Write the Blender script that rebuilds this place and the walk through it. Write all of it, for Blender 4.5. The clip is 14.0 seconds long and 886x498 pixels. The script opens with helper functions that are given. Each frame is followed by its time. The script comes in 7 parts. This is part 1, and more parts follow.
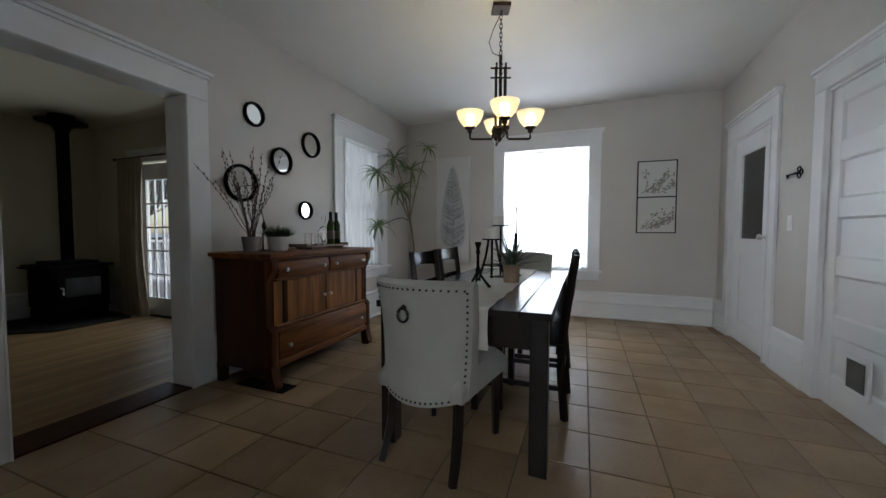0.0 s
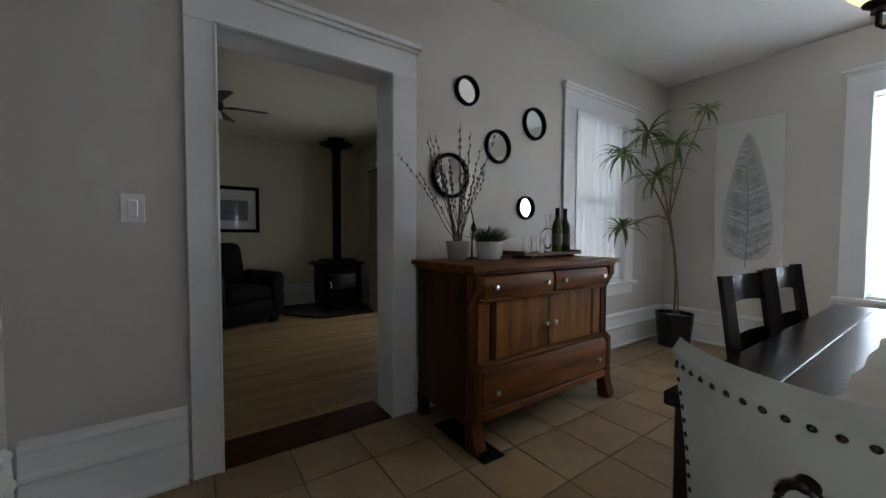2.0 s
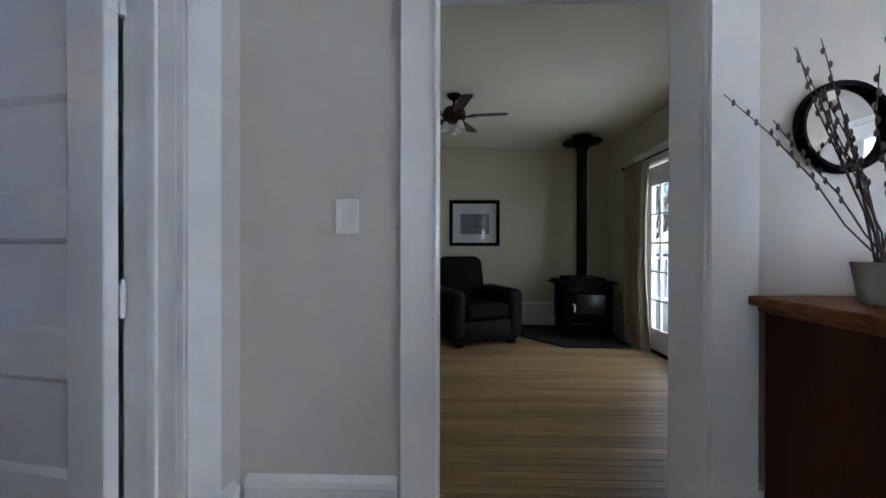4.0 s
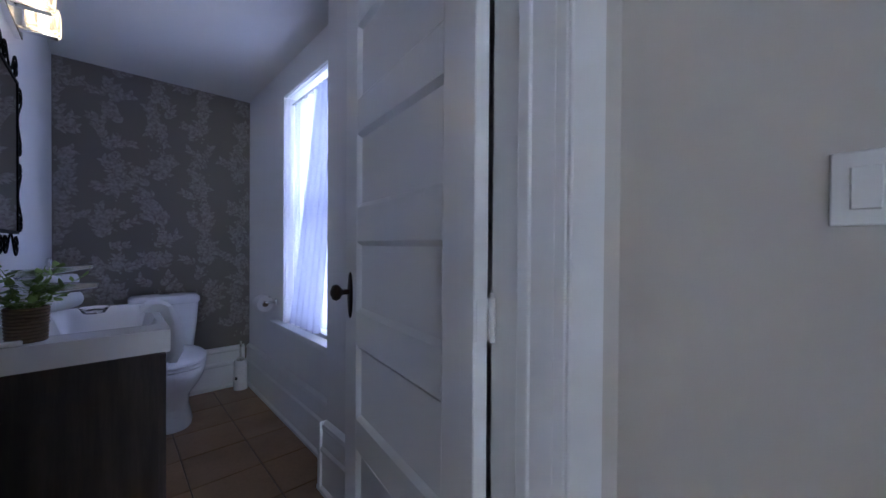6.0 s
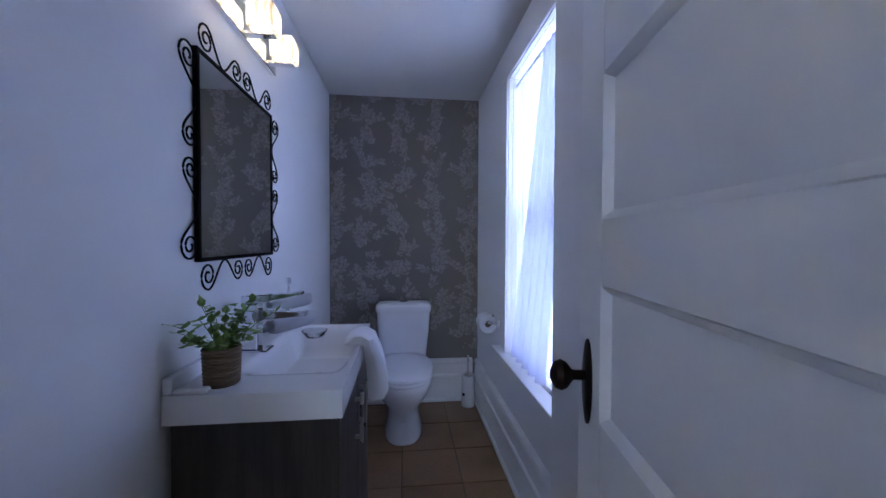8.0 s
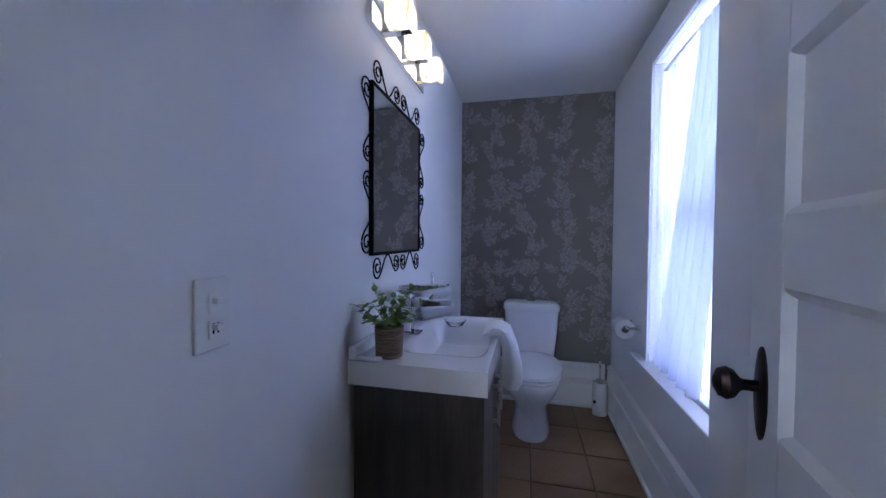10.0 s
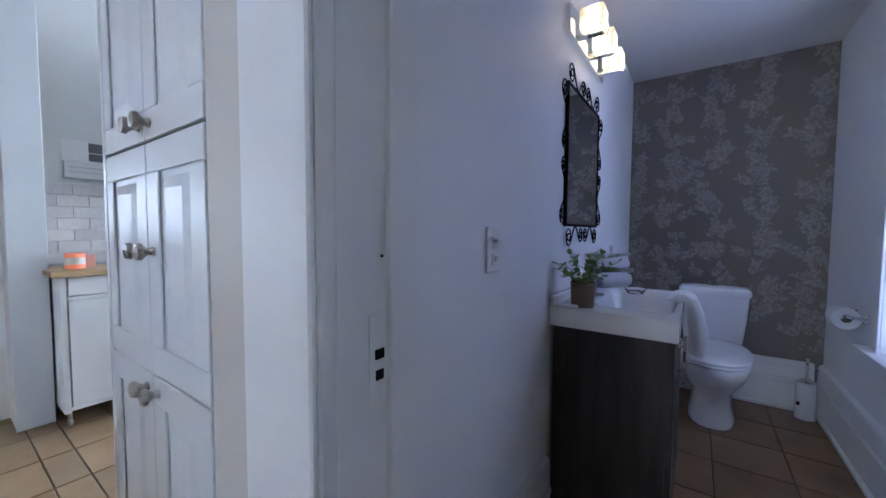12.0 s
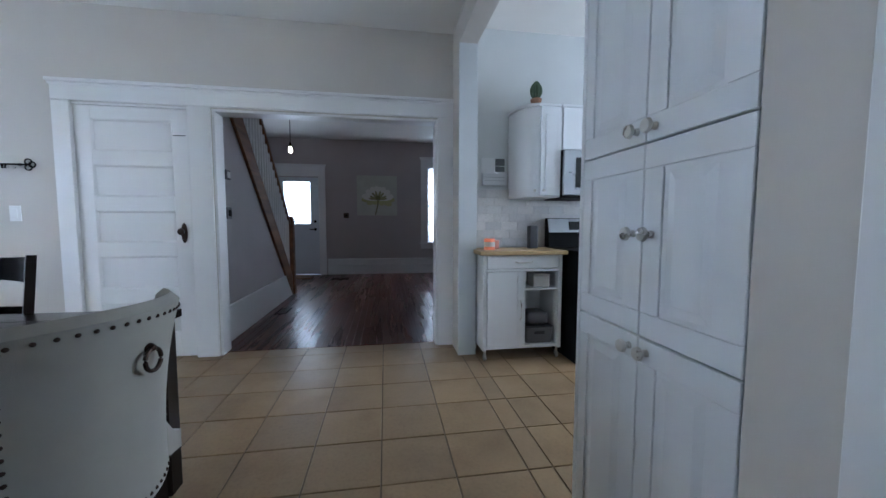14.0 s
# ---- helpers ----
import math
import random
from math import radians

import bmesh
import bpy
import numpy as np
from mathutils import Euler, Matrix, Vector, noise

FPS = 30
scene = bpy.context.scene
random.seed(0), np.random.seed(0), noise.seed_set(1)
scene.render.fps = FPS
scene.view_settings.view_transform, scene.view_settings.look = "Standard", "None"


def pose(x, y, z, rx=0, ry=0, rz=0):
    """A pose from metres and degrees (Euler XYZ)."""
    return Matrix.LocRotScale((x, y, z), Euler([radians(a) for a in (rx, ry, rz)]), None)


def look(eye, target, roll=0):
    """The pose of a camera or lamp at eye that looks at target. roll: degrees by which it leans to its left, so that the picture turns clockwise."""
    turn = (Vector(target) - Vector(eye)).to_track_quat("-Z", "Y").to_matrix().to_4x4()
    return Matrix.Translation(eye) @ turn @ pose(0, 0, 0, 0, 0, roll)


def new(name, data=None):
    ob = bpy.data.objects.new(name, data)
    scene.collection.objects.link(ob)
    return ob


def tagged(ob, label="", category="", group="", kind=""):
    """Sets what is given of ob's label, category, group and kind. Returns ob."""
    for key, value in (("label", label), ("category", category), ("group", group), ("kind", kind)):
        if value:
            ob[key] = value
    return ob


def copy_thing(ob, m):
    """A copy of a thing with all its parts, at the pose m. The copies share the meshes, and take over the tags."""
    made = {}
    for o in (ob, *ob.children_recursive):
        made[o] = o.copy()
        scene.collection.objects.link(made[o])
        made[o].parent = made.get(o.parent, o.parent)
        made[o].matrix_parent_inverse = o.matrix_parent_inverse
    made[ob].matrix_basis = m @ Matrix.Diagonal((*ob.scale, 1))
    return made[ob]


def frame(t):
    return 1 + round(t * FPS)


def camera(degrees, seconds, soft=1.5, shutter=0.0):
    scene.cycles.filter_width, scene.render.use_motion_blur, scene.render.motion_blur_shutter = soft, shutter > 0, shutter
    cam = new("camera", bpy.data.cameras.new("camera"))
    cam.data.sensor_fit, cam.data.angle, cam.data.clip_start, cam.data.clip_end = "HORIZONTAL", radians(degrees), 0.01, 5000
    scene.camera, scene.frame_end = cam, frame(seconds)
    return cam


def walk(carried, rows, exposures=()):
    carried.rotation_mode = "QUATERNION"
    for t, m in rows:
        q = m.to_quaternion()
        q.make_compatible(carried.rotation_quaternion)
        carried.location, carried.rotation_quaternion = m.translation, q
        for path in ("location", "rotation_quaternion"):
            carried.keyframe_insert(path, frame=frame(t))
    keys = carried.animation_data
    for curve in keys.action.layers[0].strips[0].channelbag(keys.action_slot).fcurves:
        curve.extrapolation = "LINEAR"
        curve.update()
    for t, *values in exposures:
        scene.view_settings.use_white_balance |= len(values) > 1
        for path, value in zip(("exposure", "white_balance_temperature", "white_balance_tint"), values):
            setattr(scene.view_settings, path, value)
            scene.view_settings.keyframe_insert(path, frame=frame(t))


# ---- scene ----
cam = camera(101.4, 14.0)
PATH = [
    (0, (0.713, 0.177, 1.114), (-0.009, 2.04, 1.023), 0.1),
    (0.5, (0.607, 0.387, 1.109), (-0.368, 2.131, 1.018), 0.2),
    (1, (0.478, 0.594, 1.107), (-0.698, 2.21, 1.015), 0.2),
    (1.5, (0.317, 0.783, 1.097), (-1.116, 2.177, 1.018), 0.1),
    (2, (0.096, 0.915, 1.114), (-1.547, 2.053, 1.039), 0.2),
    (2.2, (0.001, 0.966, 1.108), (-1.716, 1.991, 1.049), 0.2),
    (4.3, (-0.717, 1.073, 1.117), (-2.693, 0.76, 1.105), 0.2),
    (4.5, (-0.749, 1.051, 1.109), (-2.685, 0.55, 1.092), 0.3),
    (5, (-0.845, 0.956, 1.1), (-2.638, 0.071, 1.087), 0.4),
    (5.5, (-0.919, 0.826, 1.114), (-2.523, -0.369, 1.094), 0.4),
    (6, (-1.01, 0.688, 1.127), (-2.362, -0.786, 1.109), 0.4),
    (6.5, (-1.1, 0.562, 1.133), (-2.083, -1.18, 1.115), 0.4),
    (7, (-1.16, 0.41, 1.152), (-1.827, -1.475, 1.123), 0.3),
    (7.5, (-1.216, 0.257, 1.183), (-1.689, -1.686, 1.147), 0.2),
    (8, (-1.294, 0.166, 1.218), (-1.503, -1.822, 1.172), 0.2),
    (8.5, (-1.29, 0.114, 1.244), (-1.227, -1.884, 1.197), 0.1),
    (8.7, (-1.281, 0.103, 1.25), (-1.144, -1.892, 1.21), 0.1),
    (11, (-1.208, 0.426, 1.162), (-0.49, -1.439, 1.09), 0.4),
    (11.5, (-1.187, 0.509, 1.145), (-0.261, -1.262, 1.072), 0.3),
    (12, (-1.181, 0.6, 1.138), (-0.036, -1.037, 1.038), 0.3),
    (12.5, (-1.153, 0.678, 1.119), (0.231, -0.762, 1.022), -0.1),
    (13, (-1.113, 0.775, 1.118), (0.502, -0.399, 1.005), -0.0),
    (13.5, (-1.07, 0.867, 1.112), (0.76, 0.07, 0.985), 0.3),
    (14, (-1.071, 0.951, 1.119), (0.899, 0.637, 0.979), 0.1),
]
EXPOSURES = [
    (0.0, 0.15, 6400, 10), (1.0, 0.1, 6400, 10), (2.2, 0.45, 6350, 10), (4.3, 1.5, 5750, 12), (6.0, 1.12, 5620, 16),
    (8.5, 1.58, 5430, 16), (11.0, 1.58, 5500, 16), (12.5, 1.38, 5550, 12), (14.0, 0.85, 5500, 10),
]
walk(cam, [(t, look(eye, target, roll)) for t, eye, target, roll in PATH], EXPOSURES)

# ---- world and light ----
world = bpy.data.worlds.new("sky")
scene.world = world
world.use_nodes = True
wn = world.node_tree.nodes
sky = wn.new("ShaderNodeTexSky")
sky.sky_type, sky.sun_disc = "NISHITA", False
sky.sun_elevation, sky.sun_rotation = radians(38), radians(200)
world.node_tree.links.new(sky.outputs[0], wn["Background"].inputs[0])
wn["Background"].inputs[1].default_value = 0.15

sun = new("sun", bpy.data.lights.new("sun", "SUN"))
sun.data.energy, sun.data.angle, sun.data.color = 1.0, radians(12), (1.0, 0.96, 0.9)
sun.matrix_world = look((-6, -14, 12), (0, 0, 0))


def window_light(name, at, to, w, h, watts, col=(0.86, 0.93, 1.0)):
    ob = new(name, bpy.data.lights.new(name, "AREA"))
    ob.data.shape, ob.data.size, ob.data.size_y = "RECTANGLE", w, h
    ob.data.energy, ob.data.color = watts, col
    ob.matrix_world = look(at, to)
    return ob


window_light("daylight_dining", (0.2, 5.75, 1.45), (0.2, 0, 1.30), 1.25, 1.75, 96)
window_light("daylight_side", (-2.35, 4.08, 1.45), (2, 4.08, 1.3), 1.0, 1.7, 9)
window_light("daylight_bath", (-2.3, -1.42, 1.40), (2, -1.42, 1.3), 0.75, 1.6, 24, (0.72, 0.80, 1.0))
window_light("daylight_french", (-4.16, 3.72, 1.1), (-4.16, 0, 1.25), 1.25, 1.9, 17)
window_light("daylight_hall", (7.6, -0.47, 1.5), (0, -0.47, 1.2), 1.1, 1.8, 48)
window_light("daylight_front_door", (7.45, 2.83, 1.6), (0, 2.83, 1.0), 0.5, 0.9, 9)
# Unseen lamp added behind a made-up kitchen window to fill from the south.
window_light("kitchen_fill", (0.9, -3.55, 1.6), (0.9, 0, 1.4), 1.3, 1.1, 40)

# ---- materials ----


def mat(name, base, rough=0.5, metal=0.0):
    m = bpy.data.materials.new(name)
    m.use_nodes = True
    nt = m.node_tree
    p = nt.nodes["Principled BSDF"]
    p.inputs["Base Color"].default_value = (*base, 1)
    p.inputs["Roughness"].default_value = rough
    p.inputs["Metallic"].default_value = metal
    return m, nt, p


def noise_of(nt, scale, detail=4.0, stretch=None, rough=0.55, seed_from_object=False):
    tc = nt.nodes.new("ShaderNodeTexCoord")
    n = nt.nodes.new("ShaderNodeTexNoise")
    n.inputs["Scale"].default_value, n.inputs["Detail"].default_value, n.inputs["Roughness"].default_value = scale, detail, rough
    mp = nt.nodes.new("ShaderNodeMapping")
    if stretch:
        mp.inputs["Scale"].default_value = stretch
    nt.links.new(tc.outputs["Object"], mp.inputs["Vector"])
    if seed_from_object:
        oi = nt.nodes.new("ShaderNodeObjectInfo")
        mul = nt.nodes.new("ShaderNodeMath")
        mul.operation = "MULTIPLY"
        mul.inputs[1].default_value = 40.0
        nt.links.new(oi.outputs["Random"], mul.inputs[0])
        nt.links.new(mul.outputs[0], mp.inputs["Location"])
    nt.links.new(mp.outputs[0], n.inputs["Vector"])
    return n


def ramp(nt, src, stops):
    r = nt.nodes.new("ShaderNodeValToRGB")
    el = r.color_ramp.elements
    while len(el) < len(stops):
        el.new(0.5)
    for e, (pos, c) in zip(el, stops):
        e.position, e.color = pos, (*c, 1)
    nt.links.new(src, r.inputs[0])
    return r


def mix(nt, a, b, fac, mode="MIX"):
    """A colour mix; a, b and fac are sockets or values."""
    m = nt.nodes.new("ShaderNodeMix")
    m.data_type, m.blend_type = "RGBA", mode
    for v, i in ((fac, 0), (a, 6), (b, 7)):
        if isinstance(v, (float, int)):
            m.inputs[i].default_value = v
        elif isinstance(v, tuple):
            m.inputs[i].default_value = (*v, 1)
        else:
            nt.links.new(v, m.inputs[i])
    return m.outputs[2]


def bump(nt, p, src, strength, dist=0.002):
    b = nt.nodes.new("ShaderNodeBump")
    b.inputs["Strength"].default_value, b.inputs["Distance"].default_value = strength, dist
    nt.links.new(src, b.inputs["Height"])
    nt.links.new(b.outputs[0], p.inputs["Normal"])


def painted(name, base, rough=0.5, wear=0.06, grain=0.15, scale=60.0):
    """Paint on plaster or wood: faint large stains, roller grain and uneven gloss."""
    m, nt, p = mat(name, base, rough)
    big, fine = noise_of(nt, 1.3, 2), noise_of(nt, scale, 3)
    dark = tuple(c * (1 - wear * 2) for c in base)
    r = ramp(nt, big.outputs["Fac"], [(0.2, dark), (0.8, base)])
    nt.links.new(r.outputs[0], p.inputs["Base Color"])
    rr = ramp(nt, big.outputs["Fac"], [(0.2, (rough + 0.04,) * 3), (0.8, (max(rough - 0.04, 0.02),) * 3)])
    nt.links.new(rr.outputs[0], p.inputs["Roughness"])
    bump(nt, p, fine.outputs["Fac"], grain, 0.001)
    return m


def wood(name, dark, light, rough=0.4, along="z", scale=9.0, per_piece=False, island=False, grain=0.2):
    m, nt, p = mat(name, light, rough)
    st = {"x": (0.09, 1, 1), "y": (1, 0.09, 1), "z": (1, 1, 0.09)}[along]
    a = noise_of(nt, scale, 8, st, 0.65, per_piece)
    b = noise_of(nt, scale * 9, 4, st, 0.6, per_piece)
    r = ramp(nt, a.outputs["Fac"], [(0.3, dark), (0.48, tuple((x + y) / 2 for x, y in zip(dark, light))), (0.62, light)])
    r2 = ramp(nt, b.outputs["Fac"], [(0.35, (0.72,) * 3), (0.6, (1, 1, 1))])
    col = mix(nt, r.outputs[0], r2.outputs[0], 0.7, "MULTIPLY")
    if per_piece or island:
        g = nt.nodes.new("ShaderNodeObjectInfo" if per_piece else "ShaderNodeNewGeometry")
        v = ramp(nt, g.outputs["Random" if per_piece else "Random Per Island"], [(0, (0.72,) * 3), (1, (1.15, 1.12, 1.08))])
        col = mix(nt, col, v.outputs[0], 1.0, "MULTIPLY")
    nt.links.new(col, p.inputs["Base Color"])
    rr = ramp(nt, a.outputs["Fac"], [(0.3, (rough + 0.03,) * 3), (0.7, (max(rough - 0.02, 0.05),) * 3)])
    nt.links.new(rr.outputs[0], p.inputs["Roughness"])
    bump(nt, p, b.outputs["Fac"], grain, 0.001)
    return m


def fabric(name, base, rough=0.9, scale=350.0, var=0.12):
    m, nt, p = mat(name, base, rough)
    fine, big = noise_of(nt, scale, 2), noise_of(nt, 5, 5)
    r = ramp(nt, big.outputs["Fac"], [(0.3, tuple(c * (1 - var) for c in base)), (0.65, base)])
    nt.links.new(r.outputs[0], p.inputs["Base Color"])
    p.inputs["Sheen Weight"].default_value = 0.15
    bump(nt, p, fine.outputs["Fac"], 0.5, 0.001)
    return m


def metal(name, base, rough=0.3, var=0.2):
    m, nt, p = mat(name, base, rough, 1.0)
    n = noise_of(nt, 25, 4)
    rr = ramp(nt, n.outputs["Fac"], [(0.3, (rough * (1 + var),) * 3), (0.7, (rough * (1 - var),) * 3)])
    nt.links.new(rr.outputs[0], p.inputs["Roughness"])
    return m


def sheer(name, base, clear):
    """Thin curtain cloth: part open weave, part cloth that lets light through."""
    m = bpy.data.materials.new(name)
    m.use_nodes = True
    nt = m.node_tree
    nt.nodes.remove(nt.nodes["Principled BSDF"])
    out = nt.nodes["Material Output"]
    tr, tl, df, m1, m2 = (nt.nodes.new("ShaderNode" + k) for k in ("BsdfTransparent", "BsdfTranslucent", "BsdfDiffuse", "MixShader", "MixShader"))
    n = noise_of(nt, 14, 4, (1, 1, 0.15))
    r = ramp(nt, n.outputs["Fac"], [(0.3, tuple(c * 0.86 for c in base)), (0.7, base)])
    nt.links.new(r.outputs[0], tl.inputs[0])
    nt.links.new(r.outputs[0], df.inputs[0])
    m1.inputs[0].default_value, m2.inputs[0].default_value = 0.35, 1 - clear
    nt.links.new(tl.outputs[0], m1.inputs[1])
    nt.links.new(df.outputs[0], m1.inputs[2])
    nt.links.new(tr.outputs[0], m2.inputs[1])
    nt.links.new(m1.outputs[0], m2.inputs[2])
    nt.links.new(m2.outputs[0], out.inputs[0])
    return m


def clear_glass(name, tint=(1, 1, 1), rough=0.0):
    m, nt, p = mat(name, tint, rough)
    p.inputs["Transmission Weight"].default_value = 1.0
    p.inputs["IOR"].default_value = 1.45
    return m


def glowing(name, base, col, strength):
    m, nt, p = mat(name, base, 0.4)
    p.inputs["Emission Color"].default_value = (*col, 1)
    p.inputs["Emission Strength"].default_value = strength
    return m


def tile_mat(name, a, b, rough):
    m, nt, p = mat(name, a, rough)
    n, f = noise_of(nt, 3.0, 3, None, 0.5, True), noise_of(nt, 60, 4, None, 0.6, True)
    r = ramp(nt, n.outputs["Fac"], [(0.18, b), (0.52, a), (0.85, tuple(c * 1.15 for c in a))])
    oi = nt.nodes.new("ShaderNodeObjectInfo")
    v = ramp(nt, oi.outputs["Random"], [(0, (0.86, 0.86, 0.88)), (1, (1.08, 1.05, 1.02))])
    col = mix(nt, r.outputs[0], v.outputs[0], 1.0, "MULTIPLY")
    sp = ramp(nt, f.outputs["Fac"], [(0.3, (0.8,) * 3), (0.55, (1, 1, 1))])
    nt.links.new(mix(nt, col, sp.outputs[0], 0.6, "MULTIPLY"), p.inputs["Base Color"])
    p.inputs["Specular IOR Level"].default_value = 0.32
    rr = ramp(nt, n.outputs["Fac"], [(0.3, (rough + 0.08,) * 3), (0.7, (rough - 0.05,) * 3)])
    nt.links.new(rr.outputs[0], p.inputs["Roughness"])
    bump(nt, p, f.outputs["Fac"], 0.12, 0.001)
    return m


WALL = painted("warm_grey_wall_paint", (0.60, 0.565, 0.52), 0.55, 0.04)
CREAM = painted("cream_wall_paint", (0.62, 0.58, 0.44), 0.6, 0.05)
MAUVE = painted("mauve_grey_wall_paint", (0.50, 0.455, 0.455), 0.55, 0.04)
BATHW = painted("pale_wall_paint", (0.80, 0.80, 0.81), 0.5, 0.03)
KITW = painted("kitchen_wall_paint", (0.60, 0.62, 0.62), 0.5, 0.03)
CEIL = painted("ceiling_paint", (0.80, 0.785, 0.75), 0.7, 0.04, 0.3)
CEIL_Y = painted("living_ceiling_paint", (0.75, 0.72, 0.57), 0.7, 0.05, 0.3)
WHITE = painted("white_trim_paint", (0.78, 0.78, 0.78), 0.32, 0.02, 0.05, 30)
DOORW = painted("white_door_paint", (0.80, 0.80, 0.80), 0.3, 0.015, 0.06, 24)
FLOWER_WALL = painted("dark_taupe_wallpaper", (0.215, 0.190, 0.162), 0.65, 0.14, 0.35, 240)
TILE = tile_mat("beige_ceramic_tile", (0.30, 0.208, 0.118), (0.205, 0.134, 0.070), 0.36)
TILE_B = tile_mat("brown_ceramic_tile", (0.27, 0.165, 0.085), (0.165, 0.095, 0.045), 0.38)
GROUT = painted("dark_grout", (0.13, 0.095, 0.065), 0.9, 0.2, 0.6, 200)
OAK = wood("honey_oak_floor", (0.25, 0.15, 0.062), (0.40, 0.27, 0.13), 0.38, "y", 7, island=True)
DARKFLOOR = wood("red_brown_wood_floor", (0.070, 0.020, 0.012), (0.120, 0.036, 0.021), 0.27, "x", 5, island=True, grain=0.03)
BLACK = painted("black_iron", (0.006, 0.006, 0.0065), 0.55, 0.3, 0.5, 120)
BLACK.node_tree.nodes["Principled BSDF"].inputs["Specular IOR Level"].default_value = 0.08
BRONZE = metal("dark_bronze", (0.045, 0.032, 0.026), 0.42)
CHROME = metal("chrome", (0.82, 0.83, 0.85), 0.12)
NICKEL = metal("brushed_nickel", (0.62, 0.60, 0.57), 0.3)
MIRROR = metal("mirror_glass", (0.86, 0.88, 0.88), 0.012)
GLASS = clear_glass("window_glass")
WALNUT = wood("espresso_wood", (0.006, 0.004, 0.0035), (0.014, 0.008, 0.006), 0.22, "y", 8)
ESPR_LEG = wood("espresso_wood_upright", (0.006, 0.004, 0.0035), (0.014, 0.008, 0.006), 0.3, "z", 8)
SIDEB = wood("antique_oak", (0.075, 0.023, 0.006), (0.235, 0.083, 0.021), 0.46, "y", 11)
SIDEB_V = wood("antique_oak_quarter_sawn", (0.105, 0.038, 0.009), (0.33, 0.132, 0.034), 0.42, "z", 14)
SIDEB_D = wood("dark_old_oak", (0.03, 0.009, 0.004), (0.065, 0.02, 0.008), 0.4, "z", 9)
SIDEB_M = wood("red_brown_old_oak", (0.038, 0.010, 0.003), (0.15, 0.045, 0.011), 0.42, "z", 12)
for m_, s_ in ((WALNUT, 0.36), (ESPR_LEG, 0.3), (SIDEB, 0.16), (SIDEB_V, 0.16), (SIDEB_D, 0.12), (SIDEB_M, 0.16), (DARKFLOOR, 0.28)):
    m_.node_tree.nodes["Principled BSDF"].inputs["Specular IOR Level"].default_value = s_
STAIRWOOD = wood("brown_stair_wood", (0.10, 0.036, 0.011), (0.25, 0.105, 0.034), 0.35, "x", 9)
BUTCHER = wood("butcher_block", (0.40, 0.26, 0.12), (0.58, 0.42, 0.23), 0.4, "y", 14)
LINEN = fabric("cream_linen", (0.29, 0.275, 0.245), 0.9)
TOWEL = fabric("white_towelling", (0.80, 0.80, 0.82), 0.95, 180, 0.06)
SHEER = sheer("white_sheer", (0.74, 0.77, 0.82), 0.10)
LACE = sheer("lace_curtain", (0.80, 0.80, 0.80), 0.15)
DRAPE = fabric("taupe_drape", (0.34, 0.28, 0.21), 0.85, 200, 0.2)
CERAMIC = painted("white_ceramic", (0.84, 0.84, 0.85), 0.12, 0.015, 0.0)
VANITY = wood("grey_brown_laminate", (0.018, 0.013, 0.011), (0.055, 0.042, 0.036), 0.38, "z", 22)

# ---- shape helpers ----


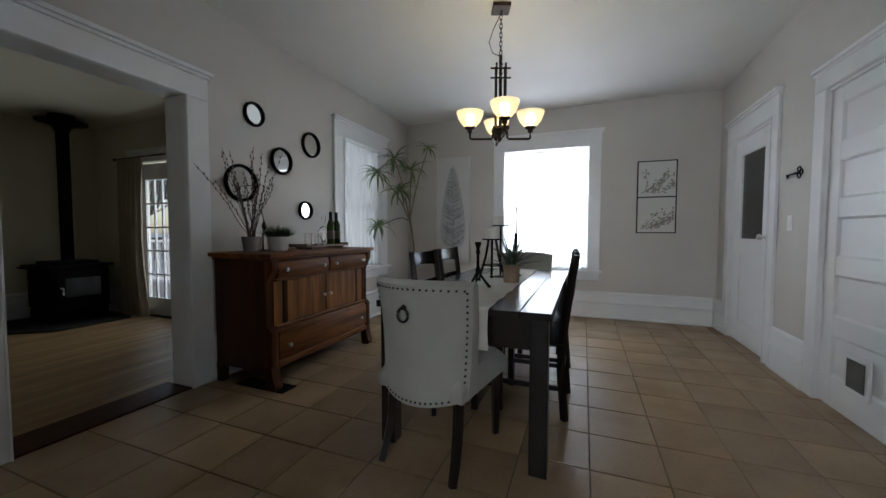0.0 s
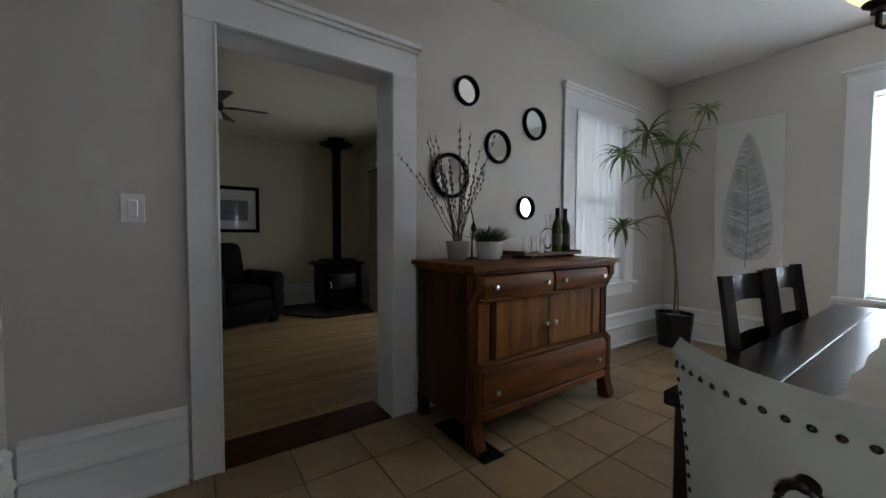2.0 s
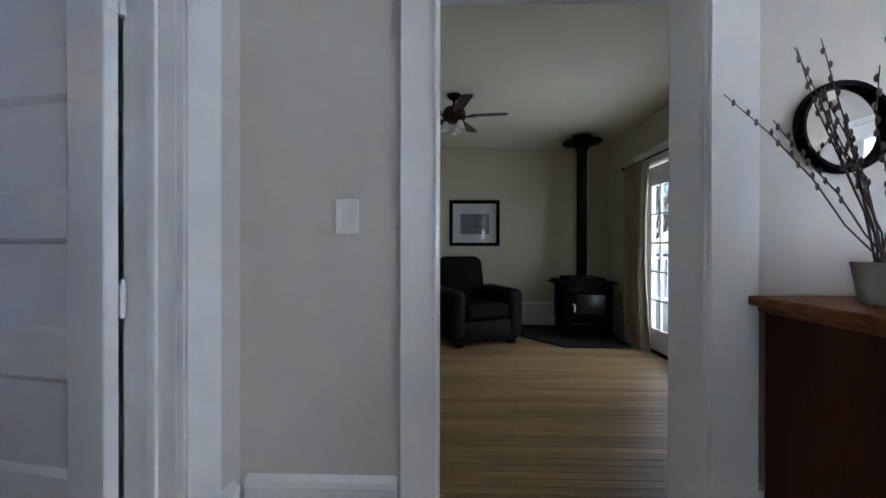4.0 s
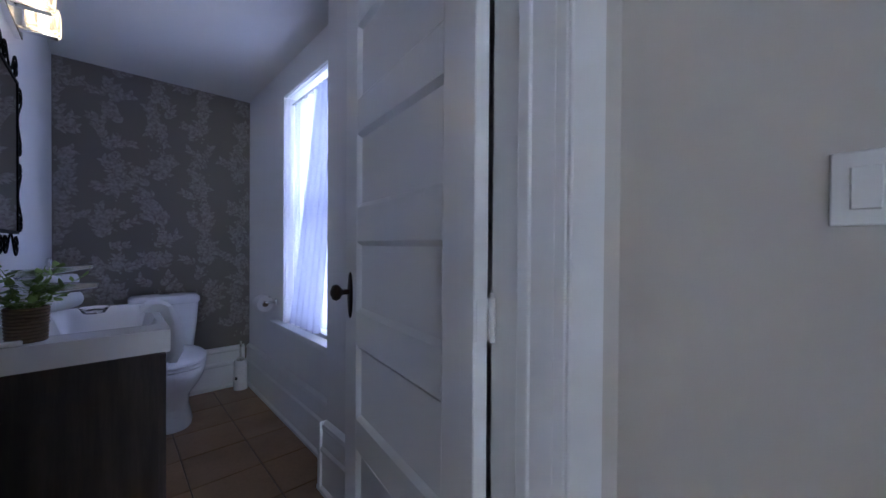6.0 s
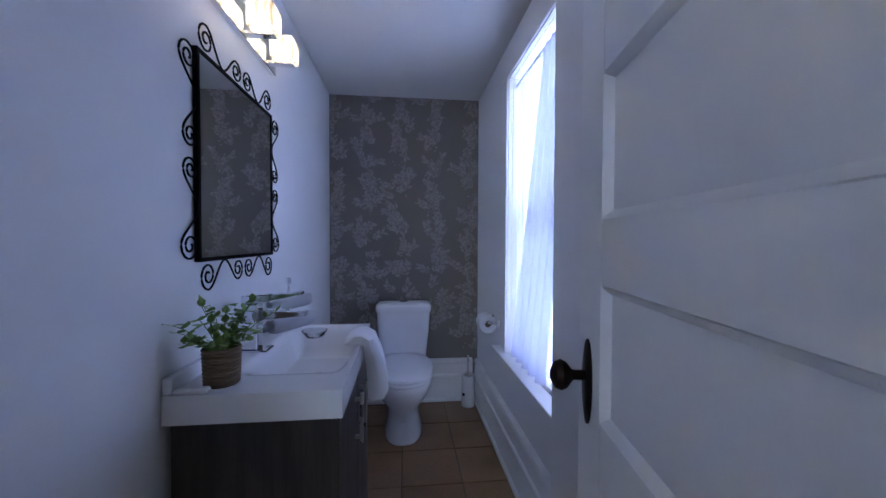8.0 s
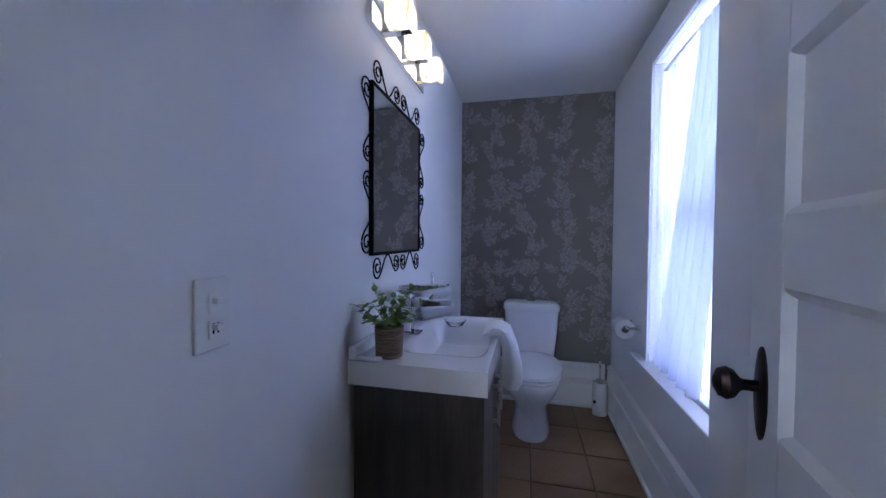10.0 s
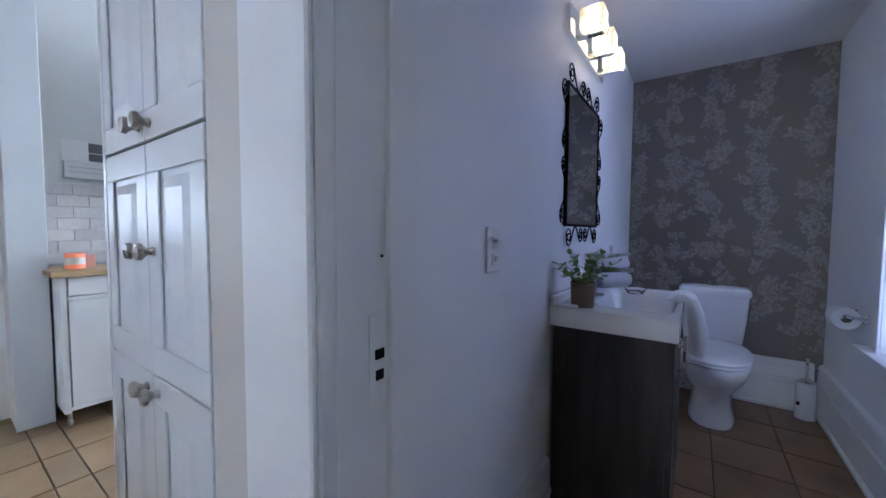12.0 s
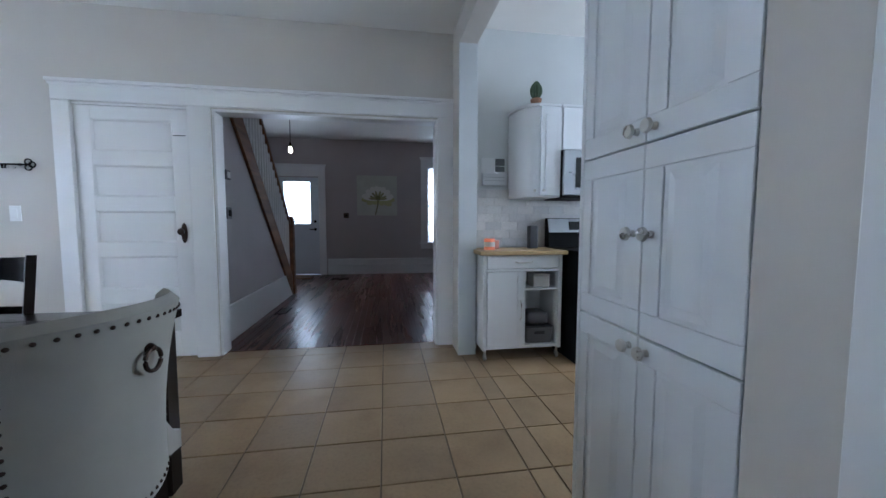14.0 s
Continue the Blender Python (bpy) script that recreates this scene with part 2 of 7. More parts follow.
class B:
    """Collects shapes into one bmesh."""

    def __init__(self):
        self.bm = bmesh.new()

    def box(self, x0, x1, y0, y1, z0, z1, bev=0.0, seg=1):
        vs = [self.bm.verts.new((x, y, z)) for z in (z0, z1) for y in (y0, y1) for x in (x0, x1)]
        fs = [self.bm.faces.new([vs[i] for i in q]) for q in ((0, 2, 3, 1), (4, 5, 7, 6), (0, 1, 5, 4), (2, 6, 7, 3), (0, 4, 6, 2), (1, 3, 7, 5))]
        if bev:
            es = list({e for f in fs for e in f.edges})
            bmesh.ops.bevel(self.bm, geom=es, offset=bev, segments=seg, affect="EDGES", profile=0.5)
        return self

    def lathe(self, prof, seg=20, at=(0, 0, 0), axis="z", cap=True):
        """prof: (radius, height) from one end to the other."""
        rings = []
        for r, h in prof:
            ring = []
            for k in range(seg):
                a = 2 * math.pi * k / seg
                u, v = r * math.cos(a), r * math.sin(a)
                q = {"z": (u, v, h), "x": (h, u, v), "y": (v, h, u)}[axis]
                ring.append(self.bm.verts.new((q[0] + at[0], q[1] + at[1], q[2] + at[2])))
            rings.append(ring)
        for a, b in zip(rings, rings[1:]):
            for k in range(seg):
                self.bm.faces.new((a[k], a[(k + 1) % seg], b[(k + 1) % seg], b[k]))
        if cap:
            self.bm.faces.new(rings[0][::-1])
            self.bm.faces.new(rings[-1])
        return self

    def tube(self, pts, r, seg=8, r_end=None, closed=False):
        pts = [Vector(p) for p in pts]
        n = len(pts)
        rings = []
        ref = Vector((0, 0, 1))
        for i, p in enumerate(pts):
            d = (pts[(i + 1) % n] - pts[i - 1]) if closed else (pts[min(i + 1, n - 1)] - pts[max(i - 1, 0)])
            d.normalize()
            s = d.cross(ref)
            if s.length < 0.05:
                s = d.cross(Vector((1, 0, 0)))
            s.normalize()
            u = s.cross(d)
            rad = r if r_end is None else r + (r_end - r) * i / (n - 1)
            rings.append([self.bm.verts.new(p + rad * (math.cos(2 * math.pi * k / seg) * s + math.sin(2 * math.pi * k / seg) * u)) for k in range(seg)])
        pairs = list(zip(rings, rings[1:])) + ([(rings[-1], rings[0])] if closed else [])
        for a, b in pairs:
            for k in range(seg):
                self.bm.faces.new((a[k], a[(k + 1) % seg], b[(k + 1) % seg], b[k]))
        if not closed:
            self.bm.faces.new(rings[0][::-1])
            self.bm.faces.new(rings[-1])
        return self

    def prism(self, poly, axis, a, b, bev=0.0):
        """A flat outline pushed from a to b along an axis; the outline's two numbers are the other axes in order."""
        def put(u, v, w):
            return {"x": (w, u, v), "y": (u, w, v), "z": (u, v, w)}[axis]
        lo = [self.bm.verts.new(put(u, v, a)) for u, v in poly]
        hi = [self.bm.verts.new(put(u, v, b)) for u, v in poly]
        fs = [self.bm.faces.new(lo[::-1]), self.bm.faces.new(hi)]
        n = len(poly)
        fs += [self.bm.faces.new((lo[k], lo[(k + 1) % n], hi[(k + 1) % n], hi[k])) for k in range(n)]
        if bev:
            bmesh.ops.bevel(self.bm, geom=list(fs[0].edges) + list(fs[1].edges), offset=bev, segments=2, affect="EDGES", profile=0.5)
        return self

    def grid(self, fn, nu, nv, thick=0.0):
        """A sheet fn(u, v) -> point, u and v in 0..1."""
        v = [[self.bm.verts.new(fn(i / nu, j / nv)) for j in range(nv + 1)] for i in range(nu + 1)]
        fs = [self.bm.faces.new((v[i][j], v[i + 1][j], v[i + 1][j + 1], v[i][j + 1])) for i in range(nu) for j in range(nv)]
        if thick:
            bmesh.ops.solidify(self.bm, geom=fs, thickness=thick)
        return self

    def turn(self, m):
        bmesh.ops.transform(self.bm, matrix=m, verts=self.bm.verts)
        return self


def part(name, b, material, parent=None, label="", smooth=False):
    bm = b.bm
    bmesh.ops.recalc_face_normals(bm, faces=bm.faces)
    me = bpy.data.meshes.new(name)
    bm.to_mesh(me)
    bm.free()
    me.materials.append(material)
    if smooth:
        me.shade_smooth()
        me.set_sharp_from_angle(angle=radians(38))
    ob = new(name, me)
    if parent:
        ob.parent = parent
    if label:
        ob["label"] = label
    return ob


def thing(name, label, category, at=(0, 0, 0), rz=0.0, group=""):
    ob = new(name)
    ob.matrix_basis = pose(*at, 0, 0, rz)
    return tagged(ob, label, category, group)


def setting(name, b, material, label, category, smooth=False):
    return tagged(part(name, b, material, None, "", smooth), label, category, "", "structure")


# ---- plan ----
XL, XR, YB, YF = -1.88, 2.19, 5.33, 0.345   # dining room: side walls, window wall, bathroom wall
ZC = 2.78                                     # dining ceiling
TOP = 3.05


def wall_with_holes(b, axis, a, c, u0, u1, z0, z1, holes):
    """A wall a..c thick across axis, u0..u1 long, with holes (u0, u1, z0, z1)."""
    us = sorted({u0, u1, *(h[0] for h in holes), *(h[1] for h in holes)})
    for p, q in zip(us, us[1:]):
        inside = sorted((h[2], h[3]) for h in holes if h[0] <= p + 1e-6 and h[1] >= q - 1e-6)
        z = z0
        for lo, hi in inside + [(z1, z1)]:
            if lo > z + 1e-6:
                if axis == "x":
                    b.box(a, c, p, q, z, lo)
                else:
                    b.box(p, q, a, c, z, lo)
            z = max(z, hi)
    return b


LIV = (0.984, 1.940, 0, 2.10)      # opening to the living room
SIDEWIN = (3.66, 4.50, 0.66, 2.22)
BWIN = (-1.70, -1.02, 0.63, 2.075)
DWIN = (-0.37, 0.78, 0.62, 2.26)
HDOOR = (2.50, 3.34, 0, 2.05)
HOPEN = (0.48, 2.33, 0, 2.04)
GDOOR = (4.05, 4.92, 0, 2.08)

# the wall shared with the living room, and on past the bathroom
b = wall_with_holes(B(), "x", XL - 0.15, XL, YF - 0.145, YB + 0.15, 0, TOP, [LIV, SIDEWIN])
setting("wall_west", b, WALL, "warm grey painted plaster wall with wide cased opening", "wall")
b = wall_with_holes(B(), "y", YB, YB + 0.15, XL - 0.0, XR + 0.15, 0, TOP, [DWIN])
setting("wall_north", b, WALL, "warm grey painted plaster wall round the bright window", "wall")
b = wall_with_holes(B(), "x", XR, XR + 0.14, 0.20, YB, 0, TOP, [HDOOR, HOPEN, GDOOR])
setting("wall_east", b, WALL, "warm grey painted wall with doors and hall opening", "wall")
BDOOR = (-1.613, -0.841, 0, 2.06)
b = wall_with_holes(B(), "y", 0.20, YF, XL, -0.556, 0, TOP, [(-1.70, *BDOOR[1:])])
b.box(-0.556, -0.03, 0.20, YF, 2.45, TOP)
b.box(-0.03, 1.90, 0.20, YF, 2.57, TOP)
b.box(1.90, XR, 0.20, YF, 0, TOP)
setting("wall_south", b, WALL, "pale grey partition wall beside bathroom door and kitchen opening", "wall")
setting("ceiling", B().box(XL, XR, YF, YB, ZC, ZC + 0.12), CEIL, "off-white painted plaster ceiling", "ceiling")
# living room
b = B().box(-6.05, -5.90, -0.9, 3.39, 0, TOP)
setting("living_wall_west", b, CREAM, "cream painted living room wall", "wall")
FDOOR = (-4.85, -3.49, 0, 2.03)
b = wall_with_holes(B(), "y", 3.24, 3.39, -5.90, XL - 0.15, 0, TOP, [FDOOR])
setting("living_wall_north", b, CREAM, "cream painted living room wall with french doors", "wall")
setting("living_wall_south", B().box(-5.90, XL - 0.15, -0.9, -0.75, 0, TOP), CREAM, "cream painted living room wall", "wall")
setting("living_wall_east", B().box(XL - 0.165, XL - 0.152, -0.75, 0.84, 0, TOP), CREAM, "cream painted living room wall", "wall")
setting("living_ceiling", B().box(-5.90, XL - 0.15, -0.75, 3.24, 2.56, 2.66), CEIL_Y, "yellowish white living room ceiling", "ceiling")
# bathroom
b = wall_with_holes(B(), "x", -2.02, -1.85, -2.72, 0.20, 0, TOP, [BWIN])
setting("bath_wall_west", b, BATHW, "pale blue-white bathroom wall with curtained window", "wall")
setting("bath_chase", B().box(-1.848, -1.745, -0.90, 0.198, 0, 2.28), BATHW, "pale painted boxed pier behind bathroom door", "wall")
setting("bath_wall_east", B().box(-0.745, -0.64, -2.57, 0.20, 0, TOP), BATHW, "pale blue-white bathroom wall behind vanity", "wall")
feature = setting("bath_wall_south", B().box(-1.85, -0.64, -2.72, -2.57, 0, TOP), FLOWER_WALL, "dark taupe floral wallpaper feature wall", "wall")
setting("bath_ceiling", B().box(-1.85, -0.745, -2.57, 0.20, 2.28, 2.36), CEIL, "white painted bathroom ceiling", "ceiling")
# kitchen
setting("kitchen_wall_east", B().box(2.20, 2.34, -3.3, 0.198, 0, TOP), KITW, "pale blue-grey kitchen wall", "wall")
# Wall out of view; its opening is added for the kitchen lamp.
b = wall_with_holes(B(), "y", -3.42, -3.3, -0.64, 2.34, 0, TOP, [(0.2, 1.6, 1.05, 2.2)])
setting("kitchen_wall_south", b, KITW, "unseen pale kitchen wall with an added window opening", "wall")
setting("kitchen_wall_west", B().box(-0.638, -0.58, -3.3, 0.198, 0, TOP), KITW, "pale kitchen wall", "wall")
setting("kitchen_ceiling", B().box(-0.638, 2.20, -3.3, 0.20, 2.86, 2.95), CEIL, "white kitchen ceiling", "ceiling")
# hall
HWIN = (-0.93, -0.01, 0.68, 2.36)
HFD = (2.36, 3.26, 0, 2.10)
b = wall_with_holes(B(), "x", 7.14, 7.29, -2.6, 3.7, 0, 3.2, [HWIN, HFD])
setting("hall_wall_east", b, MAUVE, "mauve-grey hall wall with front door", "wall")
setting("hall_wall_north", B().box(2.33, 7.14, 3.55, 3.7, 0, 3.2), MAUVE, "mauve-grey wall beside stairs", "wall")
setting("hall_wall_south", B().box(2.345, 7.14, -2.6, -2.45, 0, 3.2), MAUVE, "mauve-grey hall wall", "wall")
setting("hall_wall_west", B().box(2.332, 2.344, -2.45, 0.39, 0, 3.2), MAUVE, "mauve-grey hall wall", "wall")
setting("hall_ceiling", B().box(2.34, 7.14, -2.45, 3.55, 2.92, 3.0), CEIL, "white hall ceiling", "ceiling")
# floors under the pieces
floor_d = setting("floor", B().box(XL - 0.14, XR + 0.08, -3.3, YB, -0.10, -0.006), GROUT, "beige ceramic tile floor with dark grout", "floor")
floor_l = setting("living_floor", B().box(-5.90, XL - 0.142, -0.75, 3.24, -0.12, -0.012), GROUT, "honey oak strip floor", "floor")
floor_h = setting("hall_floor", B().box(XR + 0.082, 7.14, -2.45, 3.55, -0.12, -0.012), GROUT, "glossy red-brown wood strip floor", "floor")
ground = setting("ground", B().box(-400, 400, -400, 400, -0.65, -0.60), painted("patchy_snow", (0.55, 0.56, 0.58), 0.9, 0.25, 0.5, 9), "pale winter ground with patchy snow", "ground")
# Unseen slab added over the ceilings so no sky light leaks in.
roof = setting("roof", B().box(-7.2, 7.6, -3.8, 5.8, 3.22, 3.32), painted("sky_block_boards", (0.3, 0.28, 0.25), 0.9), "unseen flat boards added above the house to keep sky light out", "roof")

# ---- trim, doors and windows ----


def casing(name, axis, face, out, u0, u1, z0, z1, w0, w1, head, label, thick=0.024, cap=True, stool=None):
    """Flat boards round an opening on a wall face; out: +1 or -1 along axis. stool: height of a window sill."""
    b = B()

    def bx(p, q, lo, hi, t, t0=0.0):
        a, c = sorted((face + out * t0, face + out * t))
        if axis == "x":
            b.box(a, c, p, q, lo, hi, 0.003)
        else:
            b.box(p, q, a, c, lo, hi, 0.003)

    bx(u0 - w0, u0, z0, z1, thick)
    bx(u1, u1 + w1, z0, z1, thick)
    bx(u0 - 0.014, u0 - 0.002, z0, z1, thick + 0.010, thick)
    bx(u1 + 0.002, u1 + 0.014, z0, z1, thick + 0.010, thick)
    bx(u0 - w0, u1 + w1, z1, z1 + head, thick)
    bx(u0 - 0.01, u1 + 0.01, z1 + 0.002, z1 + 0.014, thick + 0.010, thick)
    if cap:
        bx(u0 - w0 - 0.012, u1 + w1 + 0.012, z1 + head - 0.035, z1 + head - 0.012, thick + 0.014)
        bx(u0 - w0 - 0.026, u1 + w1 + 0.026, z1 + head - 0.012, z1 + head + 0.016, thick + 0.03)
    if stool is not None:
        bx(u0 - w0 - 0.03, u1 + w1 + 0.03, stool - 0.03, stool, 0.07)
        bx(u0 - w0, u1 + w1, stool - 0.13, stool - 0.03, thick)
    return setting(name, b, WHITE, label, "door casing" if stool is None else "window casing")


def jambs(name, axis, a, c, u0, u1, z0, z1, t=0.035, sill=False, label="white painted jamb lining"):
    b = B()
    for p, q, lo, hi in ((u0, u0 + t, z0, z1), (u1 - t, u1, z0, z1), (u0 + t, u1 - t, z1 - t, z1)) + (((u0 + t, u1 - t, z0, z0 + t),) if sill else ()):
        if axis == "x":
            b.box(a, c, p, q, lo, hi, 0.002)
        else:
            b.box(p, q, a, c, lo, hi, 0.002)
    return setting(name, b, WHITE, label, "door jamb")


BASE = [(0, 0), (0.034, 0), (0.034, 0.018), (0.022, 0.03), (0.022, 0.185), (0.030, 0.195), (0.030, 0.212), (0.022, 0.226), (0.018, 0.30), (0.024, 0.31), (0.020, 0.33), (0, 0.345)]


def baseboard(axis, face, out, u0, u1, label="tall moulded white baseboard", h=1.0):
    b = B()
    poly = [(face + out * d, z * h) for d, z in BASE]
    if axis == "x":
        bb = [(d, z) for d, z in poly]
        b.prism(bb, "y", u0, u1)
    else:
        b.prism(poly, "x", u0, u1)
    return setting("baseboard", b, WHITE, label, "baseboard")


# living room opening
jambs("door_1_jamb", "x", XL - 0.17, XL + 0.002, LIV[0], LIV[1], 0, LIV[3], 0.04)
casing("door_1_trim", "x", XL, 1, LIV[0] + 0.04, LIV[1] - 0.04, 0, LIV[3] - 0.04, 0.125, 0.165, 0.19, "wide white casing round living room opening")
casing("door_1_trim_back", "x", XL - 0.165, -1, LIV[0] + 0.04, LIV[1] - 0.04, 0, LIV[3] - 0.04, 0.12, 0.12, 0.18, "white casing on the living room side")
setting("threshold", B().box(XL - 0.25, XL + 0.012, LIV[0] + 0.042, LIV[1] - 0.042, -0.006, 0.012, 0.005), SIDEB_D, "dark worn wooden threshold strip", "threshold")
# bathroom door opening
jambs("door_2_jamb", "y", 0.204, YF + 0.002, BDOOR[0], BDOOR[1], 0, BDOOR[3], 0.022)
casing("door_2_trim", "y", YF, 1, BDOOR[0] + 0.022, BDOOR[1] - 0.022, 0, BDOOR[3] - 0.022, 0.155, 0.158, 0.15, "white casing round bathroom doorway")
b = B().box(BDOOR[1] - 0.034, BDOOR[1] - 0.0225, 0.258, 0.272, 0, BDOOR[3] - 0.023, 0.002).box(BDOOR[0] + 0.0225, BDOOR[0] + 0.034, 0.275, 0.30, 0, BDOOR[3] - 0.023, 0.002)
setting("door_2_stop", b, WHITE, "white door stop strip", "door stop")
strike = thing("strike_plate", "painted-over strike plate with two dark latch holes", "strike plate", (BDOOR[1] - 0.0225, 0.285, 0.977))
part("plate", B().box(-0.002, 0, -0.016, 0.016, -0.055, 0.06, 0.001), WHITE, strike)
part("latch_hole", B().box(-0.0045, -0.0022, -0.007, 0.007, 0.004, 0.016), BLACK, strike, "dark latch hole")
part("screw_hole", B().lathe([(0.001, -0.0006), (0.0020, -0.0006), (0.0020, -0.002), (0.001, -0.002)], 10, (0, -0.006, 0.13), "x"), BLACK, strike, "tiny dark screw hole")
part("bolt_hole", B().box(-0.0045, -0.0022, -0.006, 0.006, -0.022, -0.010), BLACK, strike, "dark bolt hole")
# hall door and hall opening share one head board
b = B()
F = XR
for p, q in ((3.32, 3.44), (2.335, 2.50), (0.335, 0.485)):
    b.box(F - 0.024, F, p, q, 0, 2.05, 0.003)
b.box(F - 0.026, F, 0.335, 3.44, 2.052, 2.185, 0.003)
b.box(F - 0.045, F, 0.335, 3.46, 2.186, 2.212, 0.004)
b.box(F - 0.034, F, 0.335, 3.45, 2.165, 2.184, 0.003)
setting("door_3_trim", b, WHITE, "white casing joining closet door and hall opening", "door casing")
jambs("door_3_jamb", "x", XR - 0.001, XR + 0.141, HDOOR[0], HDOOR[1], 0, HDOOR[3], 0.018)
jambs("door_4_jamb", "x", XR - 0.001, XR + 0.155, HOPEN[0], HOPEN[1], 0, HOPEN[3], 0.02)
casing("door_5_trim", "x", XR, -1, GDOOR[0], GDOOR[1], 0, GDOOR[3], 0.11, 0.13, 0.2, "white casing round glazed door")
jambs("door_5_jamb", "x", XR - 0.001, XR + 0.141, GDOOR[0], GDOOR[1], 0, GDOOR[3], 0.018)
# Hidden wall and floor strip, added to seal the closed doors from outside light.
setting("door_backing", B().box(XR + 0.3, XR + 0.34, 2.545, 5.33, 0, TOP), MAUVE, "unseen wall added to block light behind the closed doors", "wall")
setting("closet_floor", B().box(XR + 0.14, XR + 0.3, 4.0, 5.0, -0.006, 0.002), SIDEB_D, "unseen dark floor added behind glazed door", "floor")
# corner post of the kitchen opening
setting("pilaster_trim", B().box(1.885, 1.90, 0.195, YF + 0.004, 0, 2.57, 0.003), painted("blue_grey_trim", (0.62, 0.65, 0.67), 0.4), "pale blue-grey end board of kitchen opening", "trim")

baseboard("x", XL, 1, 0.372, 0.885)
baseboard("x", XL, 1, 2.041, YB)
baseboard("y", YB, -1, XL + 0.036, XR - 0.036)
baseboard("x", XR, -1, 5.052, YB)
baseboard("x", XR, -1, 3.445, 3.935)
baseboard("y", YF, 1, -0.648, -0.56)
baseboard("y", YF, 1, XL + 0.036, -1.756)
baseboard("x", -1.85, 1, -2.57, -0.902, "tall moulded white bathroom baseboard", 0.93)
baseboard("x", -1.745, 1, -0.90, 0.18, "tall moulded white bathroom baseboard", 0.93)
baseboard("y", -0.90, -1, -1.848, -1.712, "short return of white baseboard", 0.93)
baseboard("y", -2.57, 1, -1.81, -0.785, "tall moulded white bathroom baseboard", 0.93)
baseboard("x", -0.745, -1, -0.68, 0.19, "tall moulded white bathroom baseboard", 0.93)
baseboard("x", -5.90, 1, -0.75, 3.24)
baseboard("y", 3.24, -1, -5.86, -4.97)
baseboard("x", 7.14, -1, -2.45, 2.19)
baseboard("y", -2.45, 1, 2.345, 7.10)


def panel_door(ob, w, h, t, panels, stile=0.115, both=True):
    """A door of stiles, rails and recessed panels; the hinge edge is at x = 0, the shown face at y = 0, the back at y = -t."""
    edges = [0.0] + [z for p in panels for z in p] + [h]
    for a in (0, w - stile):
        part("stile", B().box(a, a + stile, -t, 0, 0, h, 0.0025), DOORW, ob)
    for lo, hi in zip(edges[0::2], edges[1::2]):
        part("rail", B().box(stile, w - stile, -t, 0, lo, hi, 0.0025), DOORW, ob)
    for lo, hi in panels:
        bed = B().box(stile - 0.002, w - stile + 0.002, -t + 0.007, -0.014, lo - 0.002, hi + 0.002)
        part("panel", bed, DOORW, ob)
        mo = B()
        rim = [(stile, lo), (w - stile, lo), (w - stile, hi), (stile, hi)]
        g = 0.013
        inner = [(stile + g, lo + g), (w - stile - g, lo + g), (w - stile - g, hi - g), (stile + g, hi - g)]
        for yo, yi in ((-0.001, -0.0138),):
            a_ = [mo.bm.verts.new((x, yo, z)) for x, z in rim]
            m_ = [mo.bm.verts.new(((x + p) / 2, yo * 0.45 + yi * 0.55 + 0.0025, (z + q) / 2)) for (x, z), (p, q) in zip(rim, inner)]
            c_ = [mo.bm.verts.new((x, yi, z)) for x, z in inner]
            for u_, v_ in ((a_, m_), (m_, c_)):
                for k in range(4):
                    mo.bm.faces.new((u_[k], u_[(k + 1) % 4], v_[(k + 1) % 4], v_[k]))
        part("moulding", mo, DOORW, ob, "", True)


def oval_knob(ob, x, z, side=1):
    """A dark bronze oval plate and an egg-shaped knob."""
    pl = B()
    pl.lathe([(0.001, 0.0), (0.030, 0.0), (0.030, 0.003), (0.022, 0.006), (0.001, 0.007)], 20)
    pl.turn(Matrix.Translation((x, 0, z)) @ Matrix.Rotation(radians(-90 * side), 4, "X") @ Matrix.Diagonal((0.8, 2.75, 1, 1)))
    plate = part("door_plate", pl, BRONZE, ob, "oval dark bronze plate", True)
    kn = B().lathe([(0.011, 0.0), (0.010, 0.03), (0.013, 0.036), (0.026, 0.046), (0.031, 0.058), (0.026, 0.071), (0.010, 0.079), (0.001, 0.080)], 18)
    kn.turn(Matrix.Translation((x, 0, z + 0.012)) @ Matrix.Rotation(radians(-90 * side), 4, "X") @ Matrix.Diagonal((0.82, 0.95, 0.9, 1)))
    part("knob", kn, BRONZE, plate, "dark bronze door knob", True)


FIVE = [(0.16, 0.41), (0.52, 0.77), (0.89, 1.13), (1.25, 1.50), (1.62, 1.87)]
bath_door = thing("bathroom_door", "open white five-panel door with dark bronze knob", "door", (-1.537, 0.205, 0.008), -98.8)
panel_door(bath_door, 0.762, 2.03, 0.036, FIVE)
oval_knob(bath_door, 0.762 - 0.055, 0.940)
for z in (0.22, 0.972, 1.75):
    hg = B().lathe([(0.0075, -0.045), (0.0075, 0.045)], 10, (-0.012, -0.036, z)).lathe([(0.004, 0.045), (0.005, 0.052), (0.001, 0.056)], 10, (-0.012, -0.036, z))
    hg.box(-0.003, -0.0005, -0.034, -0.004, z - 0.042, z + 0.042).box(-0.019, -0.012, -0.0375, -0.0345, z - 0.042, z + 0.042)
    part("hinge", hg, WHITE, bath_door, "white painted butt hinge", True)

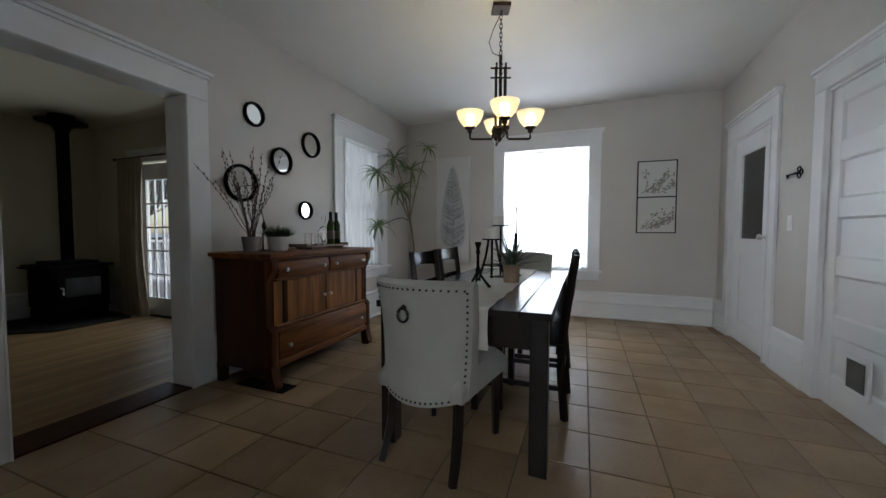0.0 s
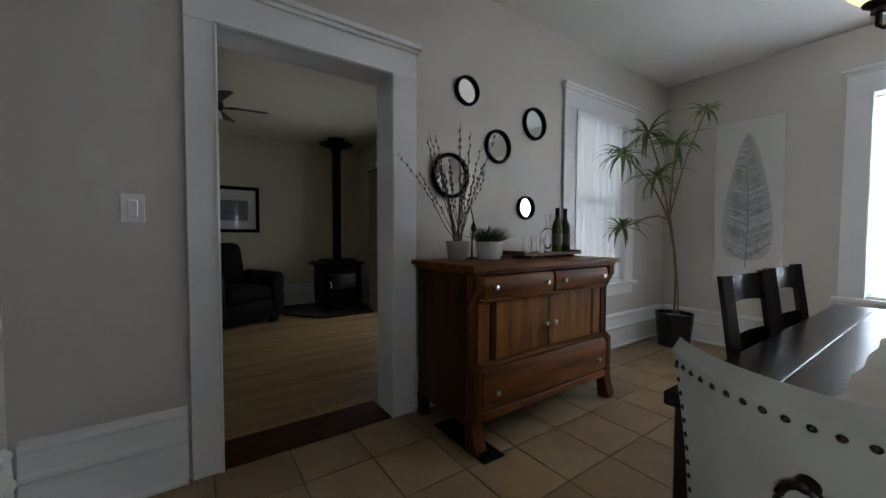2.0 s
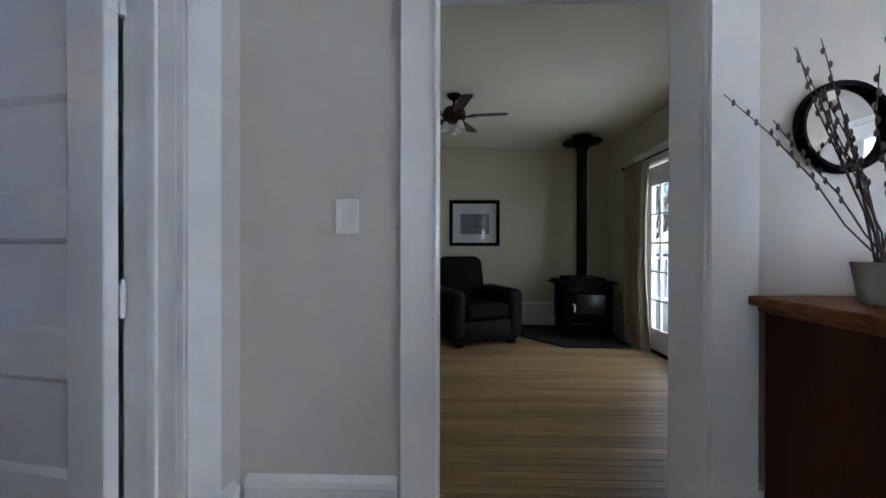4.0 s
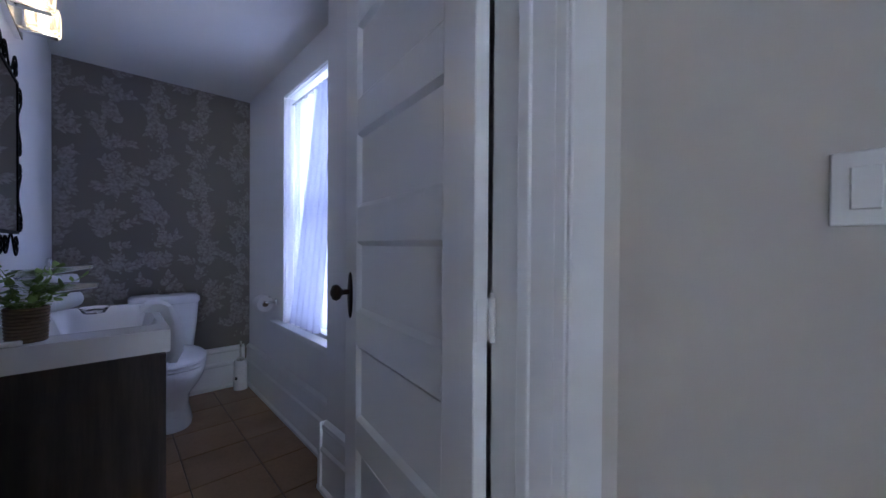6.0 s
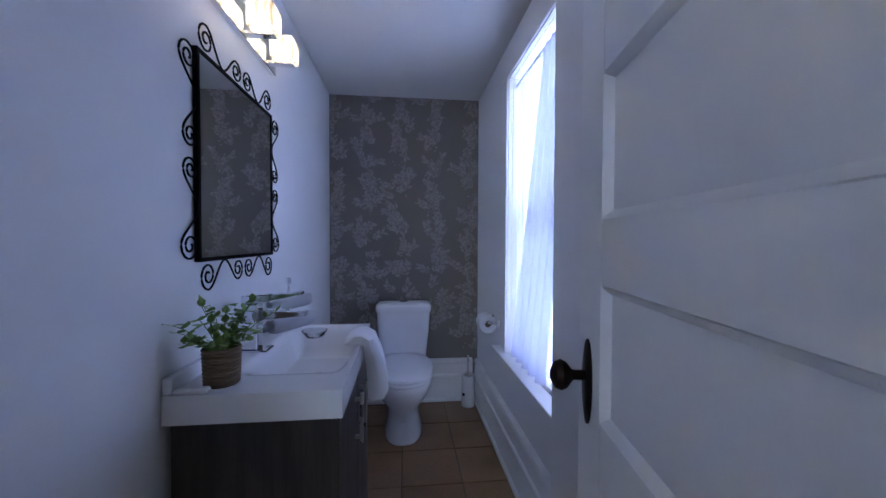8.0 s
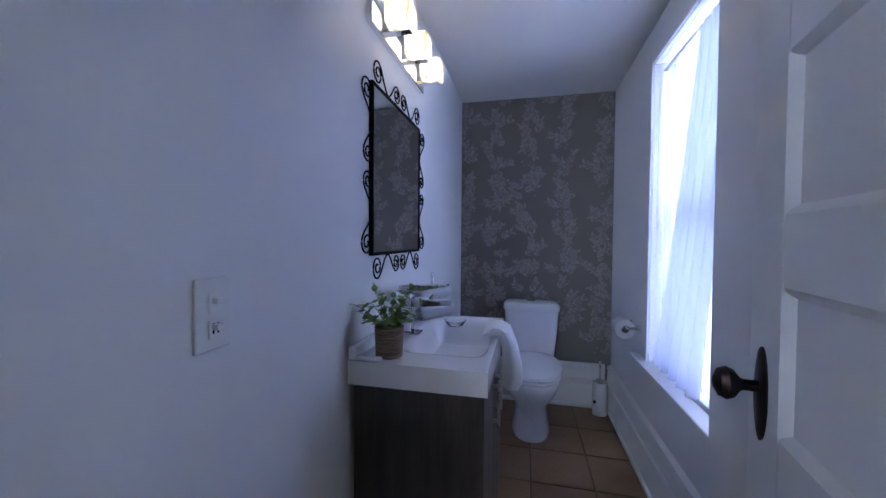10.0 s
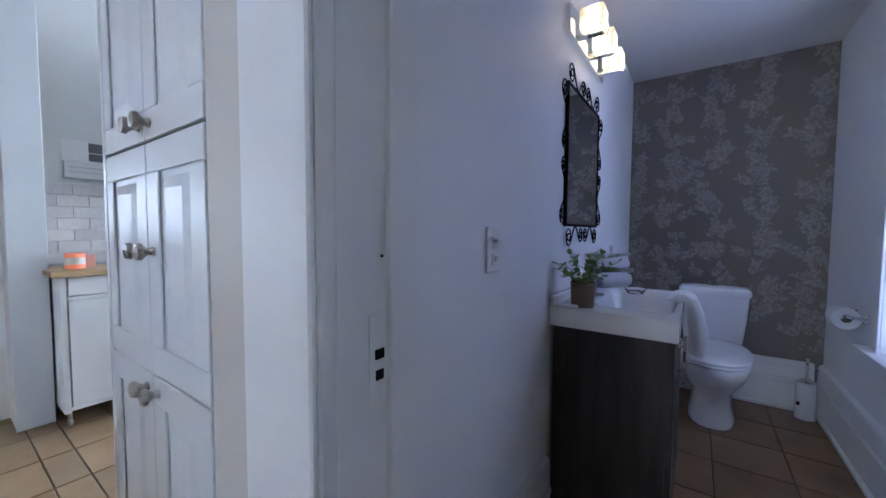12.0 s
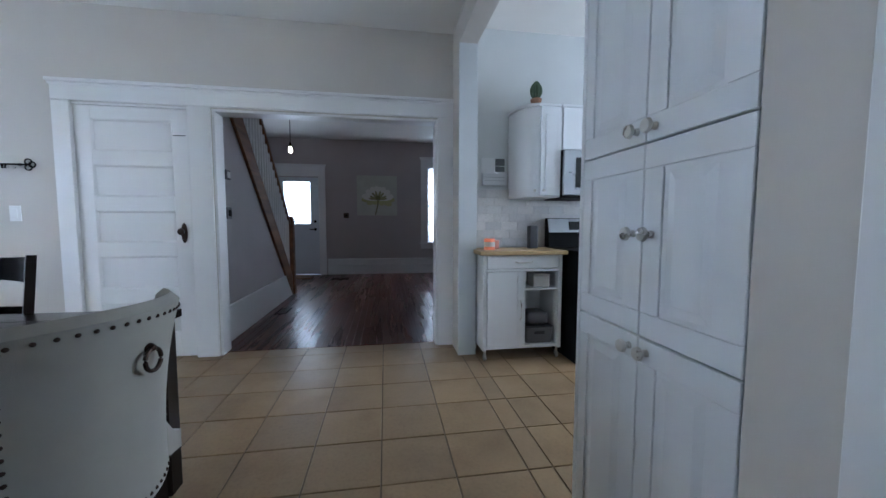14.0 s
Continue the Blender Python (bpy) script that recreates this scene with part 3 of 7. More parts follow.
hall_door = thing("closet_door", "closed white five-panel door with cat flap", "door", (XR + 0.006, 3.32, 0.008), -90)
panel_door(hall_door, 0.80, 2.02, 0.036, [(0.20, 0.46), (0.58, 0.84), (0.955, 1.205), (1.32, 1.565), (1.68, 1.92)])
hall_door.matrix_basis = pose(XR + 0.010, 3.32, 0.008, 0, 0, -90) @ Matrix.Diagonal((1, -1, 1, 1))
oval_knob(hall_door, 0.745, 1.03)
flap = part("cat_flap", B().box(0.27, 0.48, 0.0005, 0.014, 0.17, 0.40, 0.004), WHITE, hall_door, "white plastic cat flap frame")
part("flap_panel", B().box(0.30, 0.45, 0.0145, 0.019, 0.20, 0.37, 0.002), mat("smoked_plastic", (0.05, 0.05, 0.05), 0.2)[0], flap, "smoked flap")
part("hook_latch", B().tube([(0.70, 0.006, 1.81), (0.79, 0.008, 1.812)], 0.003, 6), BLACK, hall_door, "small iron hook latch")
for z in (0.25, 1.75):
    part("hinge", B().lathe([(0.0065, -0.045), (0.0065, 0.045)], 10, (-0.006, 0.004, z)), WHITE, hall_door, "white painted hinge", True)

glass_door = thing("glazed_door", "closed white door with dark upper glass pane", "door", (XR + 0.010, 4.90, 0.008), -90)
glass_door.matrix_basis = pose(XR + 0.010, 4.902, 0.008, 0, 0, -90) @ Matrix.Diagonal((1, -1, 1, 1))
W = 0.834
for a, c in ((0, 0.17), (W - 0.17, W)):
    part("stile", B().box(a, c, -0.036, 0, 0, 2.05, 0.0025), DOORW, glass_door)
for lo, hi in ((0, 0.22), (0.90, 1.05), (1.88, 2.05)):
    part("rail", B().box(0.17, W - 0.17, -0.036, 0, lo, hi, 0.0025), DOORW, glass_door)
part("panel", B().box(0.168, W - 0.168, -0.026, -0.012, 0.218, 0.902), DOORW, glass_door)
part("pane", B().box(0.168, W - 0.168, -0.022, -0.016, 1.048, 1.882), mat("dark_glass", (0.03, 0.032, 0.03), 0.06)[0], glass_door, "dark reflecting glass")
kn = B().lathe([(0.028, 0), (0.028, 0.006), (0.010, 0.01), (0.010, 0.035), (0.024, 0.045), (0.028, 0.058), (0.018, 0.07), (0.001, 0.072)], 18)
kn.turn(Matrix.Translation((W - 0.075, 0.0, 1.07)) @ Matrix.Rotation(radians(-90), 4, "X"))
part("knob", kn, NICKEL, glass_door, "round satin nickel knob", True)


def sash_window(name, axis, a, c, u0, u1, z0, z1, label, meet=None, muntins=0):
    """Two sashes in a frame between a and c across axis."""
    ob = tagged(new(name), label, "window", "", "structure")

    def bx(p, q, lo, hi, d0, d1):
        bb = B()
        if axis == "x":
            return bb.box(a + (c - a) * d0, a + (c - a) * d1, p, q, lo, hi, 0.002)
        return bb.box(p, q, a + (c - a) * d0, a + (c - a) * d1, lo, hi, 0.002)

    meet = meet or (z0 + z1) / 2
    for lo, hi, d in ((z0, meet + 0.02, 0.45), (meet - 0.02, z1, 0.15)):
        sash = part("sash", bx(u0, u0 + 0.045, lo, hi, d, d + 0.25), WHITE, ob)
        part("stile", bx(u1 - 0.045, u1, lo, hi, d, d + 0.25), WHITE, sash)
        part("rail", bx(u0 + 0.045, u1 - 0.045, lo, lo + 0.05, d, d + 0.25), WHITE, sash)
        part("rail", bx(u0 + 0.045, u1 - 0.045, hi - 0.045, hi, d, d + 0.25), WHITE, sash)
        pn = part("pane", bx(u0 + 0.045, u1 - 0.045, lo + 0.05, hi - 0.045, d + 0.1, d + 0.13), GLASS, sash)
        pn.visible_shadow = False
    return ob


def curtain(name, label, fn, material, parent=None, nu=60, nv=16, category="curtain"):
    return tagged(part(name, B().grid(fn, nu, nv), material, parent, "", True), label, category)


# dining window
jambs("window_1_jamb", "y", YB - 0.002, YB + 0.15, DWIN[0], DWIN[1], DWIN[2], DWIN[3], 0.02, True, "white window reveal")
casing("window_1_trim", "y", YB, -1, DWIN[0] + 0.02, DWIN[1] - 0.02, DWIN[2] + 0.0, DWIN[3] - 0.02, 0.15, 0.15, 0.20, "white moulded window casing with sill", stool=0.62)
sash_window("window_1", "y", YB + 0.15, YB + 0.04, DWIN[0] + 0.02, DWIN[1] - 0.02, DWIN[2] + 0.02, DWIN[3] - 0.02, "white double-hung sash window")


def dining_sheer(u, v):
    x = DWIN[0] + 0.02 + u * 1.11
    return (x, YB + 0.024 + 0.010 * math.sin(u * 68) + 0.005 * math.sin(u * 151 + 2) + 0.004 * math.sin(v * 9 + u * 11), 0.645 + v * 1.565)


curtain("sheer_curtain", "white sheer curtain gathered across dining window", dining_sheer, SHEER, None, 140, 10)
rod = thing("curtain_rod", "thin white tension rod above sheer curtain", "curtain rod")
part("rod", B().tube([(DWIN[0] + 0.02, YB + 0.024, 2.215), (DWIN[1] - 0.02, YB + 0.024, 2.215)], 0.007), WHITE, rod, "", True)
# side window with lace
jambs("window_2_jamb", "x", XL - 0.15, XL + 0.002, SIDEWIN[0], SIDEWIN[1], SIDEWIN[2], SIDEWIN[3], 0.02, True, "white window reveal")
casing("window_2_trim", "x", XL, 1, SIDEWIN[0] + 0.02, SIDEWIN[1] - 0.02, SIDEWIN[2], SIDEWIN[3] - 0.02, 0.17, 0.17, 0.19, "white moulded casing of lace-curtained window", stool=0.66)
sash_window("window_2", "x", XL - 0.15, XL - 0.04, SIDEWIN[0] + 0.02, SIDEWIN[1] - 0.02, SIDEWIN[2] + 0.02, SIDEWIN[3] - 0.02, "white double-hung sash window")
curtain("lace_curtain", "white lace curtain hanging in soft folds", lambda u, v: (XL - 0.026 + 0.010 * math.sin(u * 47) + 0.005 * math.sin(u * 103), SIDEWIN[0] + 0.022 + u * 0.796, 0.69 + v * 1.49), LACE, None, 110, 10)
# bathroom window
jambs("window_3_jamb", "x", -2.02, -1.848, BWIN[0], BWIN[1], BWIN[2], BWIN[3], 0.02, True, "white window reveal")
casing("window_3_trim", "x", -1.85, 1, BWIN[0] + 0.02, BWIN[1] - 0.02, BWIN[2], BWIN[3] - 0.02, 0.12, 0.10, 0.12, "white bathroom window casing with deep sill", stool=0.63, cap=False)
sash_window("window_3", "x", -2.02, -1.90, BWIN[0] + 0.02, BWIN[1] - 0.02, BWIN[2] + 0.02, BWIN[3] - 0.02, "white double-hung sash window", 1.32)
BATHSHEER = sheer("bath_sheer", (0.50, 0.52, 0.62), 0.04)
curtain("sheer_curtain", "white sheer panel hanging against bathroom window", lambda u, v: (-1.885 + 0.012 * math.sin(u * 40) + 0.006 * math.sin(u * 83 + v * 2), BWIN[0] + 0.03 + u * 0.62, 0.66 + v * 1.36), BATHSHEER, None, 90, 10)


def swag(u, v):
    lean = (1 - v) ** 1.2
    return (-1.862 + 0.03 * lean + 0.014 * math.sin(u * 30 + v * 3) * (0.4 + 0.6 * lean), BWIN[0] + 0.40 - 0.30 * lean + u * (0.28 + 0.12 * lean), 0.645 + v * 1.37)


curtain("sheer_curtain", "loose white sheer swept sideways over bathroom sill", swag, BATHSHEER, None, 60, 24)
rod = thing("curtain_rod", "thin white rod across bathroom window", "curtain rod")
part("rod", B().tube([(-1.875, BWIN[0] + 0.02, 2.022), (-1.875, BWIN[1] - 0.02, 2.022)], 0.008), WHITE, rod, "", True)
# hall window and front door
sash_window("window_4", "x", 7.29, 7.18, HWIN[0], HWIN[1], HWIN[2], HWIN[3], "white hall sash window")
casing("window_4_trim", "x", 7.14, -1, HWIN[0], HWIN[1], HWIN[2], HWIN[3], 0.16, 0.16, 0.22, "white hall window casing", stool=0.68)
curtain("blind", "white blind lit by daylight in hall window", lambda u, v: (7.172 + 0.004 * math.sin(v * 120), HWIN[0] + 0.01 + u * 0.90, 0.70 + v * 1.65), SHEER, None, 4, 80, "blind")
# This kitchen window is unseen, added so the lamp has an opening.
sash_window("window_5", "y", -3.42, -3.33, 0.2, 1.6, 1.05, 2.2, "unseen white sash window added for the kitchen fill")
casing("door_6_trim", "x", 7.14, -1, HFD[0], HFD[1], 0, HFD[3] + 0.02, 0.14, 0.14, 0.24, "white casing round front door")
front = thing("front_door", "closed grey-white front door with etched glass pane", "door", (7.15, HFD[0] + 0.01, 0.008), 90)
FRONTW = painted("grey_white_door", (0.62, 0.66, 0.70), 0.35)
for a, c in ((0, 0.17), (0.71, 0.88)):
    part("stile", B().box(a, c, -0.045, 0, 0, 2.09, 0.002), FRONTW, front)
for lo, hi in ((0, 1.10), (2.0, 2.09)):
    part("rail", B().box(0.17, 0.71, -0.045, 0, lo, hi, 0.002), FRONTW, front)
gl = mat("frosted_glass", (0.9, 0.93, 0.95), 0.6)
gl[2].inputs["Transmission Weight"].default_value = 0.95
pn = part("pane", B().box(0.168, 0.712, -0.03, -0.02, 1.098, 2.002), gl[0], front, "etched frosted pane")
pn.visible_shadow = False
ETCH = painted("etched_lead", (0.25, 0.27, 0.3), 0.5)
for z, k in ((1.90, 1), (1.18, -1)):
    arc = [(0.20 + 0.48 * s / 12, 0.003, z - k * 0.05 * math.sin(math.pi * s / 12)) for s in range(13)]
    part("leading", B().tube(arc, 0.011, 6).tube([(0.36, 0.003, z + 0.05 * k), (0.44, 0.003, z - 0.01 * k), (0.52, 0.003, z + 0.05 * k)], 0.010, 6), ETCH, front, "etched scroll line")
for z in (1.15, 0.98):
    lk = B().lathe([(0.03, 0), (0.03, 0.012), (0.001, 0.014)], 16).turn(Matrix.Translation((0.075, 0, z)) @ Matrix.Rotation(radians(-90), 4, "X"))
    if z < 1:
        lk.box(0.05, 0.19, 0.03, 0.045, z - 0.01, z + 0.01, 0.004).lathe([(0.01, 0), (0.01, 0.04)], 10, (0.075, 0, z), "y")
    part("door_handle" if z < 1 else "lock", lk, BLACK, front, "black lever handle" if z < 1 else "black deadbolt", True)

# ---- dining room things ----


def round_mirror(y, z, r, frame_r, label):
    ob = thing("round_mirror", label, "mirror", (XL, y, z), 0, "round mirrors on the dining wall")
    ring = [(r * math.cos(2 * math.pi * k / 40) , r * math.sin(2 * math.pi * k / 40)) for k in range(40)]
    fr = B()
    prof = [(r - frame_r, 0.002), (r - frame_r, 0.014), (r - frame_r * 0.75, 0.030), (r - frame_r * 0.25, 0.034), (r, 0.022), (r, 0.002)]
    fr.lathe(prof + [prof[0]], 40, (0, 0, 0), "x", False)
    part("frame", fr, BLACK, ob, "black rounded frame", True)
    part("glass", B().lathe([(r - frame_r + 0.002, 0.001), (r - frame_r + 0.002, 0.012)], 40, (0, 0, 0), "x"), MIRROR, ob, "silvered glass")
    return ob


round_mirror(2.47, 2.095, 0.100, 0.022, "small round wall mirror in black frame")
round_mirror(3.145, 1.99, 0.125, 0.024, "round wall mirror in black frame")
round_mirror(2.757, 1.76, 0.122, 0.024, "round wall mirror in black frame")
round_mirror(2.335, 1.51, 0.150, 0.026, "larger round wall mirror behind twig vase")
round_mirror(3.055, 1.33, 0.092, 0.020, "smallest round wall mirror above tray")


def knob(b, p, d, s=1.0):
    """A small turned knob at p that points along d = 'x' (+) or '-x'."""
    prof = [(0.008, 0), (0.006, 0.008), (0.010, 0.014), (0.015, 0.018), (0.013, 0.025), (0.001, 0.028)]
    k = -1 if d[0] == "-" else 1
    b.lathe([(r * s, k * h * s) for r, h in prof], 12, p, d[-1])
    return b


# sideboard: back to the wall, front towards the table
sb = thing("sideboard", "antique oak sideboard with scrolled feet and small knobs", "sideboard", (XL + 0.035, 2.06, 0))
D, L = 0.56, 1.23                       # depth and length of the case
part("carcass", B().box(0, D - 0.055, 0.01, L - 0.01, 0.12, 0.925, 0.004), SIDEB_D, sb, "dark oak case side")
top = B().box(-0.01, D + 0.035, -0.035, L + 0.035, 0.935, 0.965, 0.006, 2).box(0, D + 0.012, -0.012, L + 0.012, 0.915, 0.935, 0.004)
part("top", top, SIDEB, sb, "worn oak top board")
pil = [(D - 0.06, 0.16), (D + 0.0, 0.16), (D + 0.0, 0.42), (D - 0.045, 0.45), (D - 0.045, 0.76), (D - 0.02, 0.80), (D + 0.015, 0.86), (D + 0.015, 0.915), (D - 0.06, 0.915)]
foot = [(D - 0.055, 0.0), (D - 0.01, 0.0), (D + 0.020, 0.006), (D + 0.030, 0.030), (D + 0.020, 0.055), (D + 0.002, 0.085), (D - 0.004, 0.17), (D - 0.075, 0.17), (D - 0.062, 0.08)]
for y in (0.0, L - 0.06):
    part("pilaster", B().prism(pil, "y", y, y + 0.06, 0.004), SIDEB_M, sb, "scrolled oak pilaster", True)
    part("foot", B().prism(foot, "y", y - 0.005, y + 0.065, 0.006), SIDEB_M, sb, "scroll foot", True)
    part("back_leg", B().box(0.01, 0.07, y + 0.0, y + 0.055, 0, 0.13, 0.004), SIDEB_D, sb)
for y0, y1, ks in ((0.065, 0.605, (0.13, 0.53)), (0.625, L - 0.065, (0.69, 1.09))):
    bow = [(D - 0.055, 0.785), (D - 0.005, 0.785), (D + 0.005, 0.805), (D + 0.008, 0.845), (D + 0.005, 0.885), (D - 0.005, 0.905), (D - 0.055, 0.905)]
    dr = part("drawer", B().prism(bow, "y", y0, y1, 0.003), SIDEB, sb, "bowed drawer front", True)
    for y in ks:
        part("knob", knob(B(), (D + 0.006, y, 0.848), "x"), NICKEL, dr, "pale metal knob", True)
part("rail", B().box(D - 0.055, D - 0.01, 0.06, L - 0.06, 0.765, 0.783, 0.004), SIDEB, sb)
part("rail", B().box(D - 0.055, D - 0.012, 0.06, L - 0.06, 0.425, 0.447, 0.004), SIDEB, sb)
for y0, y1 in ((0.065, 0.15), (L - 0.15, L - 0.065)):
    part("side_panel", B().box(D - 0.055, D - 0.048, y0, y1, 0.447, 0.765), SIDEB_V, sb)
for y0, y1 in ((0.15, 0.18), (L - 0.18, L - 0.15)):
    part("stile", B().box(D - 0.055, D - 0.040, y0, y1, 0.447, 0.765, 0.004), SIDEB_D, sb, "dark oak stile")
for y0, y1, ky in ((0.185, 0.612, 0.575), (0.618, L - 0.185, 0.655)):
    dd = part("door", B().box(D - 0.055, D - 0.036, y0, y1, 0.452, 0.762, 0.003), SIDEB_V, sb, "flame-grained oak door")
    part("knob", knob(B(), (D - 0.036, ky, 0.595), "x"), NICKEL, dd, "pale metal knob", True)
ld = part("drawer", B().prism([(D - 0.055, 0.20), (D - 0.01, 0.20), (D + 0.004, 0.23), (D + 0.004, 0.39), (D - 0.012, 0.422), (D - 0.055, 0.422)], "y", 0.065, L - 0.065, 0.004), SIDEB, sb, "long lower drawer", True)
for y in (0.15, L - 0.17):
    part("knob", knob(B(), (D + 0.004, y, 0.295), "x"), NICKEL, ld, "pale metal knob", True)
part("apron", B().box(D - 0.055, D + 0.004, 0.06, L - 0.06, 0.155, 0.198, 0.006), SIDEB, sb)
SBX, SBY, SBZ = XL + 0.035, 2.06, 0.965
# Black plate stands for a register plus the shadow under the sideboard.
reg = thing("floor_register", "black floor plate for a register and the shadow under sideboard", "floor vent", (-1.50, 2.16, 0.0))
part("grille_shadow_plate", B().box(-0.15, 0.30, -0.10, 0.04, 0.0005, 0.006, 0.002), BLACK, reg)

# on the sideboard
POTG = painted("speckled_grey_pot", (0.34, 0.32, 0.29), 0.7, 0.15, 0.5, 90)
POTW = painted("ribbed_white_pot", (0.60, 0.59, 0.58), 0.55, 0.08, 0.2)
TWIG = wood("willow_bark", (0.05, 0.035, 0.028), (0.12, 0.085, 0.065), 0.7, "z", 30)
CATKIN = fabric("catkin_fluff", (0.17, 0.14, 0.125), 0.95)
vase = thing("twig_vase", "grey stone pot holding tall pussy willow twigs", "vase", (-1.655, 2.235, SBZ))
part("pot", B().lathe([(0.045, 0.0), (0.055, 0.01), (0.070, 0.105), (0.072, 0.115), (0.064, 0.115), (0.060, 0.09), (0.001, 0.085)], 28), POTG, vase, "tapered stone pot", True)
rng = random.Random(4)
ck = B()
for k in range(24):
    a = rng.uniform(-0.5, 0.55)
    dx = rng.uniform(-0.16, 0.2)
    h = rng.uniform(0.42, 0.72)
    dy = a * 0.42 if k > 2 else -0.34 + 0.12 * k
    pts = [(0.02 * math.cos(k), 0.02 * math.sin(k), 0.08)]
    for s in (0.25, 0.5, 0.75, 1.0):
        pts.append((dx * s + rng.uniform(-0.008, 0.008), dy * s ** 1.2 + rng.uniform(-0.012, 0.012), 0.08 + h * s))
    part("twig", B().tube(pts, 0.0028, 5, 0.0012), TWIG, vase, "", True)
    for s in range(9):
        f = 0.45 + 0.55 * s / 9
        i = min(int(f * 4), 3)
        g = f * 4 - i
        p = [pts[i][c] + (pts[i + 1][c] - pts[i][c]) * g for c in range(3)]
        o = 0.005 * (1 if s % 2 else -1)
        ck.lathe([(0.001, -0.011), (0.0052, -0.005), (0.0052, 0.004), (0.001, 0.011)], 5, (p[0], p[1] + o, p[2] + 0.004))
part("catkins", ck, CATKIN, vase, "grey fluffy catkins", True)["kind"] = "stuff"

GRASS = painted("grass_green", (0.045, 0.085, 0.022), 0.6, 0.25)
gp = thing("grass_pot", "short green grass in ribbed white pot", "potted plant", (-1.60, 2.44, SBZ))
rp = B()
seg = 48
rings = []
for r, h in ((0.062, 0), (0.070, 0.006), (0.083, 0.10), (0.085, 0.112), (0.075, 0.112), (0.070, 0.09)):
    rings.append([rp.bm.verts.new(((r + (0.002 if k % 2 and 0.005 < h < 0.105 else 0)) * math.cos(2 * math.pi * k / seg), (r + (0.002 if k % 2 and 0.005 < h < 0.105 else 0)) * math.sin(2 * math.pi * k / seg), h)) for k in range(seg)])
for a, c in zip(rings, rings[1:]):
    for k in range(seg):
        rp.bm.faces.new((a[k], a[(k + 1) % seg], c[(k + 1) % seg], c[k]))
rp.bm.faces.new(rings[0][::-1])
rp.bm.faces.new(rings[-1])
part("pot", rp, POTW, gp, "ribbed white pot")


def blades(n, r0, length, spread, wide, rng, droop=0.5, z0=0.0):
    """Narrow folded leaves out of one clump."""
    bb = B()
    for k in range(n):
        a = rng.uniform(0, 2 * math.pi)
        el = rng.uniform(*spread)
        ln = rng.uniform(0.7, 1.0) * length
        base = Vector((r0 * math.cos(a) * rng.random(), r0 * math.sin(a) * rng.random(), z0))
        side = Vector((-math.sin(a), math.cos(a), 0))
        prev = None
        steps = 5
        p = base.copy()
        for s in range(steps + 1):
            f = s / steps
            e = el - droop * f * 2.2
            if s:
                p = p + (ln / steps) * Vector((math.cos(a) * math.cos(e), math.sin(a) * math.cos(e), math.sin(e)))
            w = wide * (1 - f) ** 0.7 * (0.6 + 0.4 * min(1, f * 4)) + 0.0004
            row = [bb.bm.verts.new(p - side * w), bb.bm.verts.new(p - Vector((0, 0, w * 0.4))), bb.bm.verts.new(p + side * w)]
            if prev:
                for i in (0, 1):
                    bb.bm.faces.new((prev[i], prev[i + 1], row[i + 1], row[i]))
            prev = row
    return bb


part("grass", blades(380, 0.07, 0.15, (0.75, 1.5), 0.0026, random.Random(8), 0.25, 0.085), GRASS, gp, "dense green grass blades")
swan = thing("bird_figure", "slim dark metal bird standing behind pot", "figurine", (-1.72, 2.40, SBZ))
part("body", B().tube([(0, 0, 0), (0, 0, 0.13), (0, 0.02, 0.22), (0, -0.005, 0.30), (0, -0.012, 0.36), (0, 0.004, 0.39)], 0.006, 8, 0.003).lathe([(0.03, 0), (0.03, 0.006), (0.001, 0.008)], 16).lathe([(0.001, 0.16), (0.018, 0.185), (0.016, 0.21), (0.001, 0.25)], 10, (0, 0.012, 0)), BRONZE, swan, "", True)

tray = thing("serving_tray", "long rustic wooden tray with low feet", "tray", (-1.60, 2.95, SBZ))
TRAYW = wood("weathered_tray_wood", (0.07, 0.045, 0.03), (0.16, 0.11, 0.075), 0.6, "y", 12)
part("board", B().box(-0.10, 0.10, -0.30, 0.30, 0.018, 0.036, 0.003), TRAYW, tray)
for y in (-0.22, 0.20):
    part("foot", B().box(-0.09, 0.09, y, y + 0.03, 0, 0.018, 0.002), TRAYW, tray)
for y in (-0.30, 0.285):
    part("rail", B().box(-0.10, 0.10, y, y + 0.015, 0.036, 0.048, 0.003), TRAYW, tray)
TZ = SBZ + 0.036
GL = clear_glass("thin_drinking_glass")
for k, (y, x) in enumerate(((-0.20, 0.03), (-0.13, -0.03), (-0.09, 0.05))):
    g = thing("drinking_glass", "small clear straight drinking glass on tray", "glass", (-1.60 + x, 2.95 + y, TZ), 0, "glasses on the tray")
    part("bowl", B().lathe([(0.001, 0.002), (0.026, 0.0), (0.029, 0.006), (0.033, 0.105), (0.0318, 0.105), (0.028, 0.012), (0.001, 0.010)], 24, cap=False), GL, g, "", True)
dec = thing("glass_decanter", "clear ring-shaped glass wine decanter on tray", "decanter", (-1.62, 3.02, TZ))
part("ring", B().tube([(0, 0.062 * math.cos(2 * math.pi * k / 28), 0.082 + 0.07 * math.sin(2 * math.pi * k / 28)) for k in range(28)], 0.019, 10, closed=True), GL, dec, "", True)
part("neck", B().lathe([(0.018, 0.16), (0.014, 0.20), (0.022, 0.27), (0.020, 0.27), (0.012, 0.20), (0.016, 0.16)], 20, cap=False), GL, dec, "", True)
WINE = mat("dark_green_bottle", (0.012, 0.028, 0.010), 0.08)[0]
WINE2 = mat("olive_bottle", (0.05, 0.075, 0.018), 0.1)[0]
FOIL = metal("black_foil", (0.02, 0.02, 0.022), 0.4)
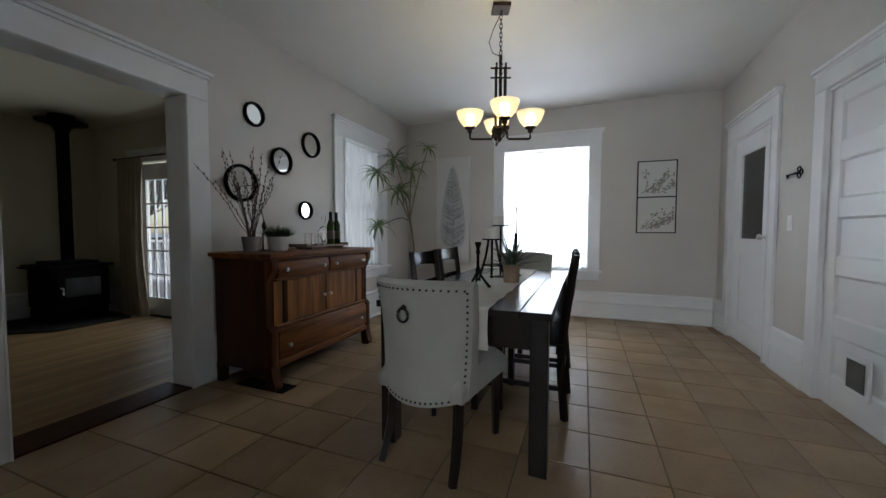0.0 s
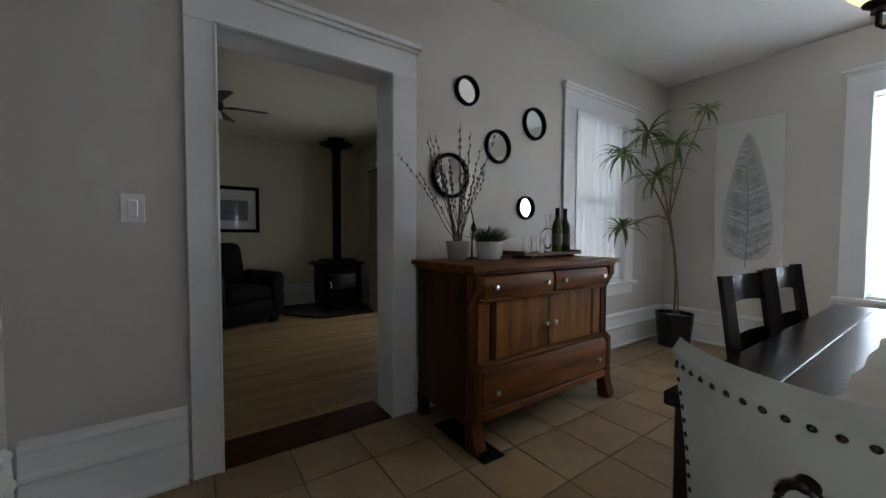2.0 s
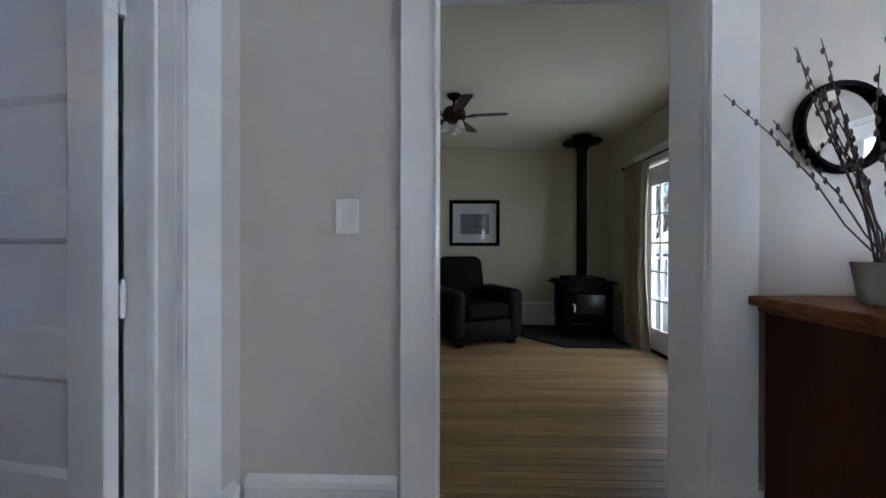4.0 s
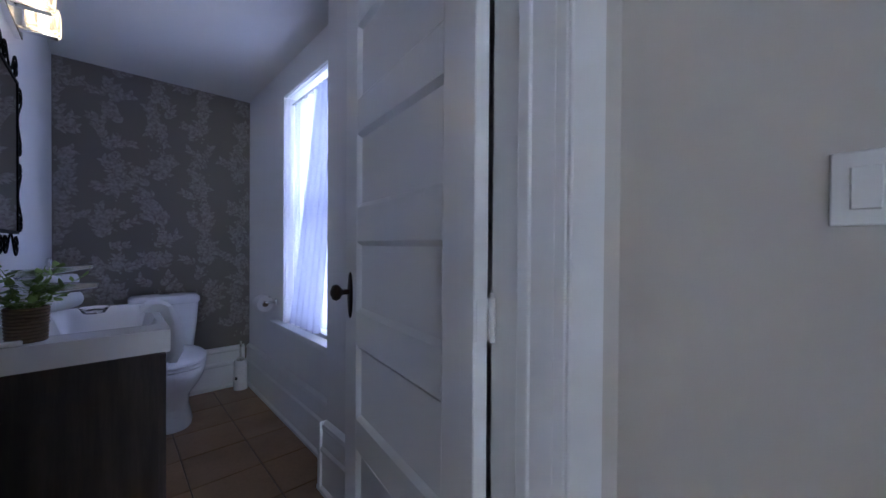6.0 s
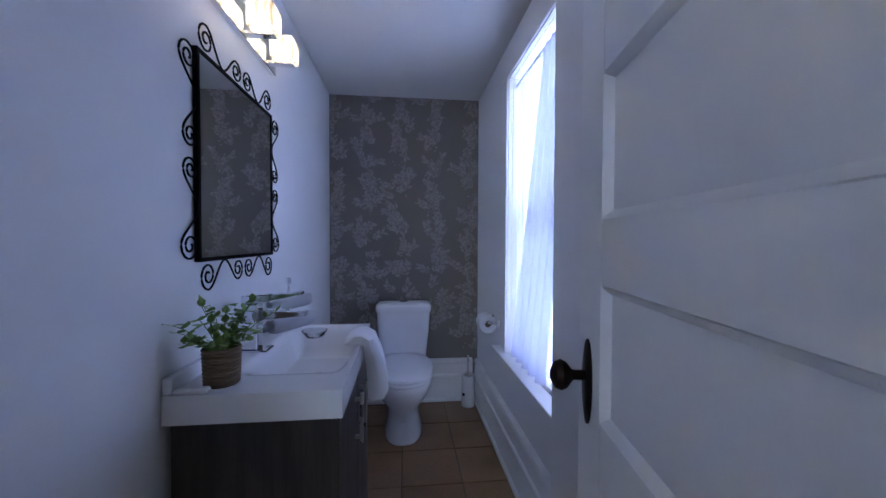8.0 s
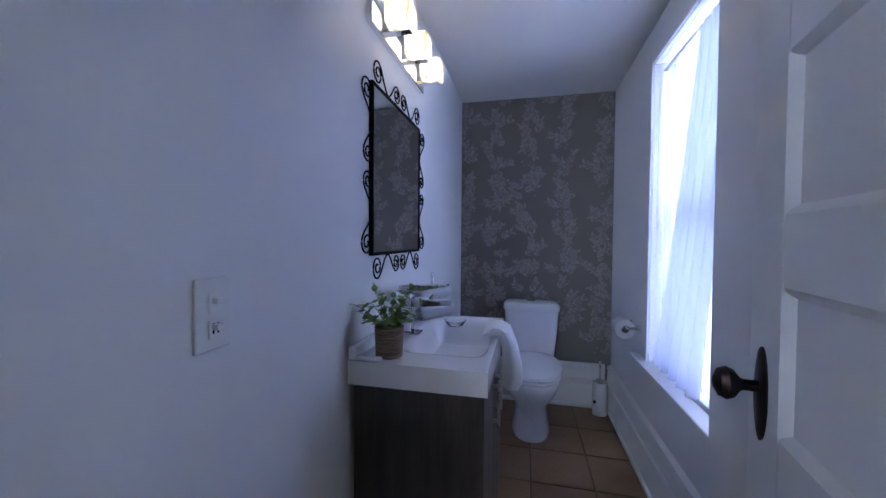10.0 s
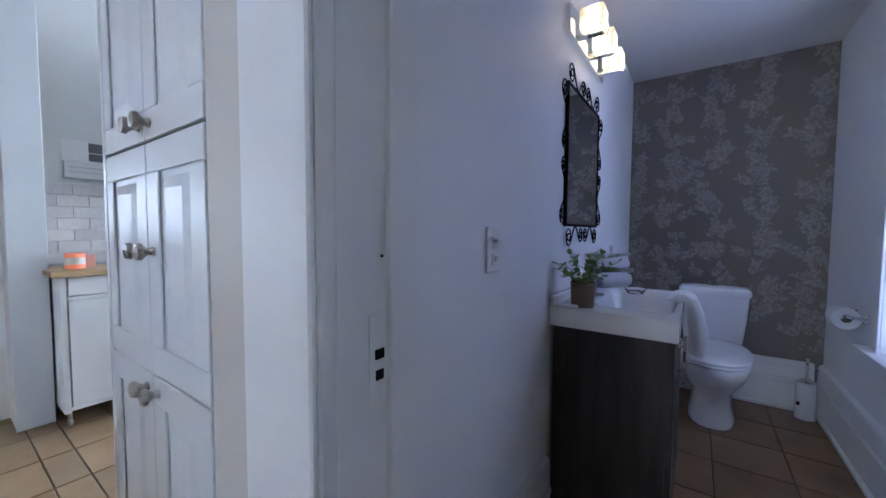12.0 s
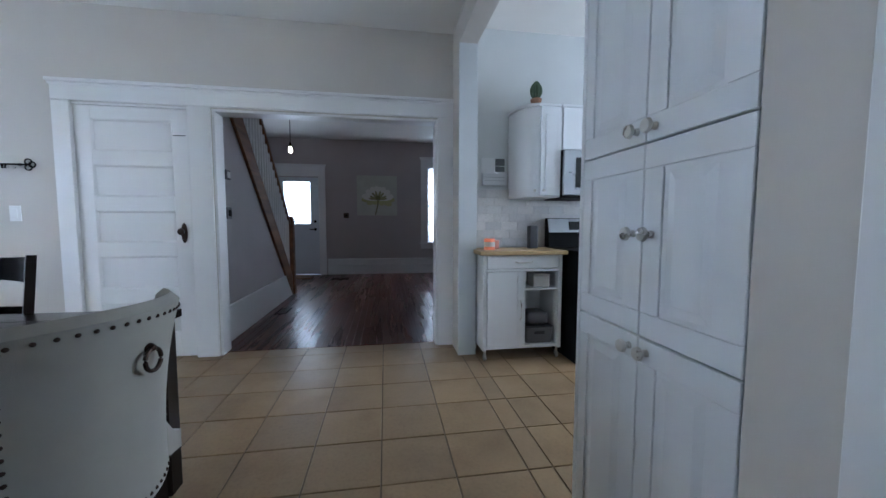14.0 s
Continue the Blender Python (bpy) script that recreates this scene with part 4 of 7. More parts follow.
for y, x, m, lab in ((0.11, 0.03, WINE2, "olive green wine bottle with black capsule"), (0.21, 0.02, WINE, "dark green wine bottle with black capsule")):
    bo = thing("wine_bottle", lab, "bottle", (-1.60 + x, 2.95 + y, TZ), 0, "wine bottles on the tray")
    part("glass", B().lathe([(0.001, 0.006), (0.034, 0.0), (0.037, 0.005), (0.037, 0.175), (0.032, 0.20), (0.016, 0.235), (0.0135, 0.25), (0.0135, 0.262)], 24), m, bo, "", True)
    part("capsule", B().lathe([(0.0145, 0.238), (0.0142, 0.30), (0.0155, 0.302), (0.0155, 0.31), (0.001, 0.311)], 20), FOIL, bo, "black foil capsule", True)
    part("wine_label", B().lathe([(0.0374, 0.05), (0.0374, 0.13)], 24, cap=False), painted("faded_label", (0.10, 0.09, 0.06), 0.7), bo, "dull paper label", True)

# table
tb = thing("dining_table", "long dark espresso dining table with plank top", "dining table", (0.15, 2.75, 0))
TW, TL = 0.44, 0.95
for x0, x1 in ((-TW, -0.30), (-0.298, 0.30), (0.302, TW)):
    part("plank", B().box(x0, x1, -TL, TL, 0.728, 0.760, 0.003), WALNUT, tb, "glossy dark plank")
for sx in (-1, 1):
    part("apron", B().box(*sorted((sx * 0.405, sx * 0.38)), -0.87, 0.87, 0.60, 0.728, 0.002), WALNUT, tb)
for sy in (-1, 1):
    part("apron", B().box(-0.405, 0.405, *sorted((sy * 0.905, sy * 0.875)), 0.575, 0.728, 0.002), WALNUT, tb)
    for sx in (-1, 1):
        part("leg", B().box(*sorted((sx * 0.425, sx * 0.345)), *sorted((sy * 0.93, sy * 0.85)), 0, 0.728, 0.004), ESPR_LEG, tb)
RUN = fabric("woven_cream_runner", (0.47, 0.45, 0.40), 0.95, 500, 0.15)


def runner(u, v):
    s = v * 2.20 - 0.15
    y, z = 2.75 - TL + s, 0.7625
    if s < 0:
        y, z = 2.75 - TL - 0.006, 0.7625 + s * 1.3
    elif s > 1.90:
        y, z = 2.75 + TL + 0.006, 0.7625 - (s - 1.90) * 1.3
    ripple = 0.0016 * (1 + math.sin(s * 31 + 1.5 * math.sin(u * 9))) * (1 if 0 < s < 1.90 else 0)
    return (-0.055 + u * 0.365 + 0.004 * math.sin(s * 23), y, z + ripple)


rn = tagged(part("table_runner", B().grid(runner, 14, 150), RUN, None, "", True), "cream woven runner along the dark table", "table runner")

# candle stands on the table
tri = thing("tripod_candle_stand", "black iron tripod stand holding a white pillar candle", "candle holder", (0.085, 2.80, 0.764))
for k in range(3):
    a = radians(90 + 120 * k + 15)
    c, s = math.cos(a), math.sin(a)
    part("leg", B().tube([(0.11 * c, 0.11 * s, 0.006), (0.055 * c, 0.055 * s, 0.17), (0.03 * c, 0.03 * s, 0.298)], 0.009, 8).lathe([(0.013, 0), (0.014, 0.01), (0.004, 0.02)], 8, (0.11 * c, 0.11 * s, 0)), BLACK, tri, "", True)
ringp = [(0.075 * math.cos(2 * math.pi * k / 24), 0.075 * math.sin(2 * math.pi * k / 24), 0.11) for k in range(24)]
part("brace", B().tube(ringp, 0.005, 6, closed=True), BLACK, tri, "", True)
part("plate", B().lathe([(0.001, 0.296), (0.070, 0.296), (0.074, 0.305), (0.069, 0.305), (0.001, 0.302)], 24), BLACK, tri, "", True)
WAX = fabric("white_wax", (0.70, 0.67, 0.60), 0.5, 60)
cd = thing("pillar_candle", "unlit white pillar candle", "candle", (0.085, 2.80, 0.764 + 0.3025), 0, "pillar candles")
part("wax", B().lathe([(0.048, 0), (0.05, 0.004), (0.05, 0.076), (0.046, 0.08), (0.001, 0.076)], 24), WAX, cd, "", True)
tri2 = thing("tall_candle_stand", "black iron stand raising a second pillar candle", "candle holder", (0.105, 3.0, 0.764))
part("stem", B().tube([(0, 0, 0.0), (0, 0, 0.40)], 0.008, 8).lathe([(0.06, 0), (0.06, 0.006), (0.012, 0.012)], 20), BLACK, tri2, "", True)
part("plate", B().lathe([(0.001, 0.40), (0.066, 0.40), (0.07, 0.408), (0.001, 0.406)], 24), BLACK, tri2, "", True)
cd2 = thing("pillar_candle", "unlit white pillar candle", "candle", (0.085, 3.0, 0.764 + 0.4065), 0, "pillar candles")
part("wax", B().lathe([(0.040, 0), (0.042, 0.004), (0.042, 0.07), (0.001, 0.07)], 24), WAX, cd2, "", True)
ts = thing("iron_candlestick", "twisted black iron candlestick with splayed feet", "candlestick", (0.09, 2.40, 0.764))
for k in range(3):
    a = radians(30 + 120 * k)
    c, s = math.cos(a), math.sin(a)
    part("foot", B().tube([(0.075 * c, 0.075 * s, 0.006), (0.05 * c, 0.05 * s, 0.035), (0.012 * c, 0.012 * s, 0.09), (0.006 * c, 0.006 * s, 0.13)], 0.008, 8).lathe([(0.011, 0), (0.012, 0.008), (0.004, 0.016)], 8, (0.075 * c, 0.075 * s, 0)), BLACK, ts, "", True)
part("stem", B().lathe([(0.012, 0.09), (0.018, 0.11), (0.010, 0.13), (0.009, 0.21), (0.016, 0.225), (0.010, 0.245), (0.022, 0.285), (0.018, 0.29), (0.001, 0.28)], 14), BLACK, ts, "", True)
tp = thing("taper_candle_stand", "dark stand with one thin tall taper candle", "candlestick", (0.20, 3.14, 0.764))
part("stem", B().lathe([(0.05, 0), (0.052, 0.006), (0.012, 0.016), (0.008, 0.10), (0.014, 0.14), (0.007, 0.20), (0.016, 0.33), (0.013, 0.345), (0.001, 0.34)], 16), BLACK, tp, "", True)
part("candle", B().lathe([(0.010, 0.335), (0.0105, 0.36), (0.006, 0.57), (0.001, 0.58)], 12), WAX, tp, "tall thin white taper", True)

ROPE = fabric("woven_jute", (0.24, 0.165, 0.10), 0.95, 130, 0.3)


def rope_pot(ob, r, h, label):
    prof = [(0.001, 0.0), (r * 0.9, 0.0)]
    n = int(h / 0.009)
    for k in range(n):
        z = h * k / n
        w = r * (0.92 + 0.10 * k / n)
        prof += [(w, z), (w + 0.0035, z + h / n * 0.5)]
    prof += [(r * 1.02, h), (r * 0.92, h), (r * 0.9, h * 0.82), (0.001, h * 0.8)]
    return part("pot", B().lathe(prof, 26, cap=False), ROPE, ob, label, True)


ap = thing("aloe_plant", "spiky green plant in woven jute pot", "potted plant", (0.245, 2.72, 0.764))
rope_pot(ap, 0.056, 0.130, "woven jute pot")
ALOE = painted("aloe_green", (0.06, 0.095, 0.045), 0.45, 0.25)
part("leaves", blades(42, 0.04, 0.27, (0.35, 1.5), 0.011, random.Random(21), 0.22, 0.115), ALOE, ap, "long pointed green leaves")


# upholstered end chairs
def parsons(ob):
    """Seat faces +y; the back leans towards -y and wraps round."""
    def back(u, v, off):
        a = (u - 0.5) * 2
        w = 0.235 + 0.030 * v ** 1.3
        z = 0.365 + 0.525 * v - 0.012 * a * a * v - 0.03 * (1 - a * a) * (1 - v) ** 3
        y = -0.318 + 0.02 * v - 0.085 * v * v + 0.155 * a * a * (0.7 + 0.3 * v) + off
        return (a * w, y, z)

    b = B()
    nu, nv = 24, 18
    th = lambda v: 0.085 - 0.030 * v
    out = [[b.bm.verts.new(back(i / nu, j / nv, 0)) for j in range(nv + 1)] for i in range(nu + 1)]
    inn = [[b.bm.verts.new(back(i / nu, j / nv, th(j / nv))) for j in range(nv + 1)] for i in range(nu + 1)]
    for i in range(nu):
        for j in range(nv):
            b.bm.faces.new((out[i][j], out[i][j + 1], out[i + 1][j + 1], out[i + 1][j]))
            b.bm.faces.new((inn[i][j], inn[i + 1][j], inn[i + 1][j + 1], inn[i][j + 1]))
    for i in range(nu):
        b.bm.faces.new((out[i][0], out[i + 1][0], inn[i + 1][0], inn[i][0]))
        mid = [Vector(back(k / nu, 1, th(1) * 0.5)) + Vector((0, 0, 0.022)) for k in (i, i + 1)]
        m = [b.bm.verts.new(q) for q in mid]
        b.bm.faces.new((out[i][nv], out[i + 1][nv], m[1], m[0]))
        b.bm.faces.new((m[0], m[1], inn[i + 1][nv], inn[i][nv]))
    for j in range(nv):
        b.bm.faces.new((out[0][j], out[0][j + 1], inn[0][j + 1], inn[0][j]))
        b.bm.faces.new((out[nu][j], out[nu][j + 1], inn[nu][j + 1], inn[nu][j]))
    bmesh.ops.remove_doubles(b.bm, verts=b.bm.verts, dist=0.0005)
    bk = part("backrest", b, LINEN, ob, "cream upholstered back", True)
    seat = B()

    def cushion(u, v, top):
        a, c = (u - 0.5) * 2, v
        edge = (1 - abs(a) ** 6) * (1 - abs(2 * c - 1) ** 6)
        w = 0.25 - 0.02 * (1 - c)
        return (a * w, -0.26 + 0.52 * c, (0.425 + 0.065 * edge ** 0.4 + 0.012 * (1 - a * a)) if top else 0.365)

    for tp_ in (True, False):
        seat.grid(lambda u, v: cushion(u, v, tp_), 18, 18)
    vs = seat.bm.verts
    seat.bm.verts.ensure_lookup_table()
    n = 19 * 19
    rim = [(i, 0) for i in range(19)] + [(18, j) for j in range(1, 19)] + [(i, 18) for i in range(17, -1, -1)] + [(0, j) for j in range(17, 0, -1)]
    ids = [i * 19 + j for i, j in rim]
    for p, q in zip(ids, ids[1:] + ids[:1]):
        seat.bm.faces.new((seat.bm.verts[p], seat.bm.verts[q], seat.bm.verts[q + n], seat.bm.verts[p + n]))
    part("seat", seat, LINEN, ob, "cream upholstered seat", True)
    for sx in (-1, 1):
        part("leg", B().tube([(sx * 0.185, -0.20, 0.40), (sx * 0.185, -0.215, 0.20), (sx * 0.19, -0.245, 0.09), (sx * 0.195, -0.285, 0.0)], 0.028, 4, 0.021), ESPR_LEG, ob, "dark wooden leg")
        part("leg", B().tube([(sx * 0.20, 0.22, 0.37), (sx * 0.20, 0.22, 0.0)], 0.030, 4, 0.020), ESPR_LEG, ob, "dark wooden leg")

    def stud(q, d):
        d = Vector(d).normalized()
        s = B().lathe([(0.006, 0.0), (0.0052, 0.002), (0.0032, 0.0038), (0.001, 0.005)], 8)
        s.turn(Matrix.Translation(q) @ Vector((0, 0, 1)).rotation_difference(d).to_matrix().to_4x4())
        return s

    line = [(u / 20, 0.965) for u in range(1, 20)] + [(s, v / 18) for s in (0.035, 0.965) for v in range(1, 18)] + [(u / 20, 0.03) for u in range(1, 20)]
    studs = B()
    for u, v in line:
        q = Vector(back(u, v, -0.001))
        d = (Vector(back(u + 0.02, v, 0)) - Vector(back(u - 0.02, v, 0))).cross(Vector(back(u, v + 0.02, 0)) - Vector(back(u, v - 0.02, 0)))
        d = d if d.y < 0 else -d
        t = stud(q, d)
        me = bpy.data.meshes.new("t")
        t.bm.to_mesh(me)
        t.bm.free()
        studs.bm.from_mesh(me)
        bpy.data.meshes.remove(me)
    tagged(part("nailheads", studs, BRONZE, bk, "row of dark nailheads", True), "", "", "", "stuff")
    q = Vector(back(0.485, 0.782, -0.004))
    rg = B().tube([(q.x + 0.027 * math.sin(2 * math.pi * k / 24), q.y - 0.010, q.z - 0.02 + 0.030 * math.cos(2 * math.pi * k / 24)) for k in range(24)], 0.0058, 8, closed=True)
    rg.lathe([(0.014, 0.0), (0.013, -0.008), (0.007, -0.018), (0.001, -0.02)], 12, (q.x, q.y + 0.002, q.z + 0.012), "y")
    part("ring_pull", rg, BRONZE, bk, "dark bronze ring pull", True)


ch = thing("upholstered_chair", "cream upholstered chair with nailhead trim and ring", "chair", (0.045, 1.93, 0), -8, "upholstered chairs at table ends")
parsons(ch)
far = copy_thing(ch, pose(0.16, 3.72, 0, 0, 0, 178))


def ladder_chair(ob):
    """Seat faces +y; two slats between leaning posts."""
    for sx in (-1, 1):
        part("back_post", B().tube([(sx * 0.20, -0.21, 0.0), (sx * 0.20, -0.185, 0.30), (sx * 0.20, -0.19, 0.46), (sx * 0.20, -0.26, 0.985)], 0.024, 4, 0.021), ESPR_LEG, ob)
        part("leg", B().box(*sorted((sx * 0.215, sx * 0.175)), 0.16, 0.20, 0, 0.44, 0.004), ESPR_LEG, ob)
        part("stretcher", B().box(*sorted((sx * 0.205, sx * 0.185)), -0.18, 0.16, 0.17, 0.20, 0.003), ESPR_LEG, ob)
    part("seat", B().box(-0.225, 0.225, -0.20, 0.225, 0.44, 0.47, 0.01, 2), WALNUT, ob, "dark wooden seat")
    part("seat_rail", B().box(-0.20, 0.20, -0.195, -0.17, 0.38, 0.44, 0.003), ESPR_LEG, ob)
    part("stretcher", B().box(-0.19, 0.19, -0.20, -0.175, 0.24, 0.27, 0.003), ESPR_LEG, ob)
    for z0, z1 in ((0.885, 0.975), (0.70, 0.775)):
        def slat(u, v, z0=z0, z1=z1):
            a = (u - 0.5) * 2
            z = z0 + (z1 - z0) * v - 0.012 * a * a * (1 if v < 0.5 else -0.3)
            return (a * 0.195, -0.185 - 0.07 * (z - 0.46) / 0.525 - 0.03 * (1 - a * a), z)
        part("slat", B().grid(slat, 14, 3, 0.016), WALNUT, ob, "curved dark slat", True)


lc = thing("ladder_back_chair", "dark espresso ladder-back dining chair pushed in", "chair", (-0.09, 2.54, 0), -90, "ladder-back chairs round the table")
ladder_chair(lc)
copy_thing(lc, pose(-0.10, 3.05, 0, 0, 0, -90))
copy_thing(lc, pose(0.415, 2.60, 0, 0, 0, 90))
copy_thing(lc, pose(0.40, 3.10, 0, 0, 0, 90))

# chandelier
CX, CY = 0.115, 2.90
cl = thing("chandelier", "dark bronze four-arm chandelier with glowing amber bowls", "chandelier", (CX, CY, 0), 20)
part("ceiling_plate", B().box(-0.065, 0.065, -0.065, 0.065, ZC - 0.028, ZC - 0.0005, 0.004), BRONZE, cl)
chain = B()
for k in range(10):
    z = ZC - 0.045 - k * 0.032
    pts = []
    for s in range(14):
        a = 2 * math.pi * s / 14
        u, w = 0.010 * math.cos(a), 0.022 * math.sin(a)
        pts.append((u, 0, z + w) if k % 2 else (0, u, z + w))
    chain.tube(pts, 0.0028, 6, closed=True)
part("chain", chain, BRONZE, cl, "", True)
part("cord", B().tube([(0.01, 0, ZC - 0.03), (-0.05, 0.03, ZC - 0.14), (-0.085, 0.03, ZC - 0.24), (-0.06, 0.01, ZC - 0.33), (0, 0, ZC - 0.36)], 0.003, 6), BRONZE, cl, "loose supply cord", True)
part("stem", B().tube([(0, 0, 2.43), (0, 0, 1.86)], 0.012, 8), BRONZE, cl, "", True)
for k in range(4):
    a = radians(45 + 90 * k)
    part("rod", B().box(0.048 * math.cos(a) - 0.006, 0.048 * math.cos(a) + 0.006, 0.048 * math.sin(a) - 0.006, 0.048 * math.sin(a) + 0.006, 1.84, 2.36, 0.001), BRONZE, cl)
for z in (2.33, 2.26):
    part("cross_bar", B().box(-0.075, 0.075, -0.005, 0.005, z, z + 0.010).box(-0.005, 0.005, -0.075, 0.075, z + 0.0005, z + 0.0095), BRONZE, cl)
part("hub", B().box(-0.06, 0.06, -0.06, 0.06, 1.875, 1.90, 0.003).prism([(-0.05, 1.874), (0.05, 1.874), (0, 1.79)], "y", -0.006, 0.006), BRONZE, cl)
AMBER, ant, ap_ = mat("amber_glass", (0.85, 0.76, 0.52), 0.4)
ap_.inputs["Subsurface Weight"].default_value = 0.0
ap_.inputs["Transmission Weight"].default_value = 0.55
ap_.inputs["Emission Color"].default_value = (1.0, 0.86, 0.58, 1)
ap_.inputs["Emission Strength"].default_value = 0.35
BULB = glowing("lit_bulb", (1, 1, 1), (1.0, 0.90, 0.68), 28.0)
for k in range(4):
    a = radians(90 * k)
    c, s = math.cos(a), math.sin(a)
    arm = part("arm", B().tube([(0.05 * c, 0.05 * s, 1.885), (0.055 * c, 0.055 * s, 1.825), (0.065 * c, 0.065 * s, 1.815), (0.215 * c, 0.215 * s, 1.815), (0.225 * c, 0.225 * s, 1.825), (0.225 * c, 0.225 * s, 1.87)], 0.0085, 4), BRONZE, cl)
    part("cup", B().lathe([(0.010, 1.86), (0.020, 1.865), (0.018, 1.88), (0.040, 1.895), (0.042, 1.902), (0.001, 1.904)], 18, (0.225 * c, 0.225 * s, 0)), BRONZE, arm, "", True)
    sh = part("shade", B().lathe([(0.030, 1.904), (0.050, 1.912), (0.078, 1.945), (0.097, 1.99), (0.102, 2.012), (0.098, 2.012), (0.092, 1.988), (0.073, 1.948), (0.046, 1.917), (0.030, 1.909)], 30, (0.225 * c, 0.225 * s, 0), cap=False), AMBER, arm, "amber glass bowl shade", True)
    part("bulb", B().lathe([(0.012, 1.91), (0.016, 1.93), (0.030, 1.955), (0.032, 1.975), (0.022, 1.998), (0.001, 2.006)], 16, (0.225 * c, 0.225 * s, 0)), BULB, arm, "lit bulb", True)

# dracaena in the corner
DRAC = painted("dracaena_green", (0.15, 0.23, 0.065), 0.45, 0.25)
CANE = wood("pale_cane", (0.16, 0.12, 0.075), (0.30, 0.235, 0.15), 0.7, "z", 25)
pt = thing("dracaena_tree", "tall branching dracaena in glossy black pot", "potted plant", (-1.58, 4.95, 0))
part("pot", B().lathe([(0.125, 0.0), (0.14, 0.006), (0.168, 0.30), (0.172, 0.335), (0.155, 0.335), (0.150, 0.29), (0.001, 0.285)], 30), mat("glossy_black_pot", (0.012, 0.012, 0.013), 0.25)[0], pt, "glossy black pot", True)
pb = B()
rgp = random.Random(12)
for k in range(70):
    a, rr = rgp.uniform(0, 6.28), 0.14 * rgp.random() ** 0.5
    pb.lathe([(0.002, -0.008), (0.011, -0.003), (0.011, 0.003), (0.002, 0.008)], 6, (rr * math.cos(a), rr * math.sin(a), 0.308 - rr * 0.1))
part("pebbles", pb, painted("white_pebble", (0.62, 0.60, 0.56), 0.6, 0.2), pt, "white pebbles", True)
part("soil", B().lathe([(0.149, 0.286), (0.10, 0.30), (0.001, 0.305)], 24, cap=False), painted("dark_soil", (0.05, 0.04, 0.03), 0.95, 0.3, 1.0, 90), pt, "pebbled dark soil")
heads = [(-1.69, 4.12, 1.85), (-1.66, 4.50, 2.10), (-1.47, 4.28, 1.64), (-1.40, 4.48, 1.93), (-1.78, 4.30, 1.19), (-1.30, 4.80, 2.27)]
o = Vector((-1.58, 4.95, 0))
fork = Vector((-0.03, -0.10, 1.28))
part("trunk", B().tube([(0, 0, 0.29), (0.005, 0.0, 0.7), (-0.01, -0.03, 1.0), fork], 0.012, 8, 0.010).tube([(0.03, 0.02, 0.29), (0.02, 0.01, 0.6), (0.0, -0.02, 0.95), fork + Vector((0.0, 0.0, 0.1))], 0.008, 8), CANE, pt, "pale bare cane", True)
for k, (hx, hy, hz) in enumerate(heads):
    h = Vector((hx, hy, hz)) - o
    mid = fork + (h - fork) * 0.5 + Vector((0, 0, 0.10 if hz > 1.3 else 0.06))
    part("branch", B().tube([fork, fork + (mid - fork) * 0.5 + Vector((0, 0, 0.03)), mid, h], 0.010, 7, 0.007), CANE, pt, "thin cane branch", True)
    big = 0.62 if k == 5 else 1.0
    lv = blades(int(20 * big) + 5, 0.012, 0.35 * big, (-0.2, 1.35), 0.019, random.Random(30 + k), 0.70)
    lv.turn(Matrix.Translation(h))
    part("leaf_crown", lv, DRAC, pt, "drooping crown of narrow leaves")

# pictures in the dining room
CANVAS = fabric("white_canvas", (0.66, 0.65, 0.63), 0.85, 400, 0.04)
INK = painted("grey_ink", (0.30, 0.30, 0.31), 0.8, 0.3, 0.4, 60)
INK2 = painted("dark_grey_ink", (0.17, 0.17, 0.18), 0.8, 0.3, 0.4, 60)
lf = thing("leaf_canvas", "tall white canvas printed with one grey leaf", "wall art", (-1.115, YB, 1.44))
part("canvas", B().box(-0.26, 0.26, -0.038, -0.001, -0.78, 0.78, 0.004), CANVAS, lf)


def half(t):
    """Half width of the leaf at t from its base to its tip."""
    t = min(max(t, 0.001), 0.999)
    return 0.196 * math.sin(math.pi * t ** 0.47) ** 0.62


LEAFINK, lnt, lpp = mat("layered_grey_ink", (0.3, 0.3, 0.31), 0.8)
lgeo = lnt.nodes.new("ShaderNodeNewGeometry")
lrr = ramp(lnt, lgeo.outputs["Random Per Island"], [(0, (0.33, 0.33, 0.34)), (1, (0.56, 0.56, 0.56))])
lnn = noise_of(lnt, 35, 4)
lnr = ramp(lnt, lnn.outputs["Fac"], [(0.35, (0.75,) * 3), (0.65, (1.1,) * 3)])
lnt.links.new(mix(lnt, lrr.outputs[0], lnr.outputs[0], 1.0, "MULTIPLY"), lpp.inputs["Base Color"])
body = B()
N = 44
for sx in (-1, 1):
    for k in range(N):
        t0, t1 = k / N, (k + 0.70) / N
        z0, z1 = -0.56 + 1.22 * t0, -0.56 + 1.22 * t1
        rise = (0.13 * (1 - t0) + 0.01) * (0.95 + 0.1 * math.sin(k * 1.7))
        w = half(t0 + rise / 1.22)
        jit = 0.975 + 0.025 * math.sin(k * 2.7 + sx)
        cx = 0.012 * math.sin(t0 * 5)
        vs = [(cx + sx * 0.004, z0), (cx + sx * w * 0.55 * jit, z0 + rise * 0.4), (cx + sx * w * jit, z0 + rise), (cx + sx * w * 0.5 * jit, z1 + rise * 0.5), (cx + sx * 0.004, z1)]
        body.bm.faces.new([body.bm.verts.new((x, -0.0400 - 0.0004 * (k % 2), z)) for x, z in vs])
outline = [(s * half(k / 40), -0.56 + 1.22 * k / 40) for s in (1, -1) for k in (range(41) if s > 0 else range(39, 0, -1))]
